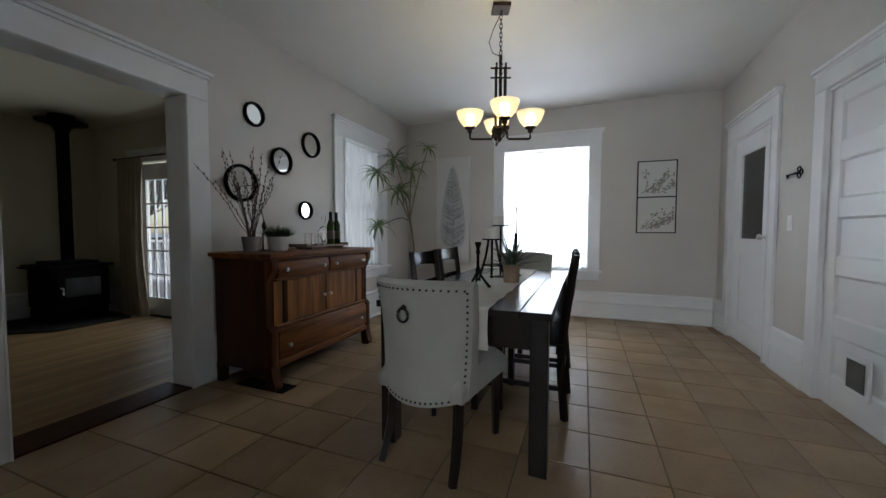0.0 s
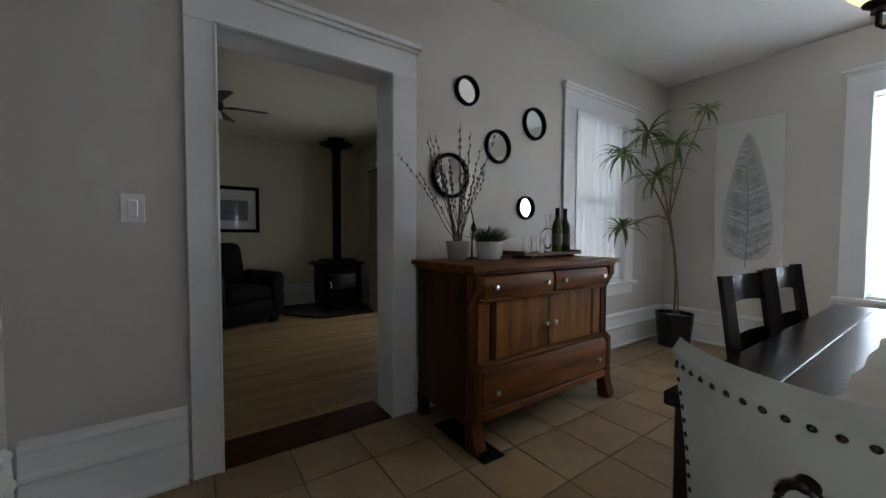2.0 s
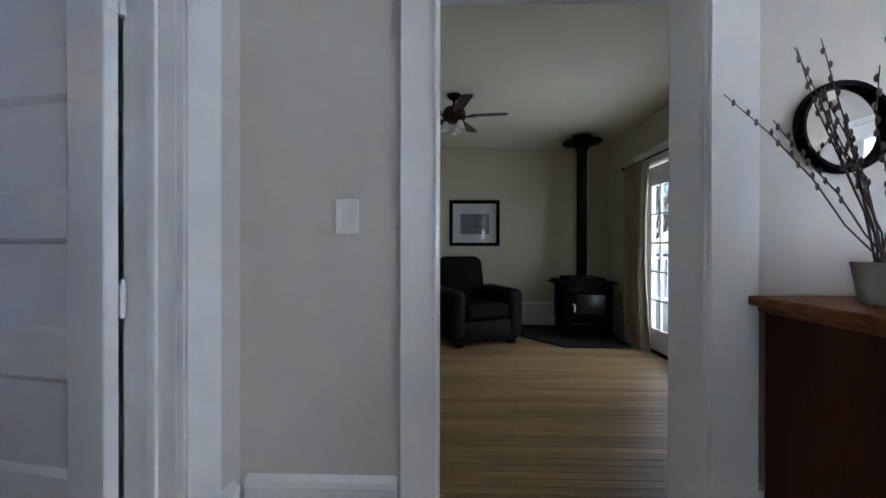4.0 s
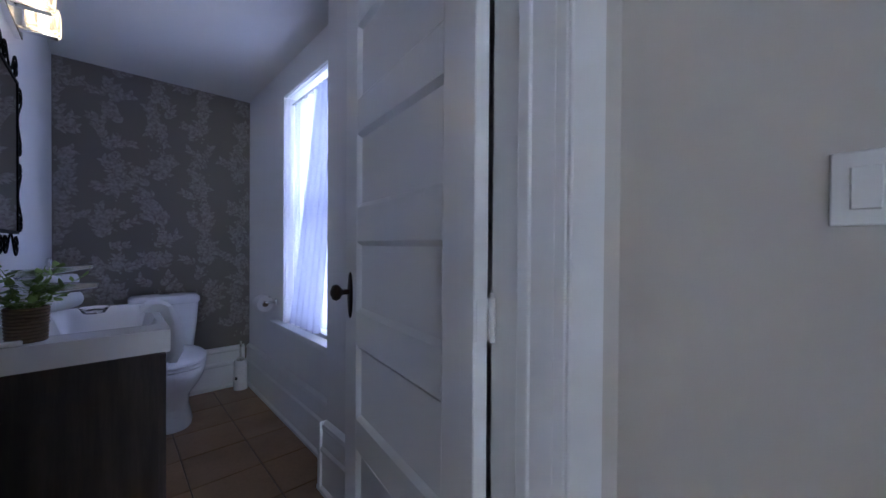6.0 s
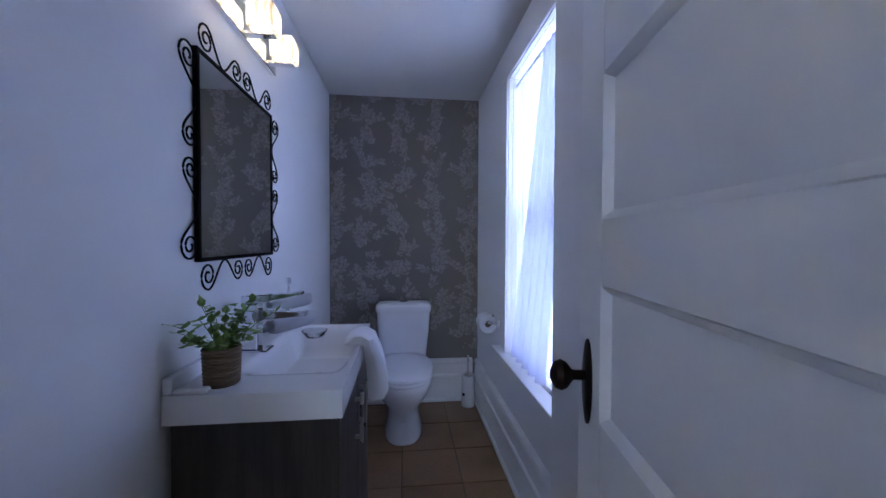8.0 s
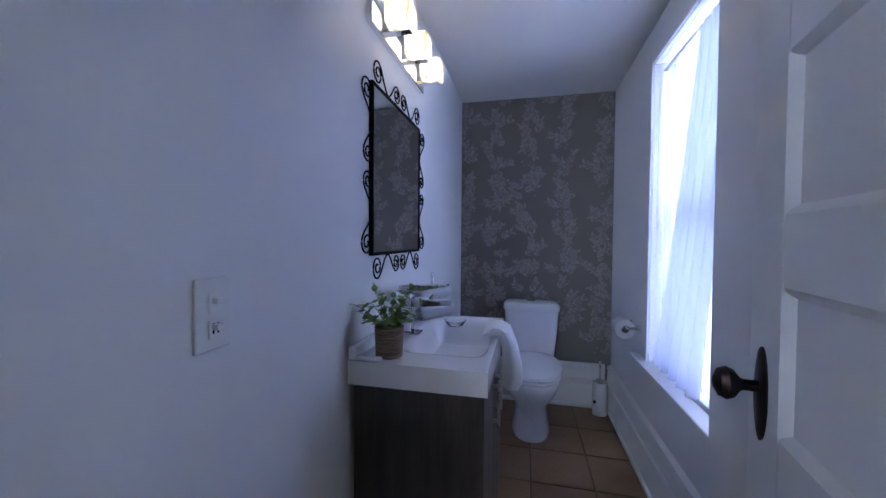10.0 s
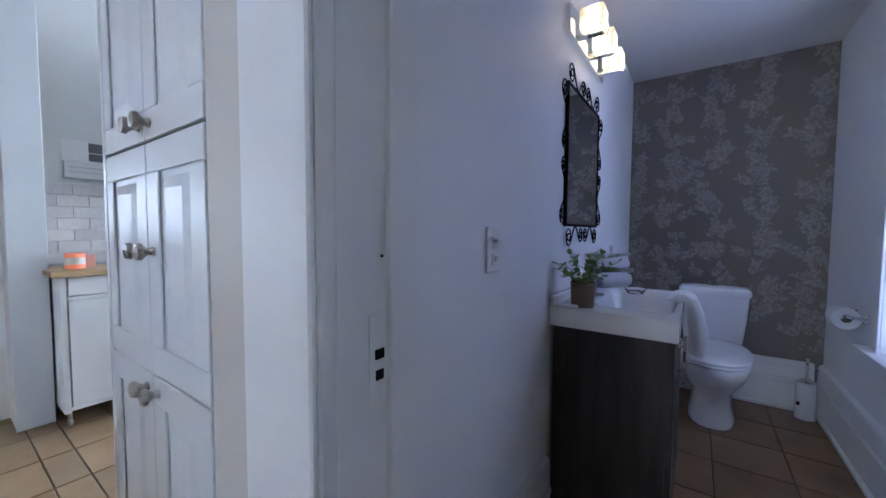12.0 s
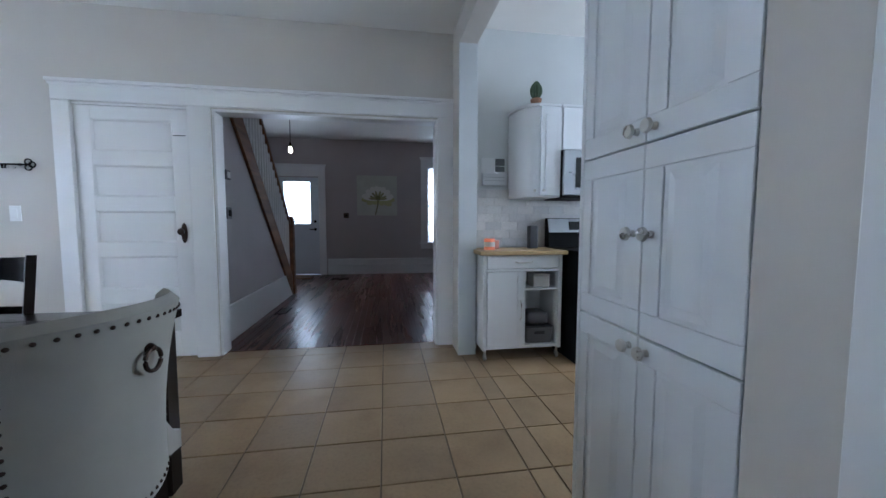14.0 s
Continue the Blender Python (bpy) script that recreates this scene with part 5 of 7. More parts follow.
part("leaf_wash", B().prism(outline, "y", -0.0388, -0.0384), painted("pale_grey_wash", (0.57, 0.57, 0.57), 0.8, 0.15, 0.3, 50), lf, "pale grey leaf wash")
part("leaf_print", body, LEAFINK, lf, "grey printed leaf blade")
part("midrib", B().tube([(0.012 * math.sin(5 * k / 10), -0.039, -0.62 + 1.28 * k / 10) for k in range(11)], 0.004, 4, 0.001), INK2, lf, "darker midrib")


def branch_picture(z, seed, label):
    ob = thing("branch_picture", label, "framed picture", (1.54, YB, z), 0, "paired branch pictures")
    for p in ((-0.215, 0.215, -0.225, -0.213), (-0.215, 0.215, 0.213, 0.225), (-0.215, -0.203, -0.213, 0.213), (0.203, 0.215, -0.213, 0.213)):
        part("frame", B().box(p[0], p[1], -0.028, -0.001, p[2], p[3], 0.001), BLACK, ob, "thin black frame edge")
    part("print", B().box(-0.203, 0.203, -0.020, -0.002, -0.213, 0.213), CANVAS, ob, "white printed sheet")
    rg = random.Random(seed)
    br, fl = B(), B()
    for k in range(7):
        a = radians(rg.uniform(15, 80))
        p = Vector((-0.17 + 0.03 * k, -0.0215, -0.18 + 0.02 * rg.random()))
        pts = [p.copy()]
        for s in range(5):
            a += rg.uniform(-0.3, 0.3)
            p = p + 0.062 * Vector((math.cos(a), 0, math.sin(a)))
            p.x, p.z = min(max(p.x, -0.19), 0.19), min(max(p.z, -0.2), 0.2)
            pts.append(p.copy())
            for q in range(2):
                c = p + Vector((rg.uniform(-0.03, 0.03), -0.0006, rg.uniform(-0.03, 0.03)))
                c.x, c.z = min(max(c.x, -0.18), 0.18), min(max(c.z, -0.19), 0.19)
                r, b0 = rg.uniform(0.011, 0.024), rg.uniform(0, 3)
                fl.bm.faces.new([fl.bm.verts.new((c.x + r * math.cos(b0 + t) * (1 if i % 2 else 0.45), c.y - 0.0003 * q, c.z + r * math.sin(b0 + t) * (1 if i % 2 else 0.45))) for i, t in enumerate([math.pi / 4 * i for i in range(8)])])
        br.tube(pts, 0.0034, 4, 0.0012)
    part("branch_print", br, INK2, ob, "dark printed twigs")
    part("blossom_print", fl, painted("sepia_ink" + str(seed), (0.42, 0.39, 0.32), 0.8, 0.3), ob, "sepia blossoms")


branch_picture(1.775, 3, "framed print of pale blossoming branches")
branch_picture(1.335, 9, "framed print of sepia flowering twigs")

key = thing("key_hook", "black iron key-shaped wall hook", "wall hook", (XR, 3.68, 1.56))
kb = B().tube([(-0.012, 0.12, 0), (-0.012, -0.05, 0)], 0.006, 8)
for z0, y0 in ((0.0, -0.085), (0.022, -0.06), (-0.022, -0.06)):
    kb.tube([(-0.012, y0 + 0.022 * math.cos(2 * math.pi * k / 16), z0 + 0.020 * math.sin(2 * math.pi * k / 16)) for k in range(16)], 0.005, 6, closed=True)
kb.box(-0.016, -0.008, 0.085, 0.095, -0.03, 0.0).box(-0.016, -0.008, 0.105, 0.115, -0.03, 0.0).box(-0.012, 0, -0.01, 0.01, -0.008, 0.008)
part("key", kb, BLACK, key, "", True)
for y in (-0.03, 0.02, 0.06):
    part("hook", B().tube([(-0.008, y, -0.004), (-0.02, y, -0.03), (-0.034, y, -0.03), (-0.038, y, -0.018)], 0.003, 6), NICKEL, key, "small metal hook", True)
PLATE = painted("switch_plastic", (0.78, 0.78, 0.77), 0.35, 0.02)


def wall_switch(at, rz, label, w=0.078, h=0.118, toggles=0):
    """Faces +y before it is turned."""
    ob = thing("light_switch", label, "light switch", at, rz)
    part("plate", B().box(-w / 2, w / 2, 0.0005, 0.007, -h / 2, h / 2, 0.003, 2), PLATE, ob)
    if toggles:
        for z in (0.018, -0.024):
            part("toggle", B().box(-0.012, 0.012, 0.007, 0.010, z - 0.015, z + 0.015, 0.001).box(-0.008, 0.008, 0.010, 0.022, z, z + 0.009, 0.001), PLATE, ob)
        for z in (-0.028, -0.018):
            part("slot", B().box(-0.006, -0.003, 0.0101, 0.0106, z - 0.003, z + 0.004).box(0.003, 0.006, 0.0101, 0.0106, z - 0.003, z + 0.004), BLACK, ob, "dark socket slot")
    else:
        part("rocker", B().box(-0.017, 0.017, 0.007, 0.011, -0.034, 0.034, 0.002), PLATE, ob)
    return ob


wall_switch((XL, 0.716, 1.222), -90, "white rocker light switch beside the opening")
wall_switch((XR, 3.735, 1.19), 90, "white rocker light switch below key hook")
out = thing("power_outlet", "white power outlet in the baseboard", "power outlet", (XL + 0.022, 2.085, 0.14), -90)
part("plate", B().box(-0.034, 0.034, 0.0005, 0.006, -0.055, 0.055, 0.002), PLATE, out)
for z in (0.022, -0.022):
    part("socket", B().box(-0.014, 0.014, 0.006, 0.0085, z - 0.014, z + 0.014, 0.003), BLACK if z < 0 else PLATE, out)

# ---- bathroom things ----
# printed branches of the wallpaper, spread in columns over the feature wall
PRINT, pnt, ppr = mat("pale_wallpaper_print", (0.2, 0.19, 0.175), 0.55)
pn_ = noise_of(pnt, 55, 4)
pr_ = ramp(pnt, pn_.outputs["Fac"], [(0.36, (0.205, 0.185, 0.160)), (0.64, (0.325, 0.305, 0.275))])
pnt.links.new(pr_.outputs[0], ppr.inputs["Base Color"])
rg = random.Random(77)
wp = B()


def leaf_shape(b, x, z, a, ln, w, y):
    c, s = math.cos(a), math.sin(a)
    pts = ((0, 0), (0.3, w), (0.65, w * 0.85), (1, 0), (0.65, -w * 0.85), (0.3, -w))
    out = []
    for u, v in pts:
        px, pz = x + ln * (u * c - v * s), z + ln * (u * s + v * c)
        out.append((min(max(px, -1.847), -0.748), y, min(max(pz, 0.33), 2.278)))
    b.bm.faces.new([b.bm.verts.new(p) for p in out])


row = 0
for col in range(5):
    x0 = -1.78 + col * 0.255
    z = 0.36 + (0.20 if col % 2 else 0.0)
    while z < 2.27:
        cx = x0 + rg.uniform(-0.02, 0.02)
        for st in range(9):
            a0 = radians(rg.choice((20, 45, 70, 90, 110, 135, 160, 250, 290)) + rg.uniform(-12, 12))
            sx0, sz0 = cx + rg.uniform(-0.05, 0.05), z + rg.uniform(-0.03, 0.20)
            for k in range(5):
                d = 0.020 * (k + 0.5)
                px, pz = sx0 + d * math.cos(a0), sz0 + d * math.sin(a0)
                for sg in (-1, 1):
                    leaf_shape(wp, px, pz, a0 + sg * rg.uniform(0.4, 1.0), rg.uniform(0.030, 0.056), rg.uniform(0.17, 0.27), -2.5685 + 0.0001 * (row % 9))
                    row += 1
        for k in range(10):
            leaf_shape(wp, cx + rg.gauss(0, 0.03), z + 0.34 * rg.random(), rg.uniform(0, 6.28), rg.uniform(0.010, 0.026), 0.3, -2.5685 + 0.0001 * (row % 9))
            row += 1
        z += 0.30 + rg.uniform(-0.02, 0.02)
wpo = part("wallpaper_print", wp, PRINT, feature, "faded silvery leaf sprays")
tagged(wpo, "", "", "", "stuff")

# vanity
va = thing("vanity_cabinet", "dark grey-brown laminate vanity cabinet", "vanity", (-0.745, -1.05, 0.012))
part("side", B().box(-0.375, -0.015, 0.318, 0.335, 0.10, 0.782, 0.001), VANITY, va, "grained side panel")
part("side", B().box(-0.375, -0.015, -0.335, -0.318, 0.10, 0.782, 0.001), VANITY, va)
part("body", B().box(-0.372, -0.017, -0.318, 0.318, 0.105, 0.715), VANITY, va)
part("plinth", B().box(-0.33, -0.02, -0.32, 0.32, -0.012, 0.10), BLACK, va)
for y0, y1, hy in ((-0.333, -0.003, -0.05), (0.003, 0.333, 0.05)):
    dr = part("door", B().box(-0.392, -0.3725, y0, y1, 0.105, 0.775, 0.001), VANITY, va)
    part("handle", B().box(-0.418, -0.408, hy - 0.006, hy + 0.006, 0.56, 0.72, 0.002).box(-0.41, -0.392, hy - 0.005, hy + 0.005, 0.575, 0.585).box(-0.41, -0.392, hy - 0.005, hy + 0.005, 0.695, 0.705), NICKEL, dr, "brushed bar handle")
# basin top with a sunk bowl
bs = thing("washbasin", "white ceramic basin top with shallow square bowl", "sink", (-0.745, -1.05, 0.796))
b = B()


def basin(u, v):
    x, y = -0.402 + u * 0.400, -0.345 + v * 0.690
    fx = min(max((x + 0.385) / 0.035, 0), 1) * min(max((-0.095 - x) / 0.05, 0), 1)
    fy = min(max((y + 0.325) / 0.10, 0), 1) * min(max((0.235 - y) / 0.16, 0), 1)
    f = fx * fy
    f = f * f * (3 - 2 * f)
    return (x, y, 0.068 - 0.105 * f)


b.grid(basin, 40, 60)
for p in ((-0.402, -0.345, -0.402, 0.345), (-0.402, 0.345, -0.002, 0.345), (-0.002, 0.345, -0.002, -0.345), (-0.002, -0.345, -0.402, -0.345)):
    q = [b.bm.verts.new(c) for c in ((p[0], p[1], 0.0), (p[2], p[3], 0.0), (p[2], p[3], 0.068), (p[0], p[1], 0.068))]
    b.bm.faces.new(q)
for p in ((-0.402, -0.374, -0.345, 0.345), (-0.016, -0.002, -0.345, 0.345), (-0.374, -0.016, -0.345, -0.317), (-0.374, -0.016, 0.317, 0.345)):
    b.bm.faces.new([b.bm.verts.new(c) for c in ((p[0], p[2], 0.0), (p[0], p[3], 0.0), (p[1], p[3], 0.0), (p[1], p[2], 0.0))])
part("bowl", b, CERAMIC, bs, "", True)
part("upstand", B().box(-0.022, -0.001, -0.345, 0.345, 0.069, 0.108, 0.006, 2), CERAMIC, bs, "low back ledge")
part("upstand", B().box(-0.10, -0.023, 0.322, 0.345, 0.069, 0.082, 0.006, 2), CERAMIC, bs)
part("drain", B().lathe([(0.001, 0.0), (0.026, 0.0), (0.026, 0.006), (0.001, 0.008)], 20, (-0.26, -0.03, -0.036)), CHROME, bs, "chrome drain plug", True)
part("overflow", B().lathe([(0.001, 0), (0.012, 0.0), (0.010, -0.003), (0.001, -0.003)], 16, (-0.100, 0.03, 0.048), "x"), CHROME, bs, "chrome overflow ring", True)
fa = thing("basin_faucet", "square chrome single-lever basin mixer", "faucet", (-0.80, -1.05, 0.864), 0)
part("base", B().box(-0.05, 0.03, -0.03, 0.03, 0.0005, 0.008, 0.003), CHROME, fa)
part("column", B().prism([(-0.022, 0.008), (0.024, 0.008), (0.018, 0.135), (-0.024, 0.135)], "y", -0.020, 0.020, 0.004), CHROME, fa)
part("spout", B().prism([(-0.022, 0.085), (-0.15, 0.098), (-0.152, 0.112), (-0.022, 0.118)], "y", -0.018, 0.018, 0.003), CHROME, fa)
fa.matrix_basis = pose(-0.81, -1.04, 0.864) @ Matrix.Diagonal((1.12, 1.15, 1.14, 1))
part("lever", B().prism([(0.022, 0.136), (-0.03, 0.136), (-0.14, 0.158), (-0.14, 0.166), (0.022, 0.156)], "y", -0.018, 0.018, 0.002), CHROME, fa)

# small plant in a jute pot on the basin
sp = thing("eucalyptus_plant", "leafy green sprigs in small jute pot", "potted plant", (-0.845, -0.775, 0.864))
rope_pot(sp, 0.041, 0.092, "small woven jute pot")
LEAFG = painted("fresh_leaf_green", (0.33, 0.50, 0.11), 0.45, 0.3)
rg = random.Random(5)
stem, lvs = B(), B()
for k in range(19):
    a, el = rg.uniform(0, 6.28), rg.uniform(0.65, 1.5)
    ln = rg.uniform(0.07, 0.145)
    pts = [Vector((0.015 * math.cos(a), 0.015 * math.sin(a), 0.08))]
    for s in range(5):
        e = el - 0.10 * s
        pts.append(pts[-1] + ln / 5 * Vector((math.cos(a) * math.cos(e), math.sin(a) * math.cos(e), math.sin(e))))
    stem.tube(pts, 0.0016, 5, 0.0008)
    for s in range(1, 6):
        for sg in range(2):
            d = Vector((rg.uniform(-1, 1), rg.uniform(-1, 1), rg.uniform(-0.3, 0.9))).normalized()
            w = d.cross(Vector((0, 0, 1))).normalized()
            r = rg.uniform(0.010, 0.017)
            p = pts[s]
            f = [p, p + d * r * 0.5 + w * r * 0.6, p + d * r * 1.3 + w * r * 0.55 + Vector((0, 0, -0.002)), p + d * r * 1.8, p + d * r * 1.3 - w * r * 0.55 + Vector((0, 0, -0.002)), p + d * r * 0.5 - w * r * 0.6]
            lvs.bm.faces.new([lvs.bm.verts.new(x) for x in f])
part("stems", stem, LEAFG, sp, "", True)
part("leaves", lvs, LEAFG, sp, "small round green leaves")


def towel_roll(at, rz, ln, r, label):
    ob = thing("rolled_towel", label, "towel", at, rz)
    pts, n = [], 60
    for k in range(n):
        a = 0.5 + 4.2 * math.pi * k / n
        rr = r * (0.25 + 0.75 * k / n)
        pts.append((rr * math.cos(a), r + rr * math.sin(a)))
    b = B()
    rows = []
    for j in range(9):
        x = -ln / 2 + ln * j / 8
        bul = 1 - 0.10 * abs(2 * j / 8 - 1) ** 4
        rows.append([b.bm.verts.new((x, u * bul, r + (v - r) * bul)) for u, v in pts])
    fs = [b.bm.faces.new((a[k], a[k + 1], c[k + 1], c[k])) for a, c in zip(rows, rows[1:]) for k in range(n - 1)]
    bmesh.ops.solidify(b.bm, geom=fs, thickness=0.006)
    part("roll", b, TOWEL, ob, "", True)


towel_roll((-0.855, -1.29, 0.865), 60, 0.19, 0.040, "rolled white towel on the basin edge")
towel_roll((-0.845, -1.30, 0.944), 54, 0.17, 0.036, "second rolled white towel stacked on top")
dish = thing("soap_dish", "clear glass soap dish beside rolled towels", "soap dish", (-0.965, -1.20, 0.865))
part("dish", B().lathe([(0.001, 0.004), (0.03, 0.0), (0.045, 0.022), (0.042, 0.022), (0.028, 0.006), (0.001, 0.007)], 20, cap=False), GL, dish, "", True)
fig = thing("chrome_stopper", "little chrome stopper standing on the towels", "ornament", (-0.84, -1.31, 1.014))
part("body", B().lathe([(0.010, 0), (0.006, 0.01), (0.004, 0.025), (0.010, 0.04), (0.006, 0.055), (0.001, 0.058)], 12), CHROME, fig, "", True)


def draped_towel(y0, y1, steps=22):
    """A folded towel laid over the basin's front edge: a thick bent section carried along y."""
    sec = [(-1.092, 0.858), (-1.097, 0.872), (-1.12, 0.886), (-1.155, 0.886), (-1.186, 0.872), (-1.208, 0.82), (-1.222, 0.765),
           (-1.220, 0.715), (-1.200, 0.690), (-1.176, 0.700), (-1.166, 0.75), (-1.160, 0.82), (-1.153, 0.857), (-1.115, 0.857)]
    sec = [(x, z + 0.012 if z > 0.84 else 0.852 - (0.84 - z) * 1.4) for x, z in sec]
    cx, cz = -1.15, 0.852
    b = B()
    rings = []
    for k in range(steps + 1):
        f = k / steps
        end = 1 - 0.35 * abs(2 * f - 1) ** 8
        wave = 0.007 * math.sin(f * 16) + 0.004 * math.sin(f * 37 + 1)
        ring = []
        for m, (x, z) in enumerate(sec):
            outer = 1 if 1 <= m <= 9 else 0
            drop = max(0.0, (0.86 - z) / 0.17)
            ring.append(b.bm.verts.new((cx + (x - cx) * (end if outer else 1) - outer * wave * (0.4 + drop),
                                        y0 + (y1 - y0) * f * (1 - 0.18 * drop) - 0.03 * drop,
                                        max(z, cz + (z - cz) * end) if z > cz else z + 0.010 * math.sin(f * 9) * drop)))
        rings.append(ring)
    n = len(sec)
    for a, c in zip(rings, rings[1:]):
        for k in range(n):
            b.bm.faces.new((a[k], a[(k + 1) % n], c[(k + 1) % n], c[k]))
    b.bm.faces.new(rings[0][::-1])
    b.bm.faces.new(rings[-1])
    return b


tagged(part("hand_towel", draped_towel(-1.20, -1.055), TOWEL, None, "", True), "white ribbed hand towel draped over basin edge", "towel")

# toilet
wc = thing("toilet", "white close-coupled toilet with closed lid", "toilet", (-1.285, -2.545, 0))


def oval(w, l, y0, n=28, p=2.4):
    out = []
    for k in range(n):
        a = 2 * math.pi * k / n
        c, s = math.cos(a), math.sin(a)
        out.append((w * math.copysign(abs(c) ** (2 / p), c), y0 + l * math.copysign(abs(s) ** (2 / p), s)))
    return out


def loft(b, secs):
    """secs: (z, outline)"""
    rings = [[b.bm.verts.new((x, y, z)) for x, y in o] for z, o in secs]
    n = len(rings[0])
    for a, c in zip(rings, rings[1:]):
        for k in range(n):
            b.bm.faces.new((a[k], a[(k + 1) % n], c[(k + 1) % n], c[k]))
    b.bm.faces.new(rings[0][::-1])
    b.bm.faces.new(rings[-1])
    return b


part("bowl", loft(B(), [(0.0, oval(0.115, 0.215, 0.36)), (0.02, oval(0.118, 0.218, 0.36)), (0.12, oval(0.098, 0.19, 0.355)), (0.20, oval(0.105, 0.205, 0.37)), (0.27, oval(0.145, 0.245, 0.405)), (0.33, oval(0.172, 0.265, 0.42)), (0.375, oval(0.180, 0.272, 0.425)), (0.385, oval(0.176, 0.268, 0.425))]), CERAMIC, wc, "", True)
part("pedestal_back", B().box(-0.09, 0.09, 0.02, 0.30, 0.0, 0.37, 0.02, 3), CERAMIC, wc, "", True)
part("seat", loft(B(), [(0.387, oval(0.172, 0.262, 0.425)), (0.392, oval(0.184, 0.274, 0.425)), (0.405, oval(0.184, 0.274, 0.425)), (0.409, oval(0.178, 0.268, 0.425))]), CERAMIC, wc, "", True)
part("lid", loft(B(), [(0.412, oval(0.180, 0.270, 0.425)), (0.416, oval(0.186, 0.276, 0.425)), (0.430, oval(0.184, 0.272, 0.425)), (0.440, oval(0.160, 0.245, 0.425)), (0.444, oval(0.10, 0.18, 0.425))]), CERAMIC, wc, "closed seat lid", True)
tk = [(0.375, oval(0.150, 0.085, 0.105, 28, 5)), (0.40, oval(0.160, 0.092, 0.105, 28, 5)), (0.58, oval(0.178, 0.10, 0.108, 28, 6)), (0.72, oval(0.186, 0.104, 0.11, 28, 6))]
tank = part("tank", loft(B(), tk), CERAMIC, wc, "", True)
part("tank_lid", loft(B(), [(0.722, oval(0.190, 0.107, 0.112, 28, 6)), (0.732, oval(0.196, 0.112, 0.112, 28, 6)), (0.760, oval(0.194, 0.110, 0.112, 28, 6)), (0.775, oval(0.178, 0.096, 0.112, 28, 6)), (0.780, oval(0.12, 0.06, 0.112, 28, 6))]), CERAMIC, tank, "", True)
part("flush_button", B().lathe([(0.030, 0.779), (0.030, 0.786), (0.001, 0.789)], 20, (0, 0.112, 0)), CHROME, tank, "chrome flush button", True)

br = thing("toilet_brush", "white toilet brush holder with chrome handle", "toilet brush", (-1.76, -2.46, 0))
part("holder", B().lathe([(0.048, 0), (0.050, 0.004), (0.046, 0.22), (0.044, 0.225), (0.001, 0.222)], 26), CERAMIC, br, "", True)
part("handle", B().tube([(0, 0, 0.22), (0, 0, 0.37)], 0.008, 10).lathe([(0.03, 0.22), (0.03, 0.235), (0.008, 0.25)], 16), NICKEL, br, "chrome handle", True)
part("badge", B().box(0.028, 0.046, 0.028, 0.036, 0.085, 0.105), BLACK, br, "small dark badge")
tpr = thing("toilet_paper_holder", "chrome paper holder with white roll", "toilet paper holder", (-1.85, -1.99, 0.735))
for y in (-0.055, 0.085):
    part("mount", B().lathe([(0.024, 0.0005), (0.024, 0.008), (0.012, 0.014), (0.008, 0.05)], 16, (0, y, 0.0), "x"), CHROME, tpr, "", True)
part("bar", B().tube([(0.05, -0.06, 0), (0.065, -0.045, 0), (0.065, 0.075, 0), (0.05, 0.09, 0.0)], 0.007, 8), CHROME, tpr, "", True)
roll = B()
roll.lathe([(0.020, -0.045), (0.052, -0.045), (0.053, 0.0), (0.052, 0.055), (0.020, 0.055), (0.020, -0.045)], 32, (0.065, 0.0, -0.012), "y", False)
part("paper_roll", roll, TOWEL, tpr, "white paper roll", True)
part("paper_core", B().lathe([(0.0198, -0.044), (0.0198, 0.054)], 24, (0.065, 0, -0.012), "y", False), ROPE, tpr, "brown cardboard core", True)

# wrought iron mirror
mi = thing("iron_mirror", "rectangular wall mirror in black scrolled iron frame", "mirror", (-0.745, -1.11, 1.44))
MW, MH = 0.255, 0.270
part("glass", B().box(-0.012, -0.002, -MW, MW, -MH, MH), MIRROR, mi, "mirror glass")
for p in ((-MW, MW, -MH - 0.011, -MH), (-MW, MW, MH, MH + 0.011), (-MW - 0.011, -MW, -MH - 0.011, MH + 0.011), (MW, MW + 0.011, -MH - 0.011, MH + 0.011)):
    part("frame_bar", B().box(-0.015, -0.001, *p, 0.001), BLACK, mi, "black iron bar")


def scroll(b, origin, along, outward, ln, size, turns=1.6):
    """A wavy wire that ends in a spiral at its far end; along and outward are unit vectors."""
    o, al, ou = Vector(origin), Vector(along), Vector(outward)
    pts = []
    for k in range(12):
        f = k / 11
        pts.append(o + al * (ln * f) + ou * (size * 1.0 * (1 - math.cos(math.pi * f))))
    c = pts[-1] - ou * size * 1.0 + al * 0.0
    c = o + al * ln + ou * size * 1.0
    for k in range(1, 26):
        f = k / 25
        a = 2 * math.pi * turns * f
        r = size * (1.0 - 0.80 * f)
        pts.append(c + r * (ou * math.cos(a) + al * math.sin(a)))
    b.tube(pts, 0.0030, 6)
    return b


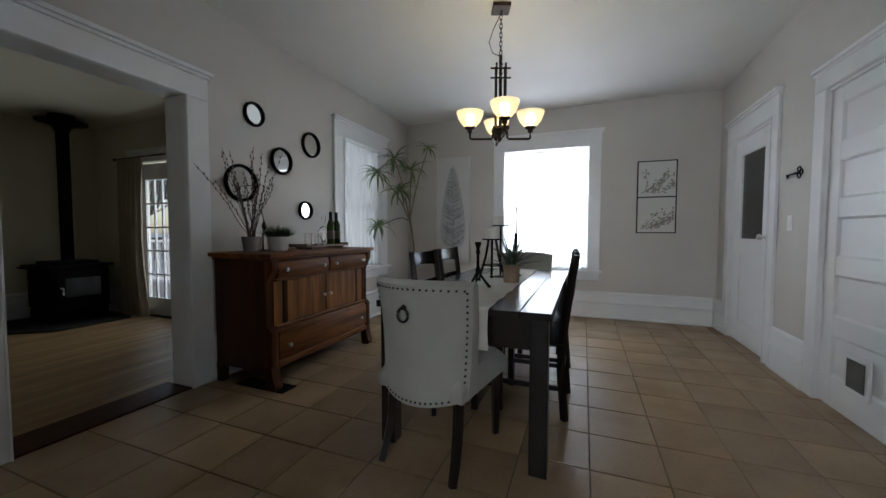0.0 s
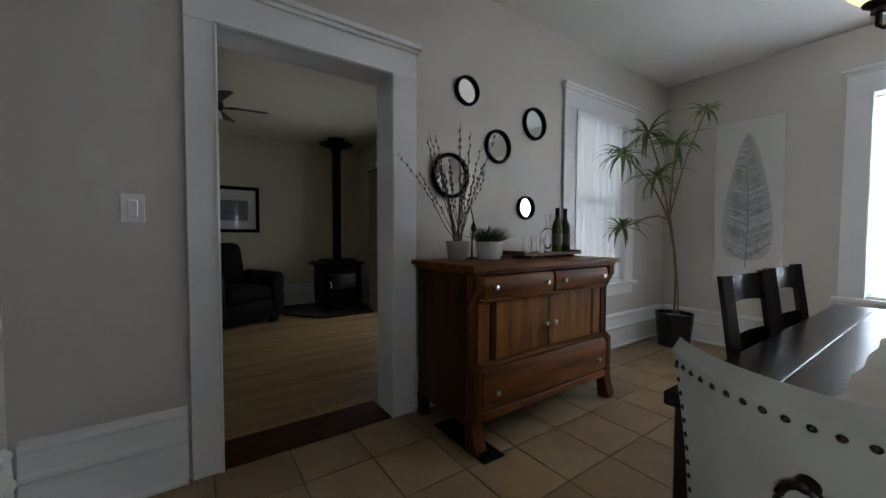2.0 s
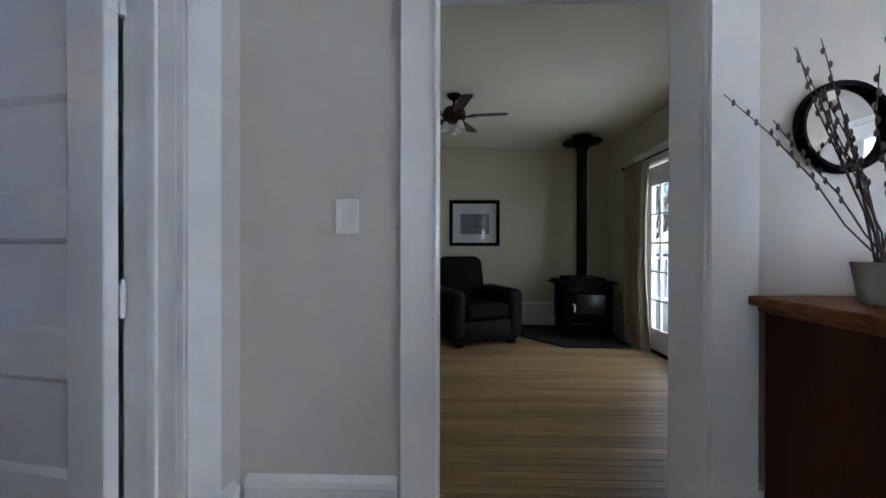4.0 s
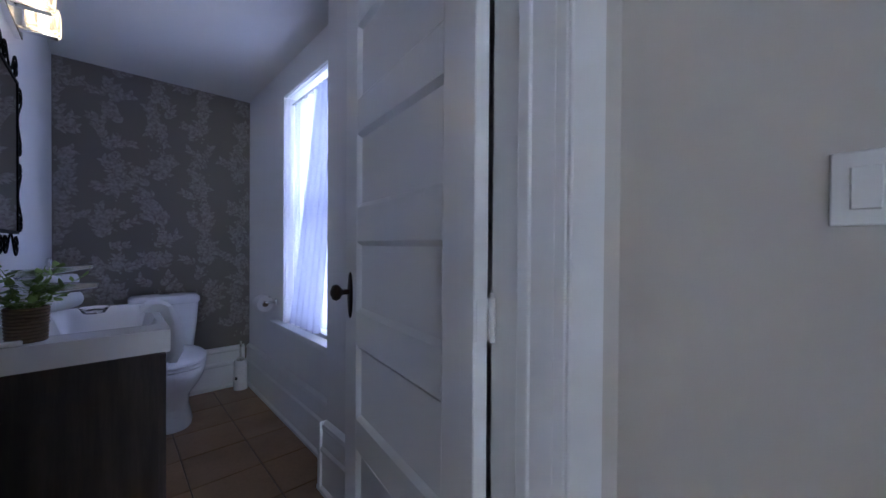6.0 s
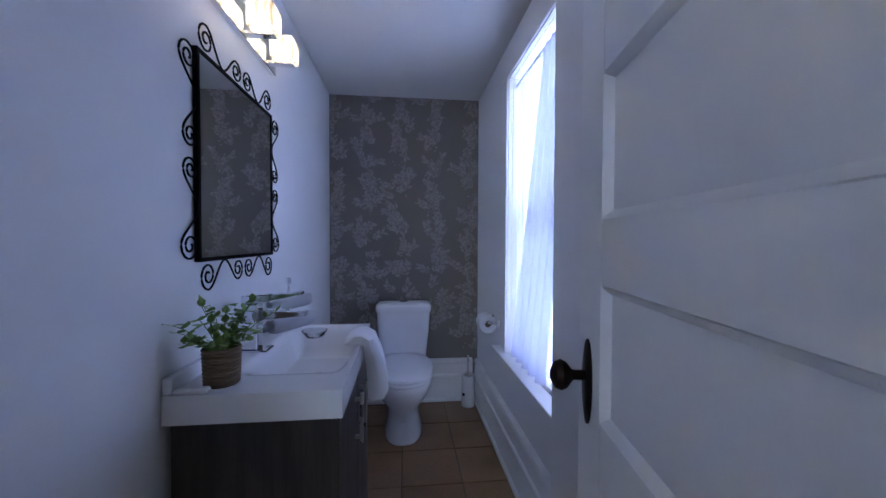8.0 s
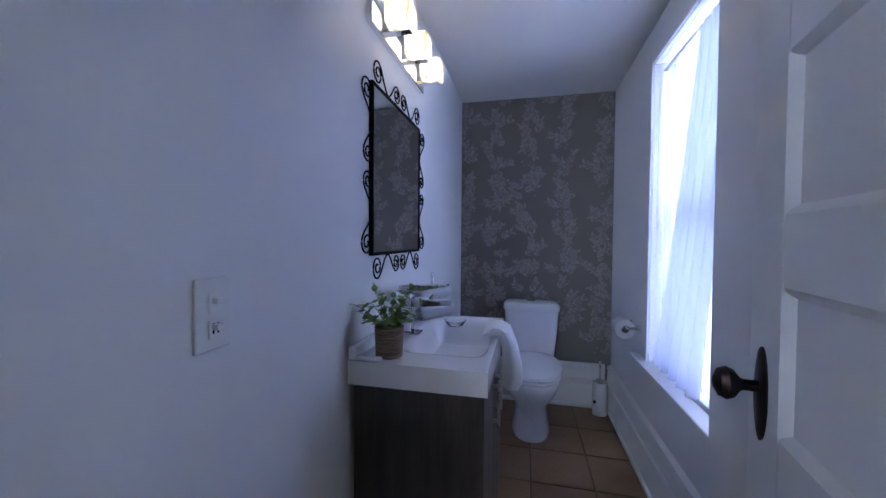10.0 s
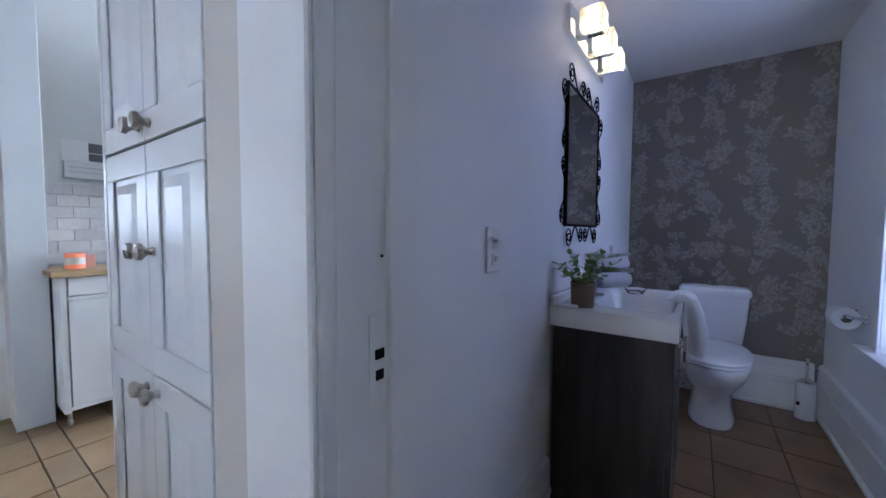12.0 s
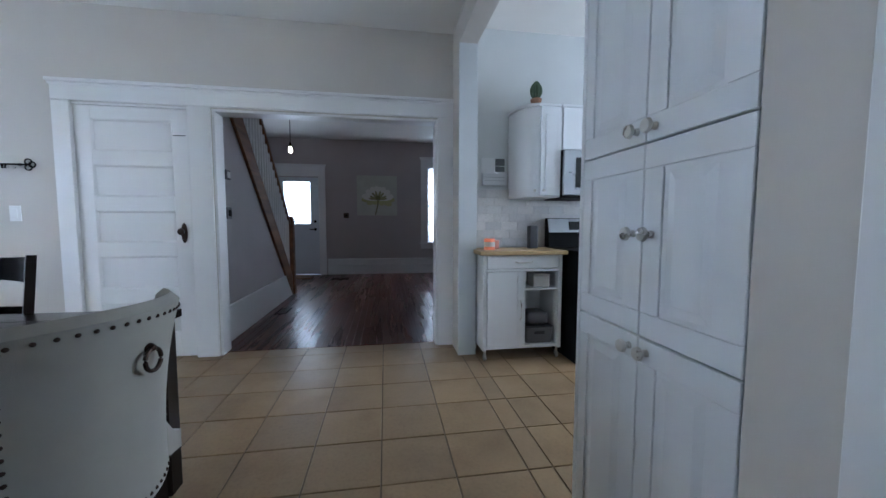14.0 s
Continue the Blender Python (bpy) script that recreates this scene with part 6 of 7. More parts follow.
Y, Z = Vector((0, 1, 0)), Vector((0, 0, 1))
for edge, ou, half_len in ((MH + 0.011, Z, MW), (-MH - 0.011, -Z, MW)):
    for sg in (-1, 1):
        for far_ in (True, False):
            st = sg * half_len * 0.50
            al = Y * sg * (1 if far_ else -1)
            part("scroll", scroll(B(), Vector((-0.012, st, edge)), al, ou, half_len * (0.36 if far_ else 0.34), 0.039 if far_ else 0.033), BLACK, mi, "curled iron wire", True)
for edge, ou, half_len in ((MW + 0.011, Y, MH), (-MW - 0.011, -Y, MH)):
    for sg in (-1, 1):
        for far_ in (True, False):
            st = sg * half_len * 0.52
            al = Z * sg * (1 if far_ else -1)
            part("scroll", scroll(B(), Vector((-0.012, edge, st)), al, ou, half_len * (0.36 if far_ else 0.36), 0.037 if far_ else 0.031), BLACK, mi, "curled iron wire", True)

# vanity light of glass cubes
vl = thing("vanity_light", "chrome wall light with three glowing crackled glass cubes", "wall light", (-0.745, -1.11, 1.945))
part("backplate", B().box(-0.022, -0.001, -0.29, 0.29, -0.055, 0.055, 0.002), CHROME, vl, "chrome back plate")
CUBE = sheer("crackled_glass", (0.95, 0.88, 0.74), 0.16)
CUBE.node_tree.nodes["Noise Texture"].inputs["Scale"].default_value = 95
CUBE.node_tree.nodes["Color Ramp"].color_ramp.elements[0].color = (0.30, 0.26, 0.18, 1)
CUBE.node_tree.nodes["Color Ramp"].color_ramp.elements[0].position = 0.42
CUBE.node_tree.nodes["Color Ramp"].color_ramp.elements[1].position = 0.60
HALO = glowing("halogen_bulb", (1, 1, 1), (1.0, 0.85, 0.62), 15.0)
for y in (-0.20, 0.0, 0.20):
    arm = part("arm", B().box(-0.120, -0.022, y - 0.014, y + 0.014, -0.052, -0.040, 0.001), CHROME, vl, "chrome shelf arm")
    part("cube_shade", B().box(-0.128, -0.040, y - 0.045, y + 0.045, -0.038, 0.046, 0.010, 2), CUBE, arm, "crackled glass cube", True)
    part("bulb", B().lathe([(0.006, -0.039), (0.013, -0.02), (0.013, 0.02), (0.001, 0.03)], 12, (-0.084, y, 0)), HALO, arm, "lit bulb", True)
wall_switch((-0.745, -0.243, 1.09), 90, "white combined switch and socket plate", 0.07, 0.118, 2)


# ---- pantry and kitchen ----
pa = thing("pantry_cabinet", "tall white pantry cabinet with six panelled doors", "pantry cabinet", (0, 0, 0))
PX0, PX1 = -0.556, -0.030
PANT = painted("white_pantry_paint", (0.74, 0.76, 0.78), 0.32, 0.02, 0.06, 30)
part("body", B().box(PX0 + 0.003, PX1, -0.26, YF - 0.02, 0.0, 2.448), PANT, pa)
part("side_panel", B().box(PX1 + 0.0005, PX1 + 0.018, -0.26, YF + 0.004, 0.0, 2.448, 0.001), PANT, pa)


def pantry_door(x0, x1, z0, z1):
    y0, y1 = YF - 0.0195, YF + 0.002
    d = part("door", B().box(x0, x1, y0, y1 - 0.006, z0, z1, 0.001), PANT, pa, "white panelled cabinet door")
    s = 0.058
    for q in ((x0, x1, z0, z0 + s), (x0, x1, z1 - s, z1), (x0, x0 + s, z0 + s, z1 - s), (x1 - s, x1, z0 + s, z1 - s)):
        part("door_frame", B().box(q[0], q[1], y1 - 0.0055, y1, q[2], q[3], 0.002), PANT, d)
    a, c, e, f = x0 + s + 0.012, x1 - s - 0.012, z0 + s + 0.012, z1 - s - 0.012
    fld = B()
    lo = [(a, e), (c, e), (c, f), (a, f)]
    g = 0.022
    hi = [(a + g, e + g), (c - g, e + g), (c - g, f - g), (a + g, f - g)]
    v0 = [fld.bm.verts.new((x, y1 - 0.0058, z)) for x, z in lo]
    v1 = [fld.bm.verts.new((x, y1 - 0.0008, z)) for x, z in hi]
    for k in range(4):
        fld.bm.faces.new((v0[k], v0[(k + 1) % 4], v1[(k + 1) % 4], v1[k]))
    fld.bm.faces.new(v1)
    part("raised_field", fld, PANT, d)
    return d


mid = -0.292
for z0, z1, kz in ((0.09, 0.845, 0.815), (0.850, 1.305, 1.095), (1.310, 2.44, 1.340)):
    for x0, x1, kx in ((PX0 + 0.004, mid - 0.0015, mid - 0.030), (mid + 0.0015, PX1 + 0.016, mid + 0.030)):
        d = pantry_door(x0, x1, z0, z1)
        part("knob", knob(B(), (kx, YF + 0.002, kz), "y", 1.15), NICKEL, d, "round nickel knob", True)

cart = thing("kitchen_cart", "white kitchen cart with wooden top and casters", "kitchen cart", (1.70, -0.15, 0))
CW = painted("white_cart_paint", (0.74, 0.75, 0.75), 0.4, 0.03)
part("worktop", B().box(-0.045, 0.42, -0.36, 0.37, 0.870, 0.902, 0.004), BUTCHER, cart, "butcher block top")
part("side", B().box(0.0, 0.38, 0.305, 0.335, 0.09, 0.869, 0.003), CW, cart)
part("side", B().box(0.0, 0.38, -0.335, -0.305, 0.09, 0.869, 0.003), CW, cart)
part("back", B().box(0.365, 0.38, -0.305, 0.305, 0.10, 0.869), CW, cart)
part("floor_shelf", B().box(0.002, 0.365, -0.305, 0.305, 0.10, 0.125, 0.002), CW, cart)
part("shelf", B().box(0.02, 0.365, -0.305, -0.005, 0.575, 0.593, 0.002), CW, cart)
part("divider", B().box(0.004, 0.365, -0.022, -0.005, 0.125, 0.745), CW, cart)
part("rail", B().box(0.0, 0.02, -0.305, 0.305, 0.735, 0.755, 0.002), CW, cart)
dr = part("drawer", B().box(-0.006, 0.018, -0.30, 0.30, 0.760, 0.865, 0.003), CW, cart, "drawer front")
part("handle", B().tube([(-0.008, -0.07, 0.815), (-0.03, -0.055, 0.808), (-0.03, 0.055, 0.808), (-0.008, 0.07, 0.815)], 0.006, 8), NICKEL, dr, "curved bar pull", True)
dd = part("door", B().box(-0.004, 0.014, 0.0, 0.30, 0.13, 0.732, 0.002), CW, cart, "panelled cart door")
part("door_panel", B().box(-0.008, -0.004, 0.0, 0.05, 0.13, 0.732, 0.001).box(-0.008, -0.004, 0.25, 0.30, 0.13, 0.732, 0.001).box(-0.008, -0.004, 0.05, 0.25, 0.13, 0.19, 0.001).box(-0.008, -0.004, 0.05, 0.25, 0.67, 0.732, 0.001), CW, dd, "raised door border")
part("handle", B().tube([(-0.008, 0.025, 0.34), (-0.03, 0.025, 0.36), (-0.03, 0.025, 0.48), (-0.008, 0.025, 0.50)], 0.006, 8), NICKEL, dd, "long bar pull", True)
for x in (0.03, 0.35):
    for y in (-0.31, 0.31):
        w = part("caster", B().lathe([(0.022, -0.010), (0.028, -0.006), (0.028, 0.006), (0.022, 0.010)], 16, (x, y, 0.0285), "y").tube([(x, y, 0.03), (x, y, 0.092)], 0.010, 8), NICKEL, cart, "metal caster", True)
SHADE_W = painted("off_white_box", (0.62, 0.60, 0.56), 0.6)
bx = thing("storage_box", "small white box on the cart shelf", "box", (1.82, -0.33, 0.594))
part("box", B().box(-0.07, 0.07, -0.07, 0.07, 0, 0.095, 0.006), SHADE_W, bx)
part("lid", B().box(-0.074, 0.074, -0.074, 0.074, 0.0955, 0.11, 0.004), SHADE_W, bx)
# Tub grey is lowered to carry the shadow inside the cart.
tub = thing("plastic_tub", "grey plastic tub with lid, darkened for the cart's shadow", "storage tub", (1.84, -0.31, 0.126))
part("tub", B().prism([(-0.10, 0.0), (0.10, 0.0), (0.115, 0.13), (-0.115, 0.13)], "y", -0.11, 0.11, 0.006), painted("shaded_grey_plastic", (0.13, 0.13, 0.13), 0.5), tub)
part("lid", B().box(-0.12, 0.12, -0.118, 0.118, 0.131, 0.145, 0.004), painted("dark_plastic", (0.04, 0.04, 0.045), 0.5), tub)
part("handle", B().box(-0.116, -0.104, -0.045, 0.045, 0.075, 0.10, 0.004), painted("dark_plastic_handle", (0.04, 0.04, 0.045), 0.5), tub, "dark recessed grip")
# Packet colour also holds the cart's inner shadow.
bag = thing("paper_bundle", "crumpled grey packet on the tub, darkened for shadow", "packet", (1.84, -0.31, 0.272))
part("packet", B().box(-0.09, 0.09, -0.09, 0.09, 0, 0.11, 0.03, 3), painted("shaded_grey_packet", (0.11, 0.11, 0.115), 0.7), bag, "", True)
cj = thing("candle_jar", "lit orange-red candle jar on wooden top", "candle", (1.86, 0.09, 0.9025))
GLOWC = glowing("lit_wax", (0.8, 0.25, 0.15), (1.0, 0.25, 0.10), 0.08)
part("jar", B().lathe([(0.001, 0.002), (0.042, 0.0), (0.045, 0.006), (0.045, 0.09), (0.042, 0.092), (0.001, 0.09)], 20), GLOWC, cj, "glowing orange jar", True)
part("jar_label", B().lathe([(0.0456, 0.025), (0.0456, 0.065)], 20, cap=False), SHADE_W, cj, "pale label", True)
cj2 = thing("match_box", "small pale pink box behind candle jar", "box", (1.93, 0.04, 0.9025))
part("box", B().box(-0.02, 0.02, -0.05, 0.05, 0, 0.075, 0.003), painted("pink_card", (0.62, 0.30, 0.25), 0.6), cj2)
spk = thing("smart_speaker", "dark grey upright speaker on wooden top", "speaker", (1.96, -0.33, 0.9025))
part("body", B().box(-0.035, 0.035, -0.04, 0.04, 0, 0.20, 0.012, 3), fabric("charcoal_cloth", (0.07, 0.072, 0.08), 0.9), spk, "", True)
co = thing("wall_outlet", "white double outlet on the tiled wall", "power outlet", (2.19, -0.12, 1.08), 90)
part("plate", B().box(-0.036, 0.036, 0.0005, 0.006, -0.058, 0.058, 0.002), PLATE, co)

up = thing("wall_cabinet", "white upper cabinet with rounded end door", "wall cabinet", (2.20, 0, 0))
cur = [(0.0, -0.18), (-0.14, -0.195), (-0.24, -0.225), (-0.30, -0.275), (-0.33, -0.34), (-0.33, -0.53), (0.0, -0.53)]
part("body", B().prism(cur, "z", 1.345, 2.10, 0.002), PANT, up, "", True)
part("crown", B().prism([(x * 1.03, y + (0.012 if y > -0.5 else 0)) for x, y in cur], "z", 2.101, 2.125, 0.003), PANT, up)
part("door", B().box(-0.348, -0.3305, -0.525, -0.345, 1.36, 2.095, 0.002), PANT, up, "flat panelled door")
part("door_panel", B().box(-0.352, -0.348, -0.48, -0.385, 1.42, 2.03, 0.003), PANT, up)
for y in (-0.37, -0.305):
    part("knob", knob(B(), (-0.348 if y < -0.34 else -0.314, y, 1.40), "-x", 0.9), NICKEL, up, "round nickel knob", True)
up2 = thing("wall_cabinet", "short white cabinet above the microwave", "wall cabinet", (2.20, 0, 0))
part("body", B().box(-0.33, 0, -1.29, -0.534, 1.745, 2.10, 0.002), PANT, up2)
part("crown", B().box(-0.34, 0, -1.29, -0.534, 2.101, 2.125, 0.003), PANT, up2)
for y0, y1 in ((-0.91, -0.54), (-1.285, -0.915)):
    part("door", B().box(-0.348, -0.3305, y0, y1, 1.75, 2.095, 0.002), PANT, up2)
STEEL = metal("stainless_steel", (0.42, 0.43, 0.45), 0.32)
mw = thing("microwave", "stainless over-range microwave with dark window", "microwave", (2.20, -0.91, 1.335))
part("body", B().box(-0.36, -0.001, -0.376, 0.376, 0.02, 0.408, 0.004), BLACK, mw, "black case")
dr = part("door", B().box(-0.39, -0.361, -0.376, 0.376, 0.025, 0.405, 0.006), STEEL, mw, "stainless front")
part("window", B().box(-0.393, -0.3905, -0.20, 0.27, 0.09, 0.34), mat("black_glass", (0.01, 0.01, 0.011), 0.08)[0], dr, "dark window")
part("vent", B().box(-0.42, -0.02, -0.376, 0.376, 0.0, 0.0195, 0.004), BLACK, mw, "dark underside vent")
rgx = thing("kitchen_range", "black and stainless freestanding range", "stove", (2.18, -0.91, 0))
part("body", B().box(-0.64, -0.02, -0.376, 0.376, 0.0, 0.905, 0.004), BLACK, rgx, "black body")
part("oven_door", B().box(-0.67, -0.641, -0.37, 0.37, 0.22, 0.80, 0.006), mat("black_enamel", (0.012, 0.012, 0.013), 0.18)[0], rgx, "black oven door")
part("oven_handle", B().tube([(-0.71, -0.33, 0.76), (-0.71, 0.33, 0.76)], 0.012, 10).box(-0.71, -0.66, -0.31, -0.29, 0.75, 0.77).box(-0.71, -0.66, 0.29, 0.31, 0.75, 0.77), STEEL, rgx, "steel bar handle", True)
part("backguard", B().prism([(-0.12, 0.906), (-0.02, 0.906), (-0.02, 1.17), (-0.07, 1.17)], "y", -0.376, 0.376, 0.004), BLACK, rgx, "black backguard")
part("control_panel", B().prism([(-0.125, 1.04), (-0.110, 1.04), (-0.074, 1.165), (-0.089, 1.165)], "y", -0.33, 0.376, 0.002), STEEL, rgx, "steel control panel")
part("display", B().prism([(-0.121, 1.062), (-0.117, 1.062), (-0.096, 1.14), (-0.100, 1.14)], "y", 0.02, 0.18), mat("black_display", (0.01, 0.01, 0.012), 0.1)[0], rgx, "dark display")
cac = thing("cactus_ornament", "round green cactus in terracotta pot on cabinet", "cactus", (2.01, -0.36, 2.1255))
part("pot", B().lathe([(0.032, 0), (0.036, 0.004), (0.045, 0.062), (0.048, 0.065), (0.048, 0.078), (0.040, 0.078), (0.001, 0.074)], 22), painted("terracotta", (0.35, 0.18, 0.11), 0.8, 0.1), cac, "terracotta pot", True)
cb = B()
rings = []
for j in range(13):
    f = j / 12
    r = 0.048 * math.sin(math.pi * (0.08 + 0.9 * f)) ** 0.7
    rings.append([cb.bm.verts.new((r * (1.12 if k % 4 == 0 else 0.86 if k % 4 == 2 else 1.0) * math.cos(2 * math.pi * k / 40), r * (1.12 if k % 4 == 0 else 0.86 if k % 4 == 2 else 1.0) * math.sin(2 * math.pi * k / 40), 0.074 + 0.155 * f)) for k in range(40)])
for a, c in zip(rings, rings[1:]):
    for k in range(40):
        cb.bm.faces.new((a[k], a[(k + 1) % 40], c[(k + 1) % 40], c[k]))
cb.bm.faces.new(rings[-1])
part("cactus", cb, painted("cactus_green", (0.07, 0.12, 0.06), 0.6, 0.25), cac, "ribbed green cactus", True)
cal = thing("wall_calendar", "white wall calendar with grey photo and pocket", "calendar", (2.20, -0.035, 1.60))
part("sheet", B().box(-0.004, -0.001, -0.115, 0.11, -0.02, 0.12), painted("calendar_paper", (0.72, 0.73, 0.74), 0.6), cal)
part("photo", B().box(-0.006, -0.0042, -0.11, -0.02, 0.05, 0.115).box(-0.006, -0.0042, -0.11, -0.02, -0.005, 0.045), painted("grey_photo", (0.16, 0.17, 0.18), 0.5, 0.4, 0.1, 20), cal, "grey landscape photos")
part("pocket", B().box(-0.03, -0.001, -0.125, 0.105, -0.13, -0.021, 0.003), painted("white_wire_box", (0.66, 0.68, 0.70), 0.5), cal, "white letter pocket")
part("date_rows", B().box(-0.0315, -0.0302, -0.10, 0.085, -0.06, -0.055).box(-0.0315, -0.0302, -0.10, 0.085, -0.09, -0.086), painted("grey_print", (0.40, 0.42, 0.44), 0.6), cal, "grey printed rows")
splash = setting("backsplash", B().box(2.188, 2.199, -1.6, 0.19, 0.905, 1.425), painted("pale_grout", (0.56, 0.56, 0.55), 0.8), "white subway tile backsplash", "backsplash")

# ---- hall ----
sw = B().prism([(2.344, 0.0), (4.90, 0.0), (4.90, 0.12), (4.84, 0.16), (2.344, 2.70)], "y", 2.425, 2.54)
setting("stair_wall", sw, painted("stair_wall_paint", (0.50, 0.47, 0.48), 0.55), "mauve-grey wall below the stairs", "wall")
b = B().prism([(2.37, 0.0), (4.90, 0.0), (4.90, 0.04), (4.62, 0.345), (2.37, 0.345)], "y", 2.40, 2.424, 0.003)
setting("stair_skirt", b, WHITE, "tall white skirting below the stairs", "baseboard")
st = thing("staircase", "steep wooden staircase with white balusters and brown rail", "staircase", (0, 0.04, 0))
part("stringer", B().prism([(4.90, 0.02), (4.90, 0.30), (2.40, 2.85), (2.40, 2.52), (4.86, 0.02)], "y", 2.352, 2.384, 0.004), STAIRWOOD, st, "brown wooden stringer")
rise, run = 0.19, 0.186
for k in range(13):
    x = 4.86 - k * run
    part("tread", B().box(x - run - 0.01, x + 0.012, 2.505, 3.505, rise * (k + 1) - 0.03, rise * (k + 1), 0.004), STAIRWOOD, st)
    part("riser", B().box(x - 0.012, x, 2.505, 3.505, rise * k + 0.001, rise * (k + 1) - 0.031), WHITE, st)
    for d in (0.045, 0.14):
        zb = 0.28 + (4.90 - (x - d)) * 1.02
        part("baluster", B().box(x - d - 0.012, x - d + 0.012, 2.375, 2.40, zb + 0.02, zb + 0.80, 0.002), WHITE, st, "white square baluster")
nw = part("newel_post", B().box(4.90, 5.02, 2.335, 2.455, 0.0, 1.16, 0.006).box(4.90, 5.02, 2.33, 2.46, 0.0, 0.14, 0.004).box(4.885, 5.025, 2.325, 2.465, 1.16, 1.19, 0.006).box(4.905, 5.005, 2.345, 2.445, 1.19, 1.23, 0.012), STAIRWOOD, st, "square brown newel post")
part("handrail", B().prism([(4.93, 1.04), (4.93, 1.105), (2.40, 3.68), (2.40, 3.61)], "y", 2.36, 2.415, 0.006), STAIRWOOD, st, "brown handrail")
for z0, z1, lab in ((1.53, 1.62, "small dark wall thermostat in the hall"), (1.16, 1.27, "dark wall switch plate in the hall")):
    ts_ = thing("wall_control", lab, "wall control", (2.68, 2.425, (z0 + z1) / 2))
    part("plate", B().box(-0.05, 0.05, -0.012, -0.0005, (z0 - z1) / 2, (z1 - z0) / 2, 0.003), metal("dark_plate", (0.16, 0.16, 0.17), 0.4), ts_)
    part("face", B().box(-0.03, 0.03, -0.02, -0.0125, -0.03, 0.03, 0.003), PLATE if z0 > 1.4 else BLACK, ts_)
sq = thing("wall_plaque", "small dark brown square wall plate by front door", "wall plate", (7.14, 1.79, 1.29))
part("plate", B().box(-0.02, -0.0005, -0.055, 0.055, -0.055, 0.055, 0.003), painted("brown_wood_plate", (0.06, 0.035, 0.025), 0.5), sq)
part("switch", B().box(-0.028, -0.0205, -0.015, 0.015, -0.02, 0.02, 0.002), BLACK, sq)

fp = thing("flower_canvas", "square canvas print of a white lotus blossom", "wall art", (7.14, 1.12, 1.73))
part("canvas", B().box(-0.035, -0.001, -0.435, 0.435, -0.435, 0.435, 0.004), fabric("pale_green_canvas", (0.60, 0.62, 0.55), 0.85, 400, 0.10), fp)
PET = painted("petal_white", (0.82, 0.82, 0.76), 0.7, 0.06)
PET2 = painted("petal_yellow_green", (0.56, 0.57, 0.30), 0.7, 0.15)
STEMC = painted("stem_olive", (0.20, 0.20, 0.09), 0.7)


def petal(b, a, ln, w, y0, x):
    pts = []
    n = 14
    for k in range(n):
        t = 2 * math.pi * k / n
        u, v = ln * (0.5 - 0.5 * math.cos(t)), w * math.sin(t) * (1 - 0.3 * math.cos(t))
        pts.append((x, y0[0] + u * math.cos(a) - v * math.sin(a), y0[1] + u * math.sin(a) + v * math.cos(a)))
    b.bm.faces.new([b.bm.verts.new(p) for p in pts])


pg, pw, pd = B(), B(), B()
for k, (a, ln) in enumerate(((-4, 0.36), (184, 0.37), (-24, 0.27), (204, 0.33), (-48, 0.16), (228, 0.18))):
    petal(pg, radians(a), ln, 0.062, (-0.02, -0.07), -0.0362 - 0.0002 * k)
for k, (a, ln) in enumerate(((14, 0.36), (166, 0.35), (38, 0.33), (142, 0.33), (62, 0.31), (118, 0.31), (82, 0.30), (100, 0.29))):
    petal(pw, radians(a), ln, 0.066, (-0.02, -0.09), -0.0380 - 0.0003 * k)
for k, a in enumerate((24, 50, 74, 106, 130, 156, 8, 172)):
    petal(pd, radians(a), 0.20, 0.022, (-0.02, -0.09), -0.0410 - 0.0001 * k)
part("outer_petals", pg, PET2, fp, "yellow-green outer petals")
part("inner_petals", pw, PET, fp, "white inner petals")
part("petal_shading", pd, painted("petal_olive", (0.40, 0.40, 0.22), 0.7, 0.2), fp, "olive streaks at petal bases")
part("stem", B().tube([(-0.037, -0.02, -0.09), (-0.037, -0.015, -0.2), (-0.037, 0.04, -0.42)], 0.013, 5), STEMC, fp, "dark olive stem")
part("stamens", B().lathe([(0.001, -0.0445), (0.05, -0.0440), (0.055, -0.0425), (0.001, -0.0420)], 14, (0, -0.02, -0.05), "x"), STEMC, fp, "dark flower centre")

pl = thing("pendant_bulb", "bare glowing pendant bulb on a dark cord", "pendant light", (5.2, 2.45, 0))
part("rose", B().lathe([(0.001, 2.9195), (0.16, 2.9195), (0.15, 2.895), (0.05, 2.88), (0.001, 2.878)], 30), CEIL, pl, "white ceiling medallion", True)
part("cord", B().tube([(0, 0, 2.88), (0, 0, 2.42)], 0.005, 6), BLACK, pl, "", True)
part("socket", B().lathe([(0.018, 2.42), (0.022, 2.40), (0.024, 2.355), (0.001, 2.35)], 14), BRONZE, pl, "", True)
part("bulb", B().lathe([(0.014, 2.355), (0.030, 2.32), (0.034, 2.29), (0.024, 2.262), (0.001, 2.254)], 16), glowing("warm_bulb", (1, 0.9, 0.75), (1.0, 0.80, 0.52), 9.0), pl, "glowing bulb", True)
for at, w, d in (((6.42, 1.85, 0), 0.13, 0.17), ((3.75, 2.24, 0), 0.17, 0.07)):
    vg = thing("floor_register", "dark metal register set in the hall floor", "floor vent", at)
    part("frame", B().box(-w, w, -d, d, 0.001, 0.006, 0.002), BLACK, vg)
    for k in range(7):
        part("slat", B().box(-w + 0.02, w - 0.02, -d + 0.02 + (2 * d - 0.04) * k / 7, -d + 0.03 + (2 * d - 0.04) * k / 7, 0.0062, 0.009), BRONZE, vg)
dm = thing("door_mat", "brown coir mat in front of the front door", "door mat", (6.80, 2.85, 0))
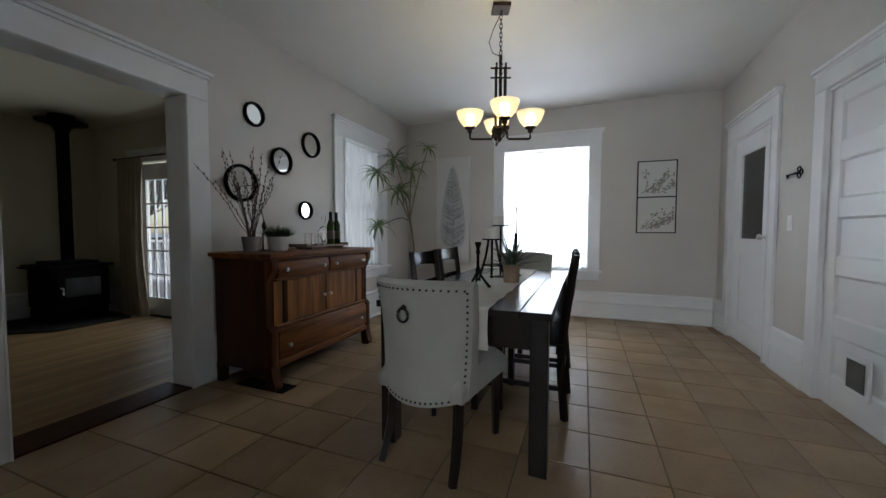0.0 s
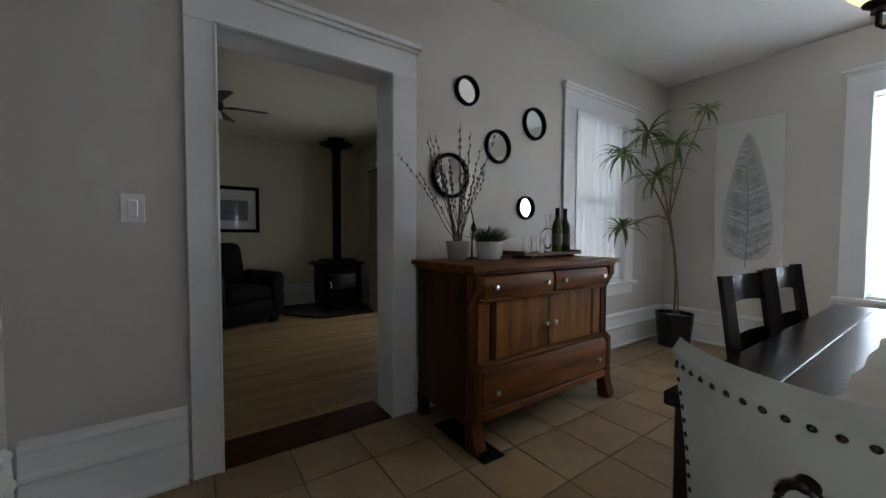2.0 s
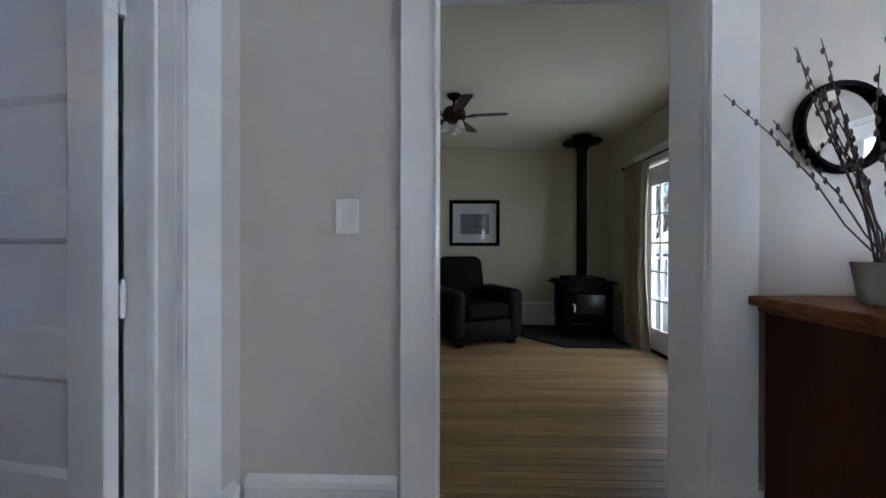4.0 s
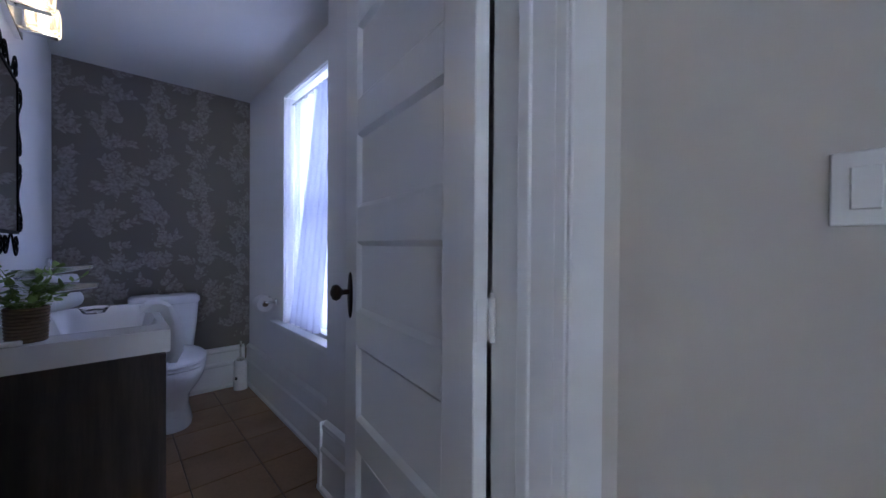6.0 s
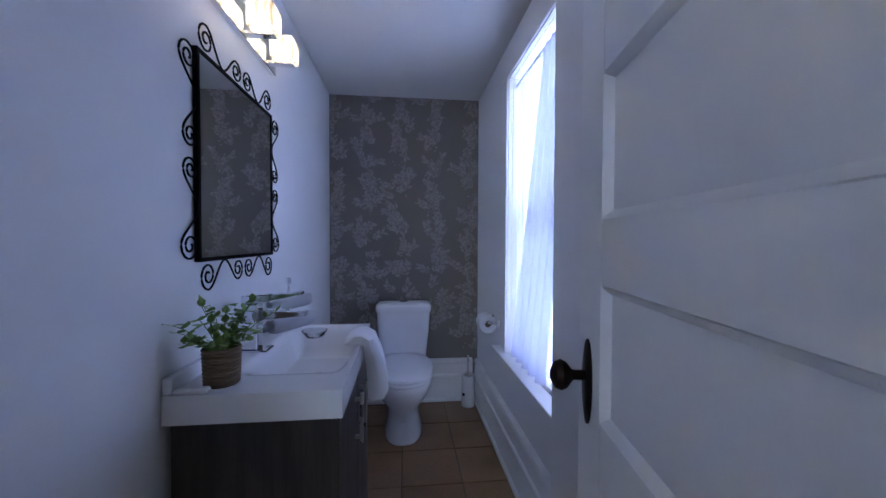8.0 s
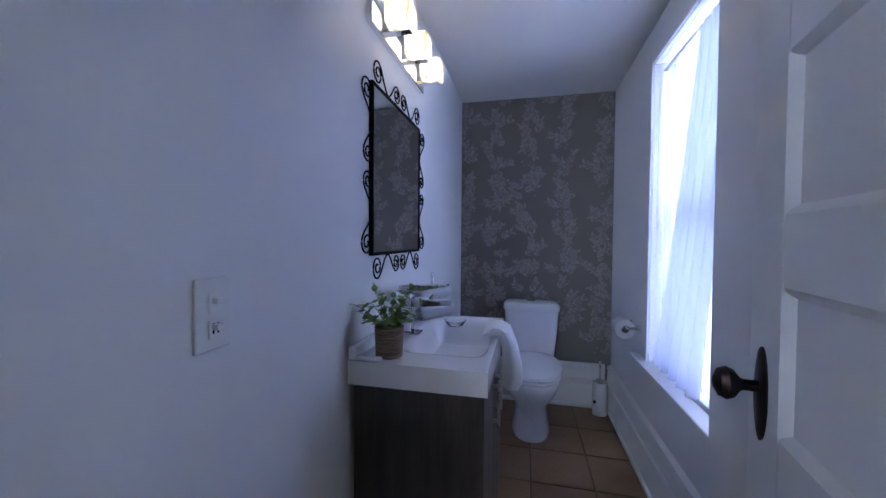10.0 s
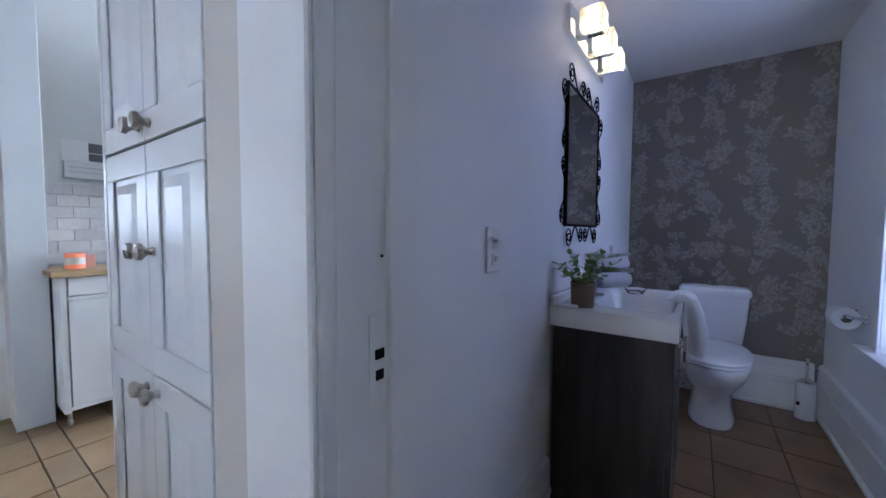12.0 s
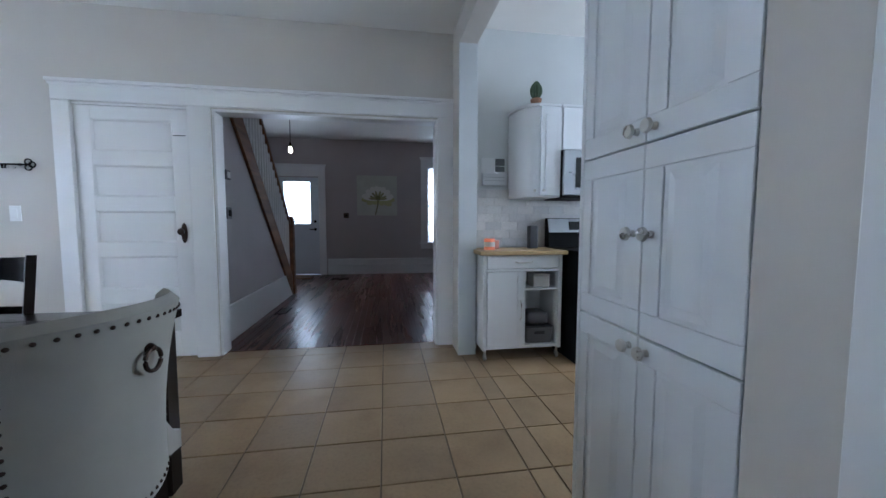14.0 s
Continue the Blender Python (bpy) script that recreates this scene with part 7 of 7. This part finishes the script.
part("mat", B().box(-0.25, 0.25, -0.40, 0.40, 0.001, 0.014, 0.004), fabric("coir", (0.20, 0.11, 0.05), 0.95, 120, 0.3), dm)

# ---- living room ----
SX, SY = -5.38, 2.735
hp = setting("hearth", B().prism([(-5.87, 1.93), (-5.25, 1.93), (-4.74, 2.33), (-4.74, 3.06), (-5.87, 3.20)], "z", 0.001, 0.022, 0.004), painted("slate_hearth", (0.022, 0.021, 0.021), 0.6, 0.25, 0.5, 30), "dark slate hearth pad under wood stove", "hearth")
ws = thing("wood_stove", "black cast iron wood stove with tall flue pipe", "wood stove", (SX, SY, 0.022), 0)
part("firebox", B().box(-0.26, 0.30, -0.28, 0.28, 0.16, 0.66, 0.02, 2), BLACK, ws)
part("top", B().box(-0.29, 0.33, -0.32, 0.32, 0.66, 0.69, 0.008, 2), BLACK, ws)
part("warming_plate", B().box(-0.20, 0.22, -0.22, 0.22, 0.69, 0.73, 0.01, 2), BLACK, ws)
part("ash_lip", B().box(0.301, 0.38, -0.25, 0.25, 0.17, 0.19, 0.004), BLACK, ws)
dr = part("door", B().box(0.301, 0.325, -0.24, 0.24, 0.23, 0.60, 0.008, 2), BLACK, ws, "cast iron stove door")
part("window", B().box(0.3255, 0.328, -0.17, 0.17, 0.30, 0.53), mat("sooty_glass", (0.008, 0.008, 0.008), 0.15)[0], dr, "sooty glass window")
part("handle", B().tube([(0.33, -0.21, 0.42), (0.38, -0.21, 0.42), (0.38, -0.21, 0.34)], 0.009, 8), NICKEL, dr, "coiled handle", True)
part("base", B().box(-0.22, 0.26, -0.28, 0.28, 0.0, 0.16, 0.012), BLACK, ws)
part("side_shelf", B().box(-0.15, 0.20, -0.40, -0.321, 0.655, 0.675, 0.006), BLACK, ws)
part("flue", B().lathe([(0.062, 0.73), (0.062, 2.50)], 24), BLACK, ws, "black flue pipe", True)
part("flue_collar", B().lathe([(0.07, 2.34), (0.085, 2.39), (0.15, 2.43), (0.24, 2.445), (0.245, 2.458), (0.12, 2.462), (0.12, 2.537), (0.001, 2.537)], 30), BLACK, ws, "flared black ceiling collar", True)
chim = setting("chimney_pilaster", B().box(-5.898, -5.76, 2.98, 3.238, 0, 2.56), CREAM, "cream boxed corner pier behind stove", "wall")

lp = thing("landscape_picture", "black framed print of a grey jetty with wide white mat", "framed picture", (-5.90, 1.385, 1.475))
for q in ((-0.36, 0.36, -0.33, -0.28), (-0.36, 0.36, 0.28, 0.33), (-0.36, -0.31, -0.28, 0.28), (0.31, 0.36, -0.28, 0.28)):
    part("frame", B().box(0.001, 0.028, *q, 0.003), BLACK, lp, "black frame bar")
part("mat_board", B().box(0.002, 0.012, -0.31, 0.31, -0.28, 0.28), CANVAS, lp, "white mat")
part("print", B().box(0.0125, 0.0145, -0.20, 0.21, -0.16, 0.13), painted("grey_sea_print", (0.20, 0.23, 0.26), 0.5, 0.2), lp, "grey seascape print")
part("jetty_print", B().box(0.0148, 0.0152, -0.12, 0.14, -0.07, -0.05).box(0.0148, 0.0152, -0.05, 0.06, -0.05, -0.03), INK2, lp, "dark jetty")
pgl = part("glass", B().box(0.0165, 0.0185, -0.308, 0.308, -0.278, 0.278), GLASS, lp, "glazing")
pgl.visible_shadow = False

LEATH = painted("black_leather", (0.010, 0.009, 0.009), 0.6, 0.2, 0.4, 90)
LEATH.node_tree.nodes["Principled BSDF"].inputs["Specular IOR Level"].default_value = 0.08
rc = thing("recliner", "bulky black leather recliner armchair", "armchair", (-5.15, 1.33, 0), -68)
part("base", B().box(-0.40, 0.40, -0.38, 0.40, 0.05, 0.30, 0.03, 2), LEATH, rc, "", True)
part("seat", B().box(-0.27, 0.27, -0.22, 0.43, 0.30, 0.48, 0.06, 4), LEATH, rc, "padded seat", True)
for sx in (-1, 1):
    part("arm", B().box(*sorted((sx * 0.27, sx * 0.46)), -0.34, 0.42, 0.10, 0.64, 0.07, 4), LEATH, rc, "padded arm", True)
bk = B().box(-0.31, 0.31, -0.14, 0.12, 0.0, 0.66, 0.11, 5)
bk.turn(pose(0, -0.30, 0.36, 14))
part("backrest", bk, LEATH, rc, "rounded padded back", True)
hd = B().box(-0.28, 0.28, -0.12, 0.12, -0.08, 0.20, 0.11, 5)
hd.turn(pose(0, -0.42, 0.80, 14))
part("headrest", hd, LEATH, rc, "padded head cushion", True)
for sx in (-1, 1):
    for sy in (-1, 1):
        part("foot", B().box(*sorted((sx * 0.38, sx * 0.30)), *sorted((sy * 0.36, sy * 0.28)), 0, 0.05), BLACK, rc)

fan = thing("ceiling_fan", "dark five-blade ceiling fan with light kit", "ceiling fan", (-4.09, 1.085, 0.0), 12)
part("canopy", B().lathe([(0.07, 2.559), (0.065, 2.54), (0.03, 2.515), (0.015, 2.505), (0.015, 2.44)], 24), BRONZE, fan, "", True)
part("motor", B().lathe([(0.02, 2.45), (0.09, 2.43), (0.11, 2.39), (0.11, 2.34), (0.08, 2.31), (0.03, 2.30)], 28), BRONZE, fan, "", True)
FANB = wood("dark_fan_blade", (0.012, 0.009, 0.008), (0.03, 0.02, 0.016), 0.4, "x", 8)
for k in range(5):
    b_ = B().prism([(0.15, -0.04), (0.19, -0.05), (0.47, -0.06), (0.50, -0.035), (0.50, 0.035), (0.47, 0.06), (0.19, 0.05), (0.15, 0.04)], "z", 2.355, 2.363)
    b_.turn(Matrix.Rotation(radians(72 * k), 4, "Z") @ Matrix.Translation((0, 0, 2.36)) @ Matrix.Rotation(radians(10), 4, "X") @ Matrix.Translation((0, 0, -2.36)))
    bl = part("blade", b_, FANB, fan, "dark wooden blade")
    ir = B().box(0.09, 0.20, -0.02, 0.02, 2.348, 2.354)
    ir.turn(Matrix.Rotation(radians(72 * k), 4, "Z"))
    part("blade_iron", ir, BRONZE, bl)
for k in range(3):
    a = radians(120 * k + 30)
    part("lamp_glass", B().lathe([(0.02, 2.30), (0.03, 2.28), (0.05, 2.22), (0.046, 2.22), (0.026, 2.275)], 16, (0.08 * math.cos(a), 0.08 * math.sin(a), 0), cap=False), CERAMIC, fan, "unlit glass shade", True)

fd = thing("french_doors", "white glazed french doors with fifteen-pane leaves", "french door", (0, 0, 0))
for x0, x1 in ((-4.83, -4.175), (-4.165, -3.51)):
    leaf = part("leaf", B().box(x0, x0 + 0.09, 3.275, 3.315, 0.01, 2.01, 0.002).box(x1 - 0.09, x1, 3.275, 3.315, 0.01, 2.01, 0.002).box(x0 + 0.09, x1 - 0.09, 3.275, 3.315, 0.01, 0.24, 0.002).box(x0 + 0.09, x1 - 0.09, 3.275, 3.315, 1.80, 2.01, 0.002), WHITE, fd, "white door leaf")
    for k in range(1, 5):
        z = 0.24 + 1.56 * k / 5
        part("muntin", B().box(x0 + 0.09, x1 - 0.09, 3.282, 3.308, z - 0.010, z + 0.010), WHITE, leaf)
    for k in (1, 2):
        x = x0 + 0.09 + (x1 - x0 - 0.18) * k / 3
        part("muntin", B().box(x - 0.010, x + 0.010, 3.2815, 3.3085, 0.24, 1.80), WHITE, leaf)
    pn = part("pane", B().box(x0 + 0.09, x1 - 0.09, 3.293, 3.297, 0.24, 1.80), GLASS, leaf)
    pn.visible_shadow = False
casing("door_7_trim", "y", 3.24, -1, FDOOR[0], FDOOR[1], 0, FDOOR[3], 0.11, 0.11, 0.14, "white casing round french doors")
setting("door_7_threshold", B().box(FDOOR[0], FDOOR[1], 3.21, 3.39, 0.0005, 0.010, 0.002), BLACK, "black metal door threshold", "threshold")
setting("deck", B().box(-11.6, -2.1, 3.395, 5.6, -0.12, -0.04), painted("weathered_deck", (0.30, 0.29, 0.28), 0.8, 0.2), "weathered grey deck outside the french doors", "deck")
rl = thing("deck_railing", "white railing along the deck", "railing", (-4.0, 5.5, -0.04))
part("top_rail", B().box(-7.4, -2.0, -0.04, 0.04, 0.92, 0.98, 0.004), WHITE, rl)
part("bottom_rail", B().box(-7.4, -2.0, -0.02, 0.02, 0.08, 0.13), WHITE, rl)
for k in range(40):
    part("baluster", B().box(-7.38 + k * 0.137, -7.345 + k * 0.137, -0.017, 0.017, 0.13, 0.92), WHITE, rl)
for x in (-7.4, -5.6, -3.8, -2.05):
    part("post", B().box(x - 0.05, x + 0.05, -0.05, 0.05, 0, 1.05), WHITE, rl)
crod = thing("curtain_rod", "thin black curtain rod above french doors", "curtain rod", (0, 3.15, 2.075))
part("rod", B().tube([(-5.12, 0, 0), (-3.2, 0, 0)], 0.010, 10).lathe([(0.001, 0), (0.02, 0.012), (0.02, 0.03), (0.001, 0.04)], 12, (-5.16, 0, 0), "x"), BLACK, crod, "", True)
for x in (-4.98, -3.4):
    part("bracket", B().box(x - 0.008, x + 0.008, 0.0, 0.089, -0.008, 0.008), BLACK, crod)


def drape(u, v):
    wdt = 0.50 * (0.82 + 0.18 * abs(2 * v - 0.9) ** 1.5)
    return (-5.09 + u * wdt * 0.95 + 0.06 * (1 - v) * u, 3.15 + 0.035 * math.sin(u * 34) + 0.008 * math.sin(u * 71 + v * 3), 0.015 + v * 2.05)


curtain("drape_curtain", "taupe floor-length curtain drawn beside french doors", drape, DRAPE, None, 80, 20)
# car and trees beyond the deck
CARP = mat("dark_car_paint", (0.05, 0.055, 0.06), 0.2)[0]
car = thing("parked_car", "dark parked car beyond the deck railing", "car", (-19.5, 11.6, -0.60), 62)
prof = [(-2.1, 0.35), (-2.15, 0.7), (-1.9, 0.85), (-1.3, 0.95), (-0.7, 1.42), (0.6, 1.45), (1.3, 1.0), (2.0, 0.92), (2.15, 0.6), (2.1, 0.35)]
part("body", B().prism(prof, "y", -0.85, 0.85, 0.08), CARP, car, "dark car body", True)
part("side_window", B().prism([(-1.15, 1.0), (-0.65, 1.36), (0.55, 1.38), (1.05, 1.03)], "y", -0.865, -0.852), mat("car_glass", (0.02, 0.025, 0.03), 0.05)[0], car, "dark window")
for x in (-1.35, 1.35):
    wh = part("wheel", B().lathe([(0.20, -0.90), (0.32, -0.89), (0.33, -0.80), (0.32, -0.70), (0.20, -0.69)], 24, (x, 0, 0.33), "y"), BLACK, car, "black tyre", True)
    part("rim", B().lathe([(0.001, -0.905), (0.19, -0.905), (0.195, -0.88)], 20, (x, 0, 0.33), "y", False), STEEL, wh, "steel rim", True)
BARK = wood("grey_bark", (0.05, 0.042, 0.036), (0.11, 0.095, 0.08), 0.9, "z", 6)
for at, seed in (((-25, 14.2, -0.6), 1), ((-29, 16.2, -0.6), 2), ((-27, 18.5, -0.6), 5)):
    tr = thing("bare_tree", "leafless grey winter tree beyond the garden", "tree", at, 0, "bare trees beyond the deck")
    rt = random.Random(seed)
    part("trunk", B().tube([(0, 0, 0), (0.1, 0, 1.5), (0.05, 0.1, 3.4)], 0.22, 9, 0.15), BARK, tr, "", True)
    tw2 = B()

    def limb(p, d, ln, r, depth):
        pts = [p]
        for s in range(4):
            d = (d + Vector((rt.uniform(-0.25, 0.25), rt.uniform(-0.25, 0.25), rt.uniform(-0.05, 0.25)))).normalized()
            pts.append(pts[-1] + d * ln / 4)
        tw2.tube(pts, r, 5, r * 0.5)
        if depth:
            for s in range(4):
                q = pts[rt.randint(1, 4)]
                limb(q, (d + Vector((rt.uniform(-1, 1), rt.uniform(-1, 1), rt.uniform(-0.2, 0.6)))).normalized(), ln * 0.62, r * 0.5, depth - 1)

    for s in range(6):
        a = 2 * math.pi * s / 6 + rt.random()
        limb(Vector((0.05, 0.1, 2.2 + 0.22 * s)), Vector((math.cos(a), math.sin(a), 0.9)).normalized(), 2.6, 0.09, 3)
    part("crown", tw2, BARK, tr, "bare branching crown")

# ---- pieces of the floors ----


def tile_floor(parent, x0, x1, y0, y1, pitch, ox, oy, material, z=0.0, keep=None):
    gap, n = 0.006, 0
    shared = {}
    k0, k1 = math.floor((x0 - ox) / pitch), math.ceil((x1 - ox) / pitch)
    j0, j1 = math.floor((y0 - oy) / pitch), math.ceil((y1 - oy) / pitch)
    for k in range(k0, k1):
        for j in range(j0, j1):
            a, c = max(ox + k * pitch, x0), min(ox + (k + 1) * pitch, x1)
            d, e = max(oy + j * pitch, y0), min(oy + (j + 1) * pitch, y1)
            if c - a < 0.02 or e - d < 0.02 or (keep and not keep((a + c) / 2, (d + e) / 2)):
                continue
            w, h = round(c - a - gap, 4), round(e - d - gap, 4)
            if (w, h) not in shared:
                bb = B().box(-w / 2, w / 2, -h / 2, h / 2, -0.008, 0.0)
                top = [v for v in bb.bm.verts if v.co.z > -0.001]
                es = [ed for ed in bb.bm.edges if all(v in top for v in ed.verts)]
                bmesh.ops.bevel(bb.bm, geom=es, offset=0.0018, segments=1, affect="EDGES")
                me = bpy.data.meshes.new("tile")
                bb.bm.to_mesh(me)
                bb.bm.free()
                me.materials.append(material)
                shared[(w, h)] = me
            ob = new("tile", shared[(w, h)])
            ob.location = ((a + c) / 2, (d + e) / 2, z + random.uniform(-0.0006, 0.0006))
            ob.parent = parent


def strip_floor(name, parent, x0, x1, y0, y1, w, along, material, label):
    bb = B()
    u0, u1, v0, v1 = (x0, x1, y0, y1) if along == "x" else (y0, y1, x0, x1)
    v = v0
    verts, faces = [], []
    while v < v1 - 0.005:
        u = u0 - random.uniform(0, 1.0)
        while u < u1:
            ln = random.uniform(0.7, 1.9)
            a, c = max(u, u0), min(u + ln, u1)
            u += ln
            if c - a < 0.02:
                continue
            p, q = v + 0.0012, min(v + w, v1) - 0.0012
            z = random.uniform(-0.0004, 0.0004)
            i = len(verts)
            g = 0.001
            for lo, hi, pp, qq, zz in ((a, c, p, q, -0.012), (a, c, p, q, z - 0.001), (a + g, c - g, p + g, q - g, z)):
                for uu, vv in ((lo, pp), (hi, pp), (hi, qq), (lo, qq)):
                    verts.append((uu, vv, zz) if along == "x" else (vv, uu, zz))
            for r in (0, 4):
                faces += [(i + r + k, i + r + (k + 1) % 4, i + r + 4 + (k + 1) % 4, i + r + 4 + k) for k in range(4)]
            faces.append((i + 8, i + 9, i + 10, i + 11))
        v += w
    bb.bm.free()
    me = bpy.data.meshes.new(name)
    me.from_pydata(verts, [], faces)
    me.materials.append(material)
    ob = new(name, me)
    ob.parent = parent
    return tagged(ob, label, "", "", "stuff")


random.seed(11)
tile_floor(floor_d, XL - 0.13, XR + 0.08, YF - 0.15, YB, 0.3315, 0.76, 0.315, TILE, 0.0)
tile_floor(floor_d, -0.58, 2.20, -1.6, YF - 0.15, 0.3315, 0.76, 0.315, TILE, 0.0)
tile_floor(floor_d, -1.85, -0.745, -2.57, YF - 0.15, 0.305, -1.28, -1.915, TILE_B, 0.0)
strip_floor("floor_boards", floor_l, -5.90, XL - 0.142, -0.75, 3.24, 0.058, "y", OAK, "narrow honey oak boards")
strip_floor("floor_boards", floor_h, XR + 0.09, 7.14, -2.45, 3.55, 0.07, "x", DARKFLOOR, "dark red-brown boards")
# backsplash tiles
SUB = tile_mat("white_subway_tile", (0.60, 0.60, 0.60), (0.57, 0.57, 0.58), 0.22)
sub_me = {}
zr = 0.912
rown = 0
while zr < 1.41:
    y = 0.185 + (0.0765 if rown % 2 else 0.0)
    while y > -1.3:
        a, c = max(y - 0.150, -1.3), min(y, 0.187)
        if c - a > 0.02:
            w = round(c - a, 3)
            if w not in sub_me:
                me = bpy.data.meshes.new("tile")
                bb = B().box(-0.006, 0.0, -w / 2, w / 2, 0, 0.072, 0.0015)
                bb.bm.to_mesh(me)
                bb.bm.free()
                me.materials.append(SUB)
                sub_me[w] = me
            ob = new("tile", sub_me[w])
            ob.location = (2.1878, (a + c) / 2, zr)
            ob.parent = splash
        y -= 0.153
    zr += 0.0745
    rown += 1
